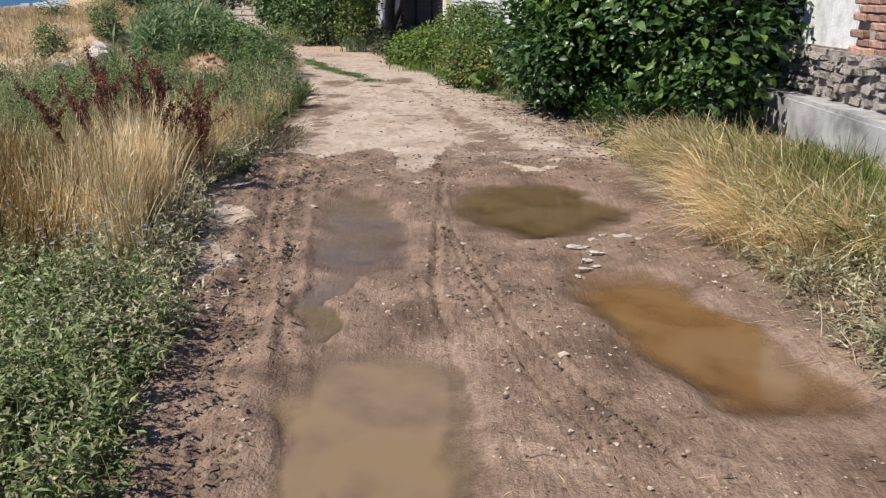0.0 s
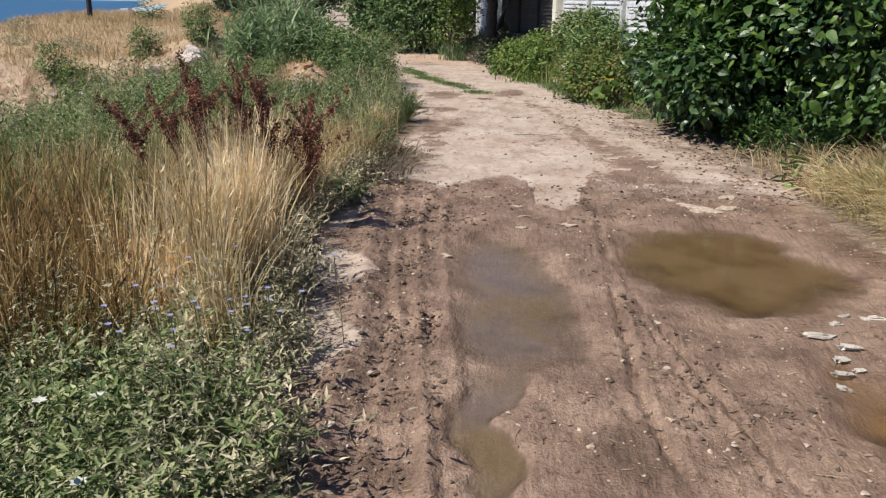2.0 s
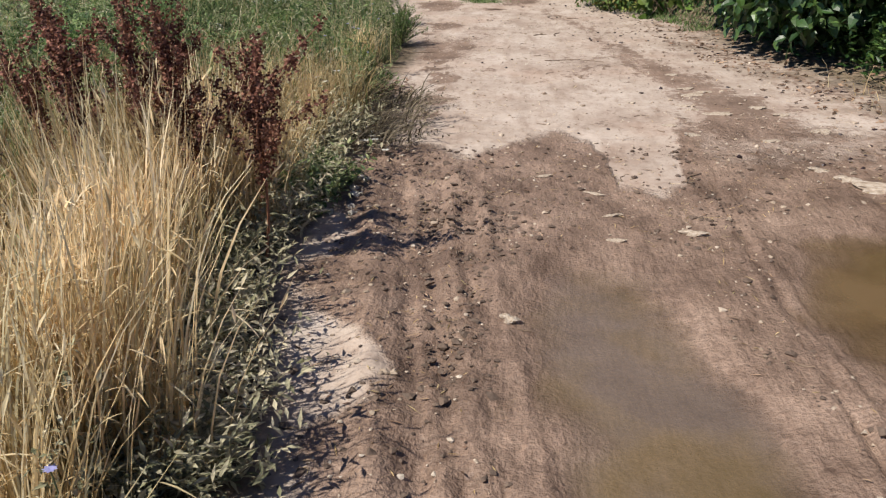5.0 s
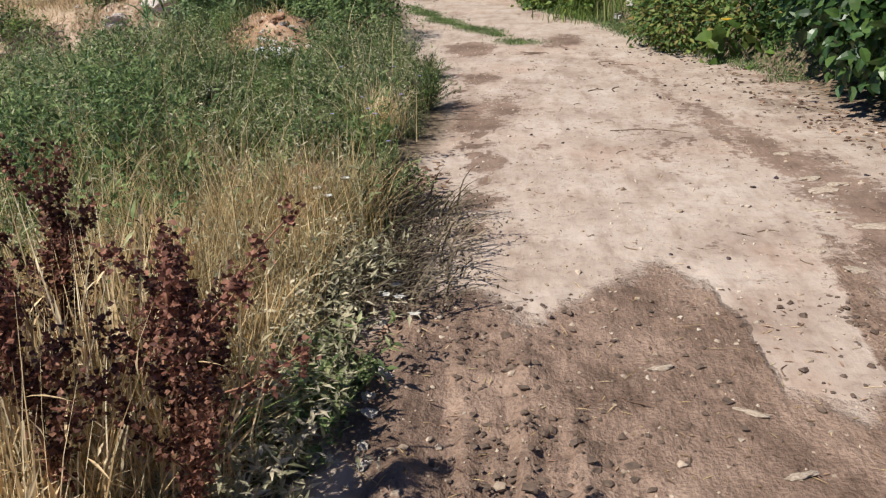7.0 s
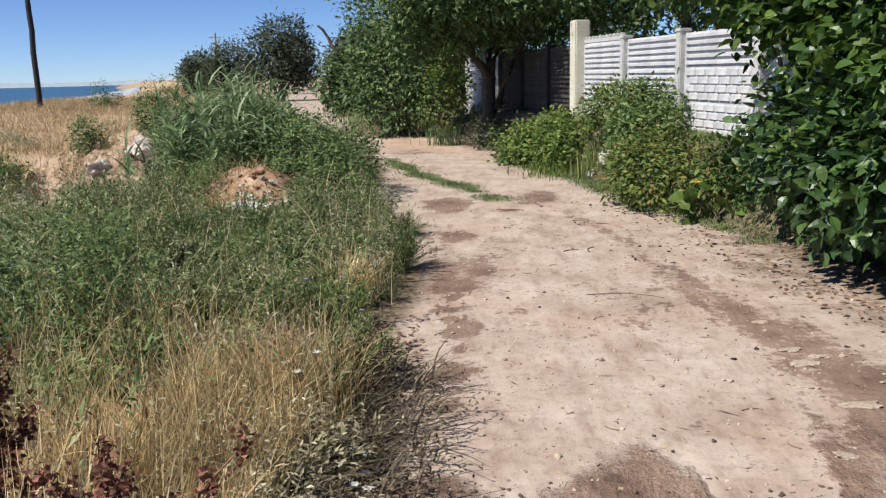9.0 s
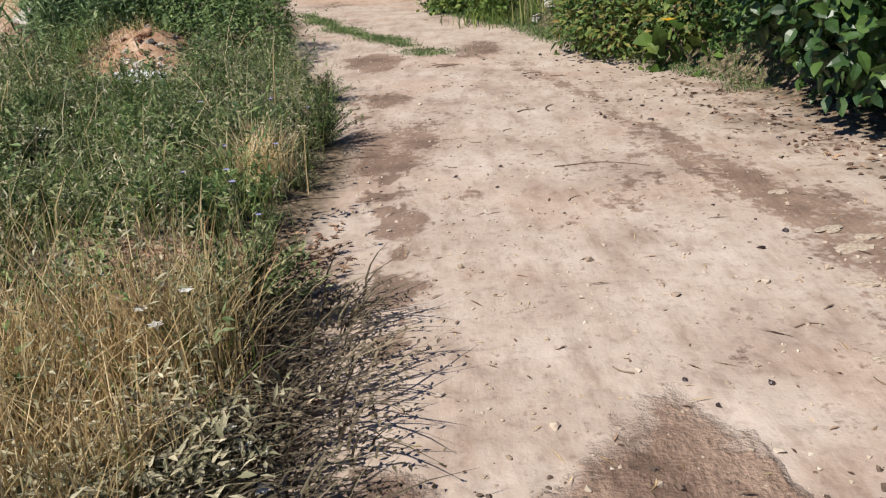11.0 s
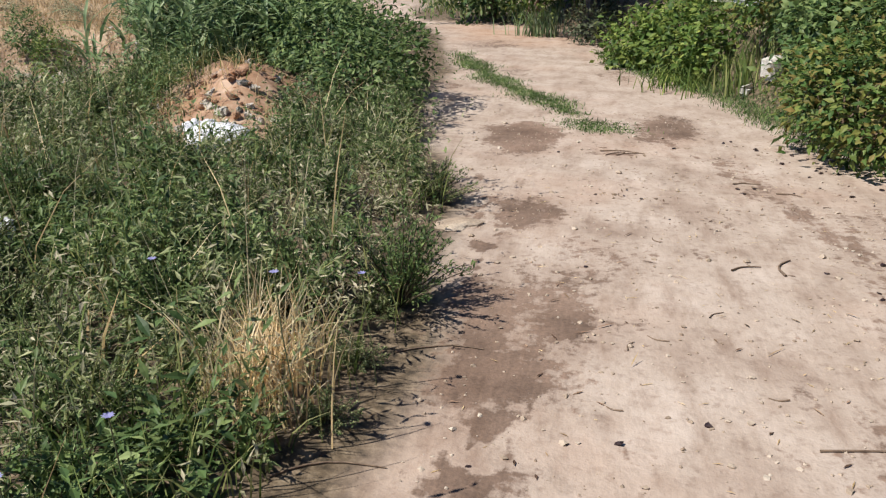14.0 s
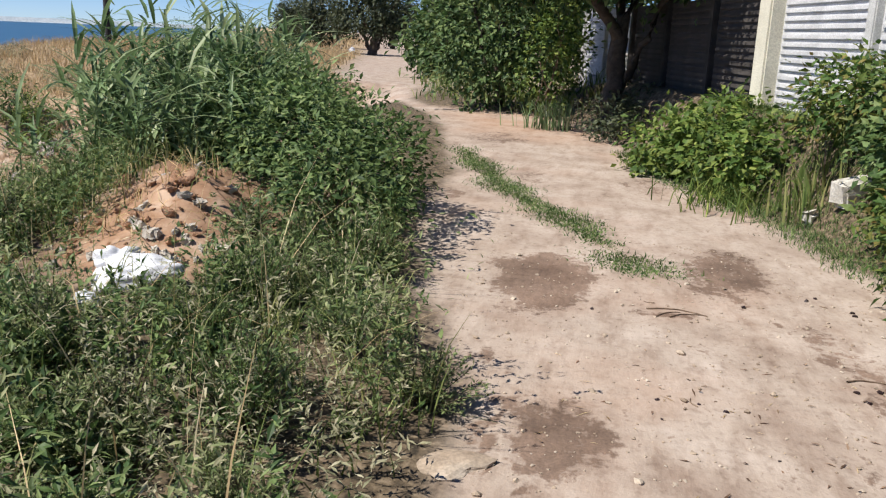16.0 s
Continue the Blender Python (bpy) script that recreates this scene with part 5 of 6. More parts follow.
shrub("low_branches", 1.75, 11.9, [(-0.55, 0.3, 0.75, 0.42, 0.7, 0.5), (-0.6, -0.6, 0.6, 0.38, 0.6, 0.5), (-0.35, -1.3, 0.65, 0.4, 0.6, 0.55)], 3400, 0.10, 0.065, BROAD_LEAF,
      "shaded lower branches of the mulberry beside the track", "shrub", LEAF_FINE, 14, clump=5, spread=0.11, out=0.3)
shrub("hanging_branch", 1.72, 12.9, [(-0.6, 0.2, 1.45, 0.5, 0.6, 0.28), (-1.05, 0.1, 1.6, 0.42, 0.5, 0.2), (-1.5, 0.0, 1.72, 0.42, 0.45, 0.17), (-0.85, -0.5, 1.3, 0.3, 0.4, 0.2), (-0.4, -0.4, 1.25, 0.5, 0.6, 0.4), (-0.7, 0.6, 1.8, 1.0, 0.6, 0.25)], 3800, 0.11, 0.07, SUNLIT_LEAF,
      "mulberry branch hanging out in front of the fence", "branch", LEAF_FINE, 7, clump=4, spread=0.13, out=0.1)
# broad burdock leaves at the foot
shrub("burdock", 1.85, 8.45, [(0, 0, 0.1, 0.2, 0.2, 0.1)], 26, 0.17, 0.11, SHRUB_LEAF, "burdock with large green leaves in dry grass", "weed", LEAF_FINE, 3, clump=1, spread=0.02)
shrub("leafy_sapling", 2.75, 8.95, [(0, 0, 0.45, 0.3, 0.3, 0.3), (0.25, 0.1, 0.6, 0.25, 0.25, 0.25)], 420, 0.10, 0.065, BROAD_LEAF, "leafy green sapling beside the ruined wall", "sapling", LEAF_FINE, 5, clump=4, spread=0.06)
# dark undergrowth at the foot of the mulberry
x, y = scatter(900, 1.0, 2.6, 9.2, 13.6, lambda x, y: sm(0.05, 0.5, x - right_edge(y)) * (1 - sm(0.9, 1.4, x - right_edge(y))))
stuff("undergrowth", *weeds(x, y, rng.uniform(0.15, 0.6, len(x)), 14, 0.075, 0.03, lean=0.4), BROAD_LEAF, "shaded undergrowth of stems and small leaves", "weeds")

# garden shrubs in front of the fence
shrub("squash_plant", 0.78, 13.55, [(0, 0, 0.16, 0.32, 0.35, 0.16), (0.15, 0.4, 0.22, 0.3, 0.3, 0.2)], 80, 0.14, 0.13, LIME_LEAF, "squash plant with large round leaves", "plant", LEAF_FINE, 5, clump=1, spread=0.05, out=0.6)
shrub("rose_bush", 0.35, 14.75, [(0, 0, 0.4, 0.45, 0.6, 0.4), (0.25, 0.5, 0.42, 0.45, 0.6, 0.42), (0.1, -0.5, 0.3, 0.4, 0.45, 0.3)], 3600, 0.065, 0.035, ROSE_LEAF, "rose bush with small green and reddish leaves", "bush", stalks=12, clump=5, spread=0.06)
shrub("currant_bush", 0.55, 15.9, [(0, 0, 0.36, 0.42, 0.6, 0.34), (0.05, 0.6, 0.36, 0.4, 0.5, 0.34)], 2600, 0.075, 0.045, SHRUB_LEAF, "dark green currant bush below the fence", "bush", stalks=10, clump=5, spread=0.06)
shrub("raspberry_bush", -0.5, 18.7, [(0, 0.2, 0.32, 0.5, 0.6, 0.32), (-0.3, 0.8, 0.3, 0.45, 0.6, 0.3), (0.25, 0.9, 0.42, 0.5, 0.6, 0.38), (0.1, -0.6, 0.28, 0.4, 0.45, 0.26), (0.45, -0.3, 0.42, 0.4, 0.5, 0.32)], 5200, 0.085, 0.052, LIME_LEAF, "bright yellow-green leafy bush below the fence", "bush", stalks=12, clump=5, spread=0.08)
shrub("garden_bush", 0.45, 17.6, [(0, 0, 0.34, 0.4, 0.5, 0.32), (-0.25, -0.35, 0.25, 0.35, 0.35, 0.25), (0.1, -0.7, 0.36, 0.4, 0.45, 0.3)], 2800, 0.075, 0.04, ROSE_LEAF, "green and yellow garden bush below the fence", "bush", stalks=9, clump=5, spread=0.07)
shrub("garden_bush", 0.75, 16.9, [(0, 0, 0.3, 0.4, 0.5, 0.3), (0.1, -0.5, 0.32, 0.35, 0.4, 0.3)], 2300, 0.07, 0.04, SHRUB_LEAF, "dark green garden bush below the fence", "bush", stalks=8, clump=5, spread=0.06)
shrub("marigold_bush", 0.62, 16.35, [(0, 0, 0.22, 0.3, 0.45, 0.22), (0.1, -0.5, 0.25, 0.3, 0.35, 0.24)], 1700, 0.06, 0.03, ROSE_LEAF, "low marigold bush with yellowing leaves below the fence", "bush", stalks=8, clump=5, spread=0.05)
shrub("garden_bush", 0.62, 17.0, [(0, 0, 0.2, 0.35, 0.5, 0.22), (-0.1, -0.6, 0.18, 0.3, 0.4, 0.18)], 1500, 0.07, 0.04, SHRUB_LEAF, "low dark green bush behind the limestone block", "bush", stalks=7, clump=5, spread=0.06)
shrub("rose_bush", 0.42, 15.9, [(0, 0, 0.22, 0.3, 0.45, 0.22), (-0.05, -0.6, 0.2, 0.28, 0.4, 0.2)], 1500, 0.06, 0.035, ROSE_LEAF, "low rose bush at the edge of the track", "bush", stalks=8, clump=5, spread=0.05)
shrub("creeping_vine", -0.95, 19.35, [(0, 0, 0.12, 0.35, 0.5, 0.12), (0.3, 0.3, 0.22, 0.4, 0.5, 0.2)], 700, 0.09, 0.07, LIME_LEAF, "low creeping vine at the foot of the bushes", "plant", stalks=5, clump=3, spread=0.06)
shrub("wild_bush", 0.95, 14.0, [(0, 0, 0.25, 0.4, 0.5, 0.25), (0.2, 0.5, 0.25, 0.4, 0.5, 0.25), (0.35, -0.4, 0.4, 0.4, 0.4, 0.35)], 2200, 0.075, 0.04, ROSE_LEAF, "wild bush with small yellowing leaves", "bush", stalks=9, clump=5, spread=0.06)
shrub("spiky_plant", 0.12, 17.25, [(0, 0, 0.35, 0.1, 0.1, 0.25)], 8, 0.1, 0.02, LIME_LEAF, "upright plant with sword-shaped leaves", "plant", clump=1, stalks=2)
for name, x0, y0, n, mat, hgt in (("sword_leaves", 0.1, 17.25, 90, GRASS, 0.5), ("iris_clump", -2.3, 23.2, 120, REED_LEAF, 0.62)):
    x, y = rng.normal(x0, 0.22, n), rng.normal(y0, 0.2, n)
    stuff(name, *tuft_blades(x, y, rng.uniform(0.6, 1.0, n) * hgt, rng.uniform(0.012, 0.024, n), rng.normal(0, 0.22, (n, 2))), mat, "clump of upright sword-shaped iris leaves", "plant")
shrub("low_bush", -1.35, 22.2, [(0, 0, 0.25, 0.45, 0.7, 0.28), (0.35, 0.9, 0.35, 0.4, 0.6, 0.35)], 1800, 0.08, 0.045, DARK_LEAF, "low dark bush beneath the tree", "bush", stalks=6, clump=5, spread=0.07)

# the leafy bush beside the reeds and those in the gully
shrub("leafy_bush", -3.2, 15.35, [(0.1, -0.1, 0.28, 0.45, 0.6, 0.34), (0.0, 0.7, 0.4, 0.5, 0.7, 0.42), (-0.5, 0.9, 0.45, 0.55, 0.7, 0.45), (-0.85, 1.7, 0.5, 0.6, 0.7, 0.45), (-0.5, 1.5, 0.35, 0.5, 0.7, 0.38), (-1.3, 2.1, 0.6, 0.5, 0.7, 0.45)], 17000, 0.06, 0.028, SHRUB_LEAF, "dense green leafy bush spilling over the edge of the track", "bush", stalks=18, clump=6, spread=0.06)
for x, y, s in ((-16.4, 30.6, 1.15), (-14.2, 31.4, 0.8), (-17.6, 31.2, 0.9), (-12.0, 31.2, 0.8)):
    shrub("gully_bush", x, y, [(0, 0, 0.75 * s, 0.6 * s, 0.6 * s, 0.75 * s), (0.35 * s, 0.1, 0.45 * s, 0.4 * s, 0.4 * s, 0.45 * s)], 1500, 0.12, 0.045, LIME_LEAF if s > 1 else SHRUB_LEAF, "rounded bright green bush on the eroded slope", "bush", stalks=4, clump=5, spread=0.08, group="bushes in the gully")
for x, y, s in ((-22.0, 36.5, 0.7), (-19.5, 36.0, 0.55), (-18.0, 34.5, 0.6), (-24.0, 40.0, 0.7), (-16.5, 38.0, 0.6)):
    shrub("sage_bush", x, y, [(0, 0, 0.3 * s, 0.8 * s, 0.7 * s, 0.4 * s)], 700, 0.12, 0.03, WEED_GREY, "low grey-brown bush in dry grass", "bush", stalks=4, clump=5, spread=0.08, group="bushes on the bluff")
for x, y, s in ((-20.5, 46.0, 1.0), (-17.0, 44.0, 1.3), (-14.0, 42.5, 0.9)):
    shrub("bluff_shrub", x, y, [(0, 0, 0.6 * s, 0.6 * s, 0.6 * s, 0.7 * s), (0.5 * s, 0, 0.5 * s, 0.5 * s, 0.5 * s, 0.5 * s)], 900, 0.14, 0.05, TREE_LEAF, "ragged green shrub on the bluff", "shrub", stalks=6, clump=5, spread=0.1, group="shrubs on the bluff")


def bare_shrub(x, y, h, seed):
    ob = thing("bare_shrub", x, y, float(height(x, y)) - 0.05, "leafless brown twiggy shrub on the bank", "shrub", "bare shrubs on the bank")
    q = np.random.default_rng(seed)
    for k in range(14):
        b = np.array((q.normal(0, 0.4) * h, q.normal(0, 0.4) * h, q.uniform(0.6, 1.0) * h))
        pieces = [tube(bent((0, 0, 0), b, 0.05, 7, 0.03, seed + k), np.linspace(0.010, 0.003, 7), 5)]
        for j in range(5):
            s = b * q.uniform(0.35, 0.9)
            pieces.append(tube(bent(s, s + q.normal(0, 0.16, 3) * h + (0, 0, 0.12), 0.02, 5, 0.015, seed + j), np.linspace(0.005, 0.002, 5), 4))
        part("branch", mesh_np("branch", *joined(pieces), TWIG, True), ob)


for k, (x, y, h) in enumerate(((-7.2, 15.5, 1.0), (-8.0, 17.0, 1.2), (-9.2, 18.5, 1.3), (-6.9, 14.3, 0.8), (-10.5, 21.0, 1.4), (-8.6, 20.0, 1.2))):
    bare_shrub(x, y, h, 50 + k * 20)


def tree(x, y, trunk, blobs, n, length, width, mat, label, group="", bark=BARK, clump=6, spread=0.16, out=0.4, sink=0.05):
    ob = thing("tree", x, y, float(height(x, y)) - sink, label, "tree", group)
    part("trunk", mesh_np("trunk", *limbs(trunk, int(abs(x * 7 + y))), bark, True), ob)
    crown("crown", blobs, n, length, width, mat, ob, clump=clump, spread=spread, out=out)
    return ob


tree(-1.5, 23.7, [((0, 0, 0), (0.1, 0.1, 1.3), 0.17, 0.13), ((0.1, 0.1, 1.2), (-0.9, -0.3, 3.0), 0.1, 0.04), ((0.1, 0.1, 1.2), (0.9, 0.5, 3.2), 0.1, 0.04), ((0.1, 0.1, 1.3), (0.1, 1.0, 3.6), 0.09, 0.03),
     ((-0.3, -0.1, 1.9), (-1.5, -0.9, 2.5), 0.05, 0.02), ((0.5, 0.2, 2.1), (1.4, -0.7, 2.6), 0.05, 0.02), ((0, 0, 0), (0.55, -0.2, 1.5), 0.08, 0.05), ((0.55, -0.2, 1.5), (1.3, -0.5, 2.9), 0.05, 0.02)],
     [(-0.9, -0.3, 2.7, 1.3, 1.3, 1.0), (0.9, 0.3, 2.9, 1.4, 1.4, 1.1), (0.1, 0.9, 3.7, 1.7, 1.5, 1.2), (1.5, -0.8, 2.5, 1.1, 1.0, 0.7), (-0.2, -0.9, 2.6, 1.1, 0.9, 0.65), (2.4, -1.8, 2.75, 0.9, 1.1, 0.55), (-1.6, -1.0, 2.4, 0.8, 0.9, 0.8), (-0.6, -1.4, 3.3, 1.5, 1.2, 1.0), (0.3, -2.4, 3.1, 1.2, 1.0, 0.85), (1.3, -2.9, 3.2, 1.0, 1.0, 0.8), (-0.7, -2.3, 3.2, 1.1, 1.0, 0.85)], 34000, 0.12, 0.06, TREE_LEAF,
     "spreading apricot tree with dark trunk shading the fence")
tree(-3.5, 26.2, [((0, 0, 0), (0.05, 0, 2.0), 0.09, 0.06), ((0, 0, 0.2), (-0.8, 0, 2.6), 0.05, 0.02), ((0, 0, 0.2), (0.8, -0.2, 2.6), 0.05, 0.02), ((0.05, 0, 2), (0, 0, 4.5), 0.06, 0.02)],
     [(-0.35, -0.2, 1.4, 1.15, 1.0, 1.2), (0.75, -0.3, 1.2, 0.95, 0.9, 1.0), (-0.2, 0, 2.9, 1.25, 1.1, 1.2), (0.8, 0.1, 2.7, 1.1, 1.0, 1.2), (0.2, 0.2, 4.3, 1.3, 1.2, 1.1), (0.1, -0.5, 0.6, 1.2, 0.7, 0.6)], 14000, 0.13, 0.06, TREE_LEAF,
     "tall leafy green tree bushy to the ground", spread=0.15)
shrub("yellowing_bush", -2.55, 25.0, [(0, 0, 0.9, 0.5, 0.5, 0.9), (0.2, 0.1, 1.6, 0.45, 0.45, 0.6)], 1300, 0.10, 0.05, LIME_LEAF, "yellow-green bush beside the leafy tree", "bush", stalks=5, clump=5, spread=0.09)
for x, y, s in ((2.2, 21.6, 1.0), (2.1, 18.9, 0.85), (2.6, 16.2, 0.82), (3.6, 18.0, 1.1), (3.3, 13.9, 0.85), (4.6, 14.4, 1.05), (1.0, 26.0, 1.15), (6.0, 11.5, 1.1)):
    tree(x, y, [((0, 0, 0), (0, 0, 2.0), 0.14, 0.1), ((0, 0, 1.9), (-0.9, -0.5, 3.4), 0.08, 0.03), ((0, 0, 1.9), (0.8, 0.6, 3.6), 0.08, 0.03), ((0, 0, 1.9), (0.1, -0.9, 3.5), 0.07, 0.03)],
         [(-0.7 * s, -0.4, 2.7 * s, 1.2 * s, 1.2 * s, 0.9 * s), (0.7 * s, 0.4, 3.0 * s, 1.3 * s, 1.3 * s, 1.1 * s), (0, 0, 3.9 * s, 1.5 * s, 1.5 * s, 1.2 * s), (-1.1 * s, 0.7, 3.2 * s, 0.9, 0.9, 0.8)], 5200, 0.14, 0.075, TREE_LEAF,
         "fruit tree with dark green crown behind the fence", "trees behind the fence", spread=0.18)
# farther trees along the bend
tree(-15.0, 59.0, [((0, 0, 0), (0.2, 0, 1.2), 0.3, 0.22), ((0.2, 0, 1.1), (-1.5, 0, 3.4), 0.16, 0.05), ((0.2, 0, 1.1), (1.6, 0.3, 3.4), 0.16, 0.05), ((0.2, 0, 1.2), (0.2, 0.3, 4.2), 0.16, 0.05), ((0, 0, 0), (-0.9, 0, 1.9), 0.15, 0.06), ((0, 0, 0), (1.1, 0, 1.8), 0.14, 0.06)],
     [(-1.3, 0, 3.0, 1.2, 1.2, 1.3), (1.2, 0, 2.9, 1.3, 1.3, 1.3), (0.3, 0, 4.0, 1.7, 1.5, 1.3), (-0.3, -0.4, 2.0, 2.1, 1.3, 0.9), (1.7, 0.2, 1.7, 0.9, 1.0, 0.8), (-1.8, 0.2, 1.8, 0.8, 1.0, 0.8)], 7000, 0.26, 0.11, DARK_LEAF,
     "dark ragged tree on the bluff beside the track", spread=0.25)
for x, y, s, mat in ((-22.5, 72.0, 0.85, DARK_LEAF), (-26.0, 76.0, 0.75, DARK_LEAF), (-9.5, 66.0, 0.95, TREE_LEAF), (-5.0, 60.0, 1.0, TREE_LEAF), (-19.0, 80.0, 0.95, DARK_LEAF), (-1.0, 48.0, 1.1, TREE_LEAF), (-31.5, 90.0, 0.7, DARK_LEAF), (-13.0, 84.0, 1.0, DARK_LEAF), (3.5, 38.0, 1.1, TREE_LEAF), (-6.0, 44.0, 0.75, TREE_LEAF), (-9.0, 53.0, 0.8, DARK_LEAF), (-6.4, 36.0, 0.45, TREE_LEAF), (-3.0, 34.0, 0.8, TREE_LEAF), (-11.5, 70.0, 1.0, DARK_LEAF)):
    tree(x, y, [((0, 0, 0), (0, 0, 2.2), 0.2, 0.14), ((0, 0, 1.2), (-1.2, 0, 3.2), 0.1, 0.04), ((0, 0, 1.2), (1.2, 0, 3.3), 0.1, 0.04)],
         [(-1.2 * s, 0, 2.6 * s, 1.3 * s, 1.2 * s, 1.4 * s), (1.1 * s, 0, 2.5 * s, 1.4 * s, 1.2 * s, 1.4 * s), (0.1, 0, 3.7 * s, 1.7 * s, 1.4 * s, 1.3 * s), (0, 0, 1.3 * s, 1.7 * s, 1.0, 0.9 * s)], 3600, 0.28, 0.13, mat,
         "dark green tree in the row along the bluff", "row of trees on the bluff", spread=0.26)


# ---- dock plants ----
def dock(x, y, h, lean, k):
    ob = thing("dock_plant", x, y, float(height(x, y)) - 0.01, "dried dock plant with dark red-brown seed heads", "plant", "dried docks in the grass")
    top = np.array((lean[0] * h, lean[1] * h, h))
    st = [tube(bent((0, 0, 0), top, 0, 6, 0.012, k), np.linspace(0.007, 0.003, 6), 5)]
    seeds = []
    for j in range(9):
        s = 0.42 + 0.055 * j
        a = top * s
        b = a + np.array((rng.normal(0, 0.10), rng.normal(0, 0.09), rng.uniform(0.10, 0.24)))
        line = bent(a, b, 0, 5, 0.005, k + j)
        st.append(tube(line, np.linspace(0.003, 0.0015, 5), 4))
        seeds.append(line)
    seeds.append(bent(top * 0.6, top, 0, 6, 0.005, k))
    part("stalk", mesh_np("stalk", *joined(st), DOCK_STEM, True), ob, "reddish dry stalk")
    line = np.concatenate(seeds)
    c = line[rng.integers(0, len(line), 2200)] + rng.normal(0, 0.012, (2200, 3)) * [1, 1, 1.6]
    part("seed_head", mesh_np("seed_head", *leaves(c, aim(2200, -0.2), rng.normal(0, 1, (2200, 3)), rng.uniform(0.010, 0.018, 2200), 0.013), SEED), ob, "dark red seed clusters")


for k, (x, y, h, lean) in enumerate(((-2.62, 6.75, 0.98, (-0.1, 0)), (-2.5, 6.6, 0.90, (-0.12, 0)), (-2.25, 6.5, 0.96, (-0.05, 0)), (-2.05, 6.45, 0.95, (-0.12, 0)), (-1.88, 6.5, 0.85, (0.05, 0)), (-2.75, 6.9, 0.75, (-0.45, 0.1)), (-2.33, 6.85, 0.88, (0.05, 0.1)), (-2.95, 6.85, 0.7, (-0.5, 0.1)), (-1.95, 6.75, 0.74, (0.02, 0.05)))):
    dock(x, y, h * 0.97, lean, k * 11)


# ---- flowers ----
def flower(name, x, y, z, mat, label, petals, size, group, stalk=0.0):
    ob = thing(name, x, y, z, label, "flower", group)
    a = np.linspace(0, 2 * np.pi, petals, endpoint=False)
    way = np.stack([np.cos(a), np.sin(a), np.full(petals, 0.35)], 1)
    part("corolla", mesh_np("corolla", *leaves(np.zeros((petals, 3)), way, np.tile([0, 0, 1.0], (petals, 1)), size, size * 0.75, LEAF_PLAIN, 0.1, 0.1), mat), ob)
    if stalk:
        part("stalk", mesh_np("stalk", *tube(bent((0, 0, 0), (0.03, 0.02, -stalk), 0, 4, 0.004, petals), [0.002] * 4, 4), WEED_STEM, True), ob)


WEED_STEM = solid("weed_stem", [(0.09, 0.12, 0.05), (0.16, 0.18, 0.08)], 0.7, 0.05)
r = random.Random(12)
for k in range(26):
    x, y = r.gauss(-1.68, 0.16), r.gauss(4.05, 0.35)
    h = r.uniform(0.26, 0.42)
    flower("chicory_flower", x, y, float(height(x, y)) + h, PETAL_BLUE, "pale blue chicory flower on a thin stalk", 9, 0.014, "chicory beside the track", h)
for k in range(9):
    x, y = r.gauss(-2.2, 0.25), r.gauss(9.4, 0.8)
    h = r.uniform(0.3, 0.5)
    flower("chicory_flower", x, y, float(height(x, y)) + h, PETAL_BLUE, "pale blue chicory flower on a thin stalk", 9, 0.014, "chicory beside the track", h)
for x, y in ((-1.72, 8.02), (-1.76, 8.1), (-1.70, 8.12), (-1.8, 8.2), (-1.77, 8.28), (-1.73, 8.3), (-1.82, 8.33), (-1.66, 7.95), (-1.6, 7.9), (-2.05, 8.6), (-2.0, 8.75), (-2.12, 8.7), (2.35, 4.5), (2.3, 4.42), (2.45, 4.35), (2.62, 4.3), (2.4, 4.25), (2.2, 4.9), (2.55, 4.05), (-1.75, 3.5), (-1.9, 3.45), (-1.6, 3.1)):
    flower("bindweed_flower", x, y, float(height(x, y)) + r.uniform(0.03, 0.1) + (0.18 if y < 7.5 or x < -1.9 else 0), PETAL_WHITE, "white bindweed flower beside the track", 6, 0.026, "white flowers beside the track", 0.03)
flower("squash_flower", 0.62, 13.3, float(height(0.62, 13.3)) + 0.42, PETAL_YELLOW, "yellow squash flower below the fence", 6, 0.07, "flowers below the fence", 0.1)
for k in range(5):
    x, y = r.uniform(0.25, 0.7), r.uniform(14.2, 14.9)
    flower("marigold", x, y, float(height(x, y)) + r.uniform(0.25, 0.5), PETAL_YELLOW, "small orange-yellow flower among the bushes", 8, 0.04, "flowers below the fence", 0.2)


# ---- poles, bag, blocks ----
def build_pole(x, y, h, r0, r1, mat, label, lean=(0, 0), brace=False):
    z = float(height(x, y)) - 0.3
    ob = thing("utility_pole", x, y, z, label, "pole")
    part("pole", mesh_np("pole", *tube(bent((0, 0, 0), (lean[0], lean[1], h), 0, 9, 0.01, 3), np.linspace(r0, r1, 9), 12), mat, True), ob)
    bm = bmesh.new()
    box_bm(bm, (1.2, 0.1, 0.1), (lean[0], lean[1], h - 0.4), 0.01)
    part("crossarm", bm_mesh("crossarm", bm, mat), ob)
    for dx in (-0.5, 0.5):
        part("insulator", mesh_np("insulator", *tube(np.array([(lean[0] + dx, lean[1], h - 0.35), (lean[0] + dx, lean[1], h - 0.25), (lean[0] + dx, lean[1], h - 0.2)]), [0.03, 0.045, 0.02], 8), BLOCK_WHITE, True), ob)
    if brace:
        part("brace", mesh_np("brace", *tube(bent((2.6, 0, 0), (0.05, 0, h * 0.86), 0, 5, 0, 1), [0.11] * 5, 8), mat, True), ob)


build_pole(-23.4, 45.6, 8.0, 0.14, 0.11, POLE_WOOD, "dark tarred wooden utility pole on the bluff")
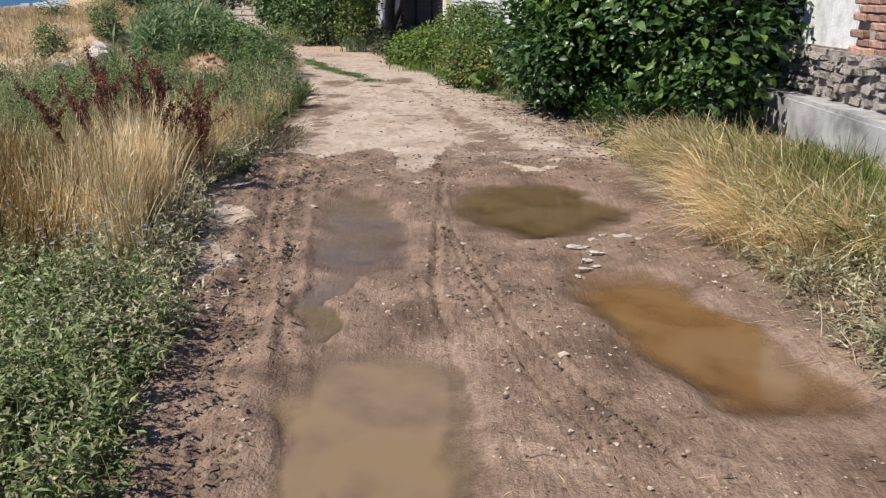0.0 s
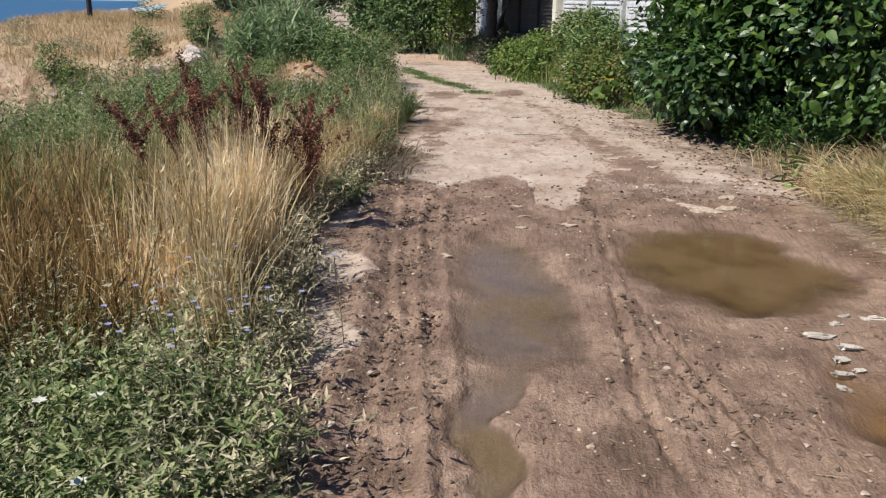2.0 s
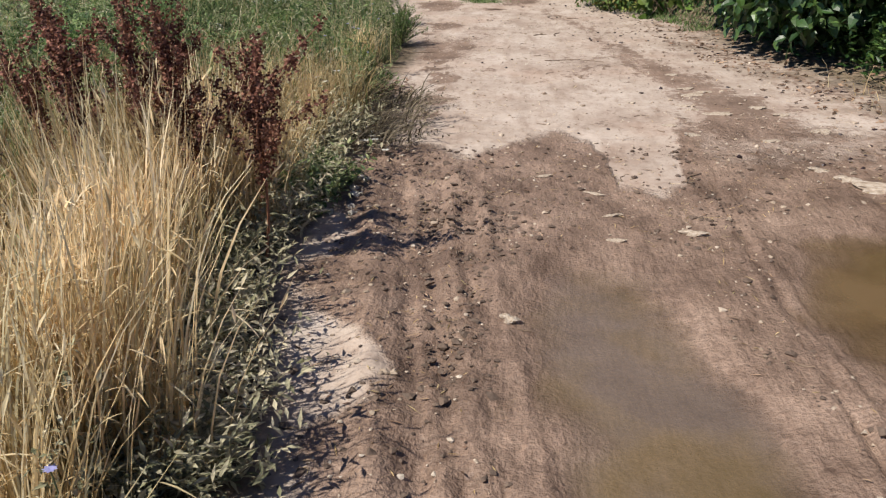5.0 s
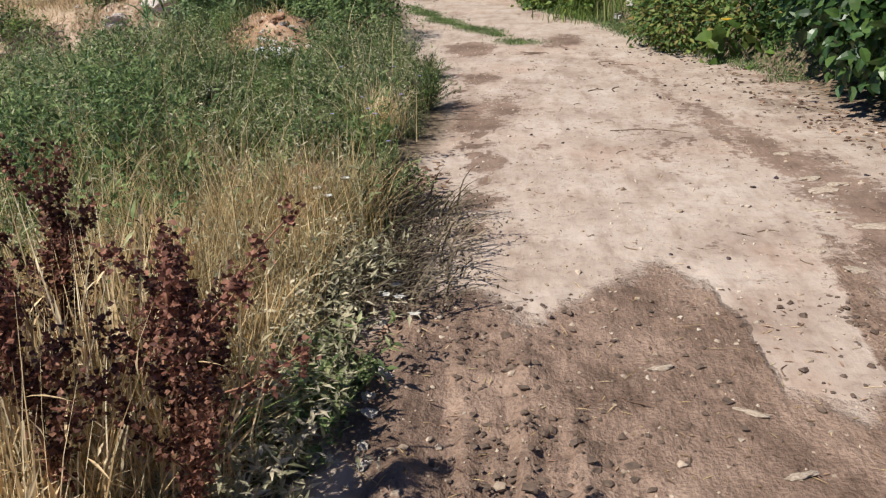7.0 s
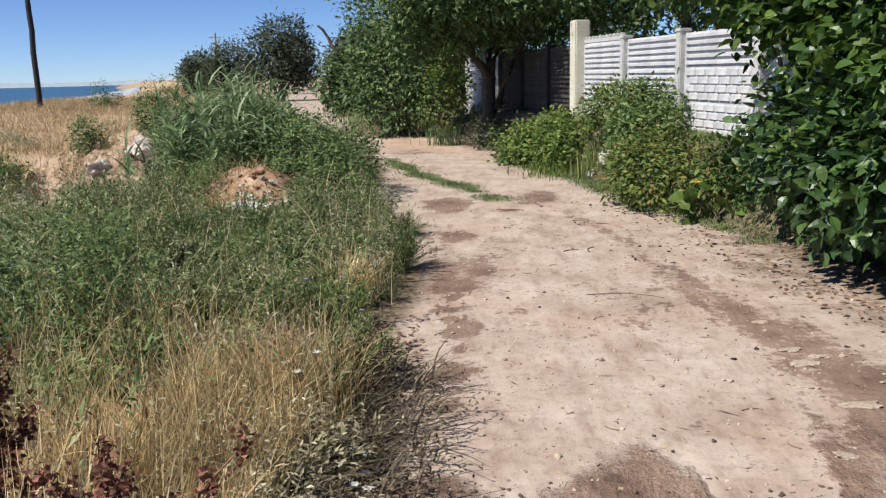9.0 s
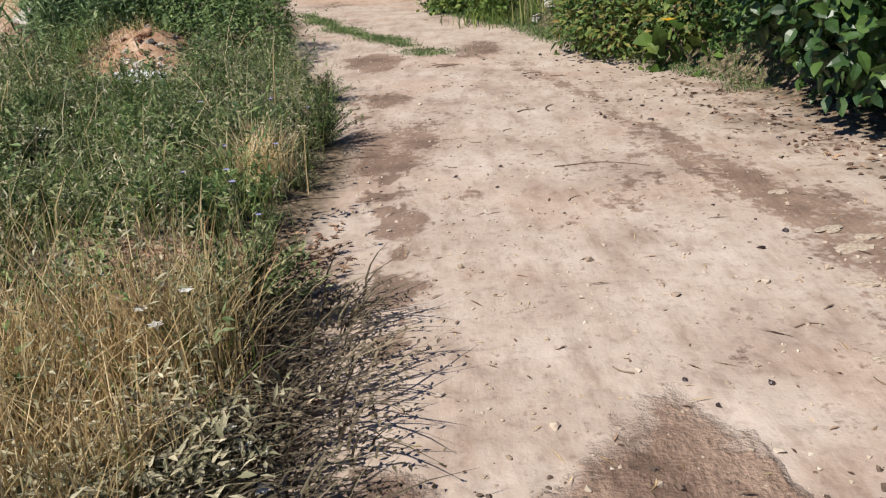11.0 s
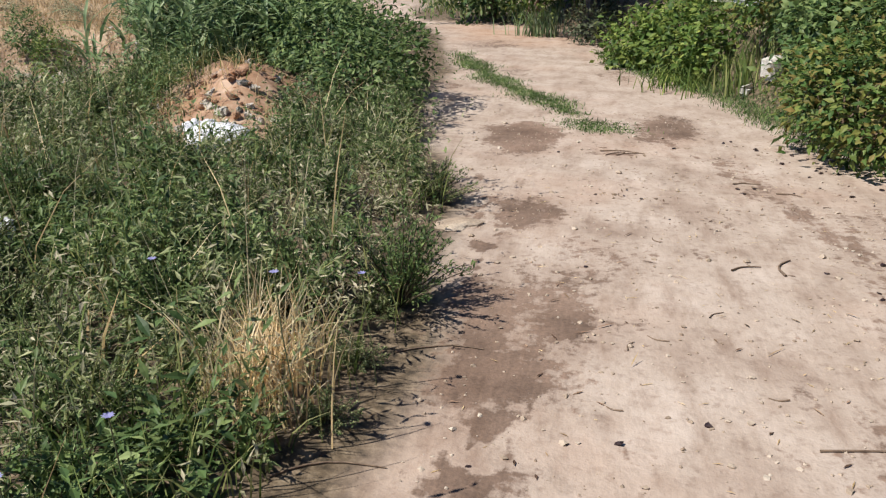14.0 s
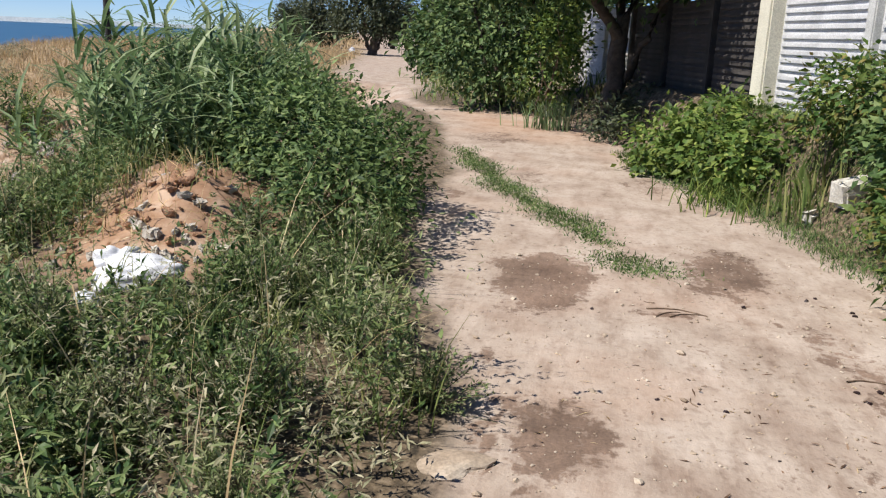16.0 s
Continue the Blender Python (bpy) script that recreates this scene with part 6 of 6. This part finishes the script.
build_pole(-28.2, 87.0, 6.0, 0.13, 0.10, PALE_WOOD, "pale distant utility pole with a slanting brace", brace=True)


def crumpled(name, x, y, z, size, mat, label, category, seed, rz=0.0):
    me = rock_mesh(name, size, mat, seed, 4, 0.55, True)
    ob = new(name, me)
    ob.matrix_world = pose(x, y, z, 0, 0, rz)
    return tagged(ob, label, category)


crumpled("plastic_bag", -3.78, 14.0, float(height(-3.78, 14.0)) + 0.06, (0.19, 0.11, 0.085), BAG, "full white plastic bag lying on the soil heap", "bag", 3, 15)
crumpled("plastic_bag", -3.95, 14.13, float(height(-3.95, 14.13)) + 0.05, (0.11, 0.08, 0.09), BAG, "small knotted white plastic bag on the soil heap", "bag", 5, 40)
crumpled("paper_scrap", -3.75, 11.8, float(height(-3.75, 11.8)) + 0.12, (0.06, 0.03, 0.05), BAG, "crumpled white paper scrap in the weeds", "litter", 9)
crumpled("paper_scrap", -3.6, 13.3, float(height(-3.6, 13.3)) + 0.12, (0.05, 0.03, 0.04), BAG, "crumpled white paper scrap in the weeds", "litter", 8)
crumpled("plastic_bag", -15.6, 57.0, float(height(-15.6, 57.0)) + 0.17, (0.14, 0.12, 0.2), BAG, "white bag at the foot of the dark tree", "bag", 6)
for x, y, s in ((0.27, 16.8, 0.14), (0.04, 16.95, 0.07)):
    bm = bmesh.new()
    box_bm(bm, (s * 1.9, s * 1.2, s * 1.5), (0, 0, 0), 0.03, 0.02)
    bmesh.ops.subdivide_edges(bm, edges=bm.edges[:], cuts=1, use_grid_fill=True)
    ob = new("limestone_block", bm_mesh("limestone_block", bm, BLOCK_WHITE))
    ob.matrix_world = pose(x, y, float(height(x, y)) + s * 0.65, 4, -6, 25)
    tagged(ob, "rough white limestone block at the edge of the bushes", "block", "limestone blocks")

# ---- stones, clods, twigs and fruit on the ground ----
def chip_mesh(mat):
    """An angular broken stone."""
    bm = bmesh.new()
    box_bm(bm, (1.5, 1.5, 1.6), (0, 0, 0), 0.35, 0.3)
    return bm_mesh("stone", bm, mat)


STONES = [chip_mesh(STONE) for k in range(4)]
TAN_STONES = [rock_mesh("stone", (1, 1, 1), GRIT, 30 + k, 3, 0.6) for k in range(4)]


def stone(x, y, a, b, c, rz, label="pale limestone fragment in the mud", group="stones on the track", shapes=STONES):
    ob = new("stone", shapes[int(abs(x * 31 + y * 17)) % 4])
    ob.matrix_world = pose(x, y, max(float(height(x, y)), LEVEL - 0.01) + c * (0.35 if shapes is STONES else 0.0), r.uniform(-8, 8), r.uniform(-8, 8), rz) @ Matrix.Diagonal((a, b, c, 1))
    tagged(ob, label, "stone", group)


for x, y, a, b, c in ((0.84, 5.05, 0.085, 0.04, 0.02), (0.93, 4.93, 0.06, 0.035, 0.02), (0.86, 4.82, 0.045, 0.03, 0.018), (0.97, 5.2, 0.04, 0.025, 0.016), (0.82, 4.68, 0.05, 0.03, 0.018), (0.78, 4.55, 0.035, 0.03, 0.015), (0.9, 4.72, 0.03, 0.02, 0.014),
                      (1.18, 5.3, 0.075, 0.03, 0.018), (1.26, 5.22, 0.03, 0.02, 0.014), (1.05, 5.35, 0.04, 0.02, 0.012), (0.80, 7.45, 0.13, 0.06, 0.025), (0.98, 7.5, 0.07, 0.04, 0.02), (0.68, 7.6, 0.05, 0.04, 0.02), (-0.2, 6.85, 0.05, 0.022, 0.014),
                      (-0.95, 6.1, 0.03, 0.025, 0.018), (0.23, 9.05, 0.05, 0.03, 0.012), (0.42, 9.6, 0.06, 0.035, 0.012), (0.75, 8.9, 0.05, 0.03, 0.012), (-0.55, 7.35, 0.05, 0.014, 0.008), (-0.5, 7.05, 0.045, 0.014, 0.008)):
    stone(x, y, a, b, c * 0.8, r.uniform(-25, 25), shapes=STONES if y < 5.4 else TAN_STONES)
for x, y, a, b in ((0.32, 9.48, 0.09, 0.05), (0.37, 8.93, 0.11, 0.045), (0.12, 8.44, 0.06, 0.035), (0.02, 8.64, 0.05, 0.03), (0.31, 9.7, 0.07, 0.04), (0.5, 8.3, 0.08, 0.05), (0.65, 9.1, 0.06, 0.04), (0.2, 9.15, 0.06, 0.03), (0.85, 8.5, 0.07, 0.05), (1.05, 7.9, 0.08, 0.05), (0.6, 7.75, 0.06, 0.04), (0.3, 10.2, 0.05, 0.03),
                   (-0.77, 7.6, 0.055, 0.016), (-0.51, 6.79, 0.05, 0.016)):
    stone(x, y, a * 0.8, b * 0.9, 0.007, r.uniform(-20, 40), "flat tan stone set into the earth of the track", shapes=TAN_STONES)
ob = new("limestone_slab", rock_mesh("limestone_slab", (0.12, 0.09, 0.028), GRIT, 77, 3, 0.5))
ob.matrix_world = pose(-1.92, 12.66, float(height(-1.92, 12.66)) - 0.004, 0, 0, 20)
tagged(ob, "pale limestone slab half buried beside the weeds", "stone")
HEAP = [rock_mesh("clod", (1, 1, 1), ORANGE, 40 + k, 2, 0.8) for k in range(3)]
for k in range(120):
    x, y, s = r.gauss(-4.0, 0.32), r.gauss(14.75, 0.4), min(0.012 + r.expovariate(70), 0.05)
    ob = new("soil_clod", HEAP[k % 3])
    ob.matrix_world = pose(x, y, float(height(x, y)) + s * 0.2, r.uniform(-30, 30), r.uniform(-30, 30), r.uniform(0, 180)) @ Matrix.Diagonal((s, s * 0.7, s * 0.5, 1))
    tagged(ob, "crumbly orange clod on the soil heap", "soil", "clods on the soil heap")
for k in range(40):
    stone(r.gauss(-3.85, 0.35), r.gauss(14.6, 0.4), r.uniform(0.02, 0.06), r.uniform(0.02, 0.05), r.uniform(0.02, 0.04), r.uniform(0, 180), "pale limestone lump on the soil heap", "stones on the soil heap")
ROCKS = [rock_mesh("boulder", (1, 1, 1), RUBBLE, 60 + k, 3, 0.55) for k in range(4)]
for k in range(130):
    s = r.uniform(0.06, 0.3)
    x, y = (r.gauss(-10.7, 0.5), r.gauss(20.9, 0.8)) if k % 3 == 1 else (r.gauss(-14.0, 2.2), r.gauss(28.2, 1.6)) if k % 3 else (r.gauss(-9.0, 0.9), r.gauss(22.5, 1.8))
    ob = new("boulder", ROCKS[k % 4])
    ob.matrix_world = pose(x, y, float(height(x, y)) - s * 0.05, r.uniform(-20, 20), r.uniform(-20, 20), r.uniform(0, 180)) @ Matrix.Diagonal((s, s * 0.75, s * 0.5, 1))
    tagged(ob, "pale limestone boulder on the eroded slope", "boulder", "boulders in the gully")
for k in range(44):
    s = r.uniform(0.18, 0.55)
    x, y = r.uniform(-18, -10), r.uniform(26.0, 30.8)
    ob = new("boulder", ROCKS[k % 4])
    ob.matrix_world = pose(x, y, float(height(x, y)) - s * 0.08, r.uniform(-25, 25), r.uniform(-25, 25), r.uniform(0, 180)) @ Matrix.Diagonal((s, s * 0.7, s * 0.6, 1))
    tagged(ob, "weathered limestone boulder on the broken bank", "boulder", "boulders in the gully")
for k in range(10):
    stone(r.gauss(-1.72, 0.08), r.gauss(7.35, 0.2), r.uniform(0.02, 0.035), r.uniform(0.015, 0.025), 0.014, r.uniform(0, 180), "small pale stone at the edge of the track", "stones on the track")


def bits(name, x, y, size, mat, label, category, flat=0.6, squash=1.0):
    """Many small lumps in one mesh."""
    bm = bmesh.new()
    bmesh.ops.create_icosphere(bm, subdivisions=1, radius=1)
    base = np.array([w.co[:] for w in bm.verts])
    tri = np.array([[w.index for w in q.verts] for q in bm.faces])
    bm.free()
    n = len(x)
    a = rng.uniform(0, 2 * np.pi, n)
    p = base[None] * (size[:, None] * np.stack([np.ones(n), np.full(n, squash), np.full(n, flat)], 1))[:, None] * rng.uniform(0.45, 1.5, (n, len(base), 1))
    q = p.copy()
    q[..., 0] = p[..., 0] * np.cos(a)[:, None] - p[..., 1] * np.sin(a)[:, None]
    q[..., 1] = p[..., 0] * np.sin(a)[:, None] + p[..., 1] * np.cos(a)[:, None]
    q += np.stack([x, y, np.maximum(height(x, y), LEVEL) + size * flat * 0.3], 1)[:, None]
    stuff(name, q.reshape(-1, 3), (tri[None] + (np.arange(n) * len(base))[:, None, None]).reshape(-1, 3), mat, label, category)


on_track = lambda x, y: 1 - verge(x, y)
ridge = lambda x, y: np.exp(-((x - np.interp(y, (2, 3.5, 5, 7.5), (-0.55, -0.78, -0.95, -1.25))) / 0.22) ** 2) + 0.5 * np.exp(-((x - np.interp(y, (2.2, 3.2, 4.5, 6), (0.75, 0.45, 0.15, 0.02))) / 0.16) ** 2) + 0.14
x, y = scatter(36000, -1.7, 1.7, 1.8, 8.2, lambda x, y: on_track(x, y) * ridge(x, y) * (0.15 + 0.85 * sm(-0.12, 0.12, fbm(x, y, 0.25, 3, 115))) * sm(0.1, -0.1, puddle_field(x, y)[0]))
bits("mud_clods", x, y, np.minimum(rng.gamma(1.6, 0.0032, len(x)) + 0.002, 0.019), CLOD, "crumbs and clods of churned dark mud", "mud", 0.5)
x, y = scatter(9000, -2.2, 1.9, 2.0, 16.0, lambda x, y: on_track(x, y) * sm(0.1, -0.1, puddle_field(x, y)[0]))
bits("pebbles", x, y, rng.gamma(1.6, 0.0022, len(x)) + 0.002, GRIT, "tiny pale pebbles on the track", "pebbles")
x, y = scatter(2600, -1.6, 1.6, 7.6, 15.0, lambda x, y: on_track(x, y) * (0.10 + 0.9 * sm(-1.3, 0.3, x - right_edge(y))) * sm(-0.1, 0.25, fbm(x, y, 0.6, 3, 111)))
bits("fallen_mulberries", x, y, rng.uniform(0.006, 0.016, len(x)), BERRY, "dark fallen mulberries and dry bits on the track", "fruit")
x, y = scatter(1500, 0.2, 2.2, 7.8, 13.2, lambda x, y: sm(-0.8, 0.0, x - right_edge(y)) * (1 - sm(0.4, 0.8, x - right_edge(y))))
c = np.stack([x, y, height(x, y) + 0.008], 1)
stuff("leaf_litter", *leaves(c, aim(len(c), 0.0) * [1, 1, 0.2], np.tile([0, 0, 1.0], (len(c), 1)) + rng.normal(0, 0.3, (len(c), 3)), rng.uniform(0.03, 0.08, len(c)), 0.026), BROWN_LEAF, "dry brown fallen leaves beside the shrubs", "leaves")
x, y = scatter(700, -2.3, -1.6, 7.6, 10.2, lambda x, y: sm(-0.25, 0.0, left_edge(y) - x))
c = np.stack([x, y, height(x, y) + 0.008], 1)
stuff("verge_litter", *leaves(c, aim(len(c), 0.0) * [1, 1, 0.2], np.tile([0, 0, 1.0], (len(c), 1)) + rng.normal(0, 0.3, (len(c), 3)), rng.uniform(0.02, 0.07, len(c)), 0.018), BROWN_LEAF, "dry leaf litter at the edge of the track", "leaves")


x, y = scatter(1500, -2.9, -1.7, 9.35, 10.0, lambda x, y: (1 - bare(x, y)) + 0.1)
c = np.stack([x, y, height(x, y) + 0.008], 1)
stuff("leaf_litter", *leaves(c, aim(len(c), 0.0) * [1, 1, 0.25], np.tile([0, 0, 1.0], (len(c), 1)) + rng.normal(0, 0.35, (len(c), 3)), rng.uniform(0.02, 0.06, len(c)), 0.022), BROWN_LEAF, "dry brown leaves on bare reddish earth", "leaves")
x, y = scatter(1500, -4.9, -3.3, 13.9, 16.2, lambda x, y: np.exp(-((x + 4.35) / 0.42) ** 2 - ((y - 14.9) / 0.6) ** 2))
stuff("hay_heap", *tuft_blades(x, y, rng.uniform(0.10, 0.28, len(x)), rng.uniform(0.004, 0.008, len(x)), rng.normal(0, 1.0, (len(x), 2))), STRAW_DULL, "dry hay matted over the soil heap", "grass")


dry_land = lambda x, y: on_track(x, y) * sm(0.1, -0.1, puddle_field(x, y)[0]) * (0.25 + 0.75 * (1 - sm(7.5, 8.5, y)))
x, y = scatter(3000, -1.7, 1.6, 2.0, 14.0, dry_land)
c = np.stack([x, y, np.maximum(height(x, y), LEVEL) + 0.004], 1)
stuff("straw_bits", *leaves(c, aim(len(c), 0.0) * [1, 1, 0.12], np.tile([0, 0, 1.0], (len(c), 1)), rng.gamma(2.0, 0.016, len(c)) + 0.01, 0.004, LEAF_PLAIN, 0.3, 0.05), STRAW_DULL, "short straws and chaff lying on the track", "straw")
x, y = scatter(2600, -1.7, 1.6, 2.0, 14.0, dry_land)
c = np.stack([x, y, np.maximum(height(x, y), LEVEL) + 0.004], 1)
stuff("bark_bits", *leaves(c, aim(len(c), 0.0) * [1, 1, 0.12], np.tile([0, 0, 1.0], (len(c), 1)), rng.gamma(2.0, 0.013, len(c)) + 0.01, 0.008, LEAF_PLAIN, 0.3, 0.05), BROWN_LEAF, "dark bits of bark and leaf on the track", "litter")


def twig(x, y, ang, ln, rad, label="thin dry twig lying on the track"):
    a = radians(ang)
    t = np.linspace(-0.5, 0.5, 7)
    px, py = x + np.cos(a) * ln * t - np.sin(a) * ln * 0.12 * np.cos(t * 4), y + np.sin(a) * ln * t + np.cos(a) * ln * 0.12 * np.cos(t * 4)
    p = np.stack([px, py, height(px, py) + rad * 0.9], 1)
    o = p.mean(0)
    ob = new("twig", mesh_np("twig", *tube(p - o, np.linspace(rad, rad * 0.5, 7), 5), TWIG, True))
    ob.location = o
    tagged(ob, label, "twig", "twigs on the track")


for x, y, ang, ln, rad in ((-0.38, 10.85, -12, 0.5, 0.004), (-0.45, 12.35, 75, 0.22, 0.006), (-0.62, 12.3, 30, 0.15, 0.005), (-1.1, 14.55, -8, 0.3, 0.005), (-1.05, 14.5, 20, 0.2, 0.004), (-1.15, 14.5, 40, 0.16, 0.004), (-1.9, 10.55, 25, 0.3, 0.004), (-1.75, 11.3, 20, 0.3, 0.004),
                           (0.25, 4.45, -50, 0.28, 0.004), (0.3, 4.2, -60, 0.2, 0.004), (-0.05, 7.6, 60, 0.2, 0.005), (0.35, 2.55, 0, 0.1, 0.003), (-1.05, 3.95, 100, 0.35, 0.004), (-0.95, 4.25, 10, 0.3, 0.004), (1.0, 6.3, -35, 0.3, 0.005), (-0.4, 13.8, 10, 0.16, 0.005), (-0.2, 13.6, -20, 0.14, 0.005), (-1.9, 9.55, 35, 0.4, 0.005)):
    twig(x, y, ang, ln, rad)
for k in range(60):
    x, y = r.uniform(-1.4, 1.0), r.uniform(2.6, 15)
    twig(x, y, r.uniform(0, 180), r.uniform(0.03, 0.1), 0.003)


# ---- far shore ----
def far_shore():
    pieces = []
    x = np.linspace(-3600, -700, 90)
    y = 3300 + 0.12 * (x + 3600)
    top = 13 + 16 * (fbm(x, y, 600, 4, 120) + 0.5)
    v = np.concatenate([np.stack([x, y, np.full(90, -16.0)], 1), np.stack([x, y + 60, -16 + top], 1), np.stack([x, y + 500, np.full(90, -16.0)], 1)])
    i = np.arange(89)
    f = np.concatenate([np.stack([i, i + 1, i + 91, i + 90], 1), np.stack([i + 90, i + 91, i + 181, i + 180], 1)])
    tagged(new("backdrop", mesh_np("backdrop", v, f, HAZY_HILL, True)), "low hazy shore across the bay", "hills", kind="structure")
    x = np.linspace(-420, -120, 40)
    y = np.full(40, 640.0)
    top = (10 + 9 * (fbm(x, y, 90, 4, 121) + 0.5)) * sm(0, 0.7, (x + 420) / 300) + 0.5
    v = np.concatenate([np.stack([x, y, np.full(40, -16.0)], 1), np.stack([x, y + 30, -16 + top], 1), np.stack([x, y + 260, np.full(40, -16.0)], 1)])
    i = np.arange(39)
    f = np.concatenate([np.stack([i, i + 1, i + 41, i + 40], 1), np.stack([i + 40, i + 41, i + 81, i + 80], 1)])
    tagged(new("headland", mesh_np("headland", v, f, HAZY_HILL, True)), "low headland reaching into the sea", "hills", kind="structure")
    for k in range(9):
        bm = bmesh.new()
        w, h = r.uniform(4, 9), r.uniform(2, 4)
        box_bm(bm, (w, 6, h), (0, 0, h / 2), 0.05)
        ob = new("far_house", bm_mesh("far_house", bm, HOUSE))
        hx = r.uniform(-300, -170)
        ob.location = (hx, 630, -15.5 + 8 * float(sm(0, 0.7, (hx + 420) / 300)))
        tagged(ob, "small pale house on the headland", "house", "houses on the headland")


far_shore()

# the house behind the fence
house = thing("house", 7.5, 21.0, 0.4, "house with a red roof behind the trees", "house", rz=14)
bm = bmesh.new()
box_bm(bm, (5, 7, 2.6), (0, 0, 1.3), 0.02)
part("wall", bm_mesh("wall", bm, PLASTER), house)
bm = bmesh.new()
vs = [bm.verts.new(c) for c in ((-2.9, -3.9, 2.5), (2.9, -3.9, 2.5), (2.9, 3.9, 2.5), (-2.9, 3.9, 2.5), (0, -3.4, 4.3), (0, 3.4, 4.3))]
for q in ((0, 1, 4), (2, 3, 5), (1, 2, 5, 4), (3, 0, 4, 5), (3, 2, 1, 0)):
    bm.faces.new([vs[i] for i in q])
part("roof", bm_mesh("roof", bm, ROOF), house, "red roof")
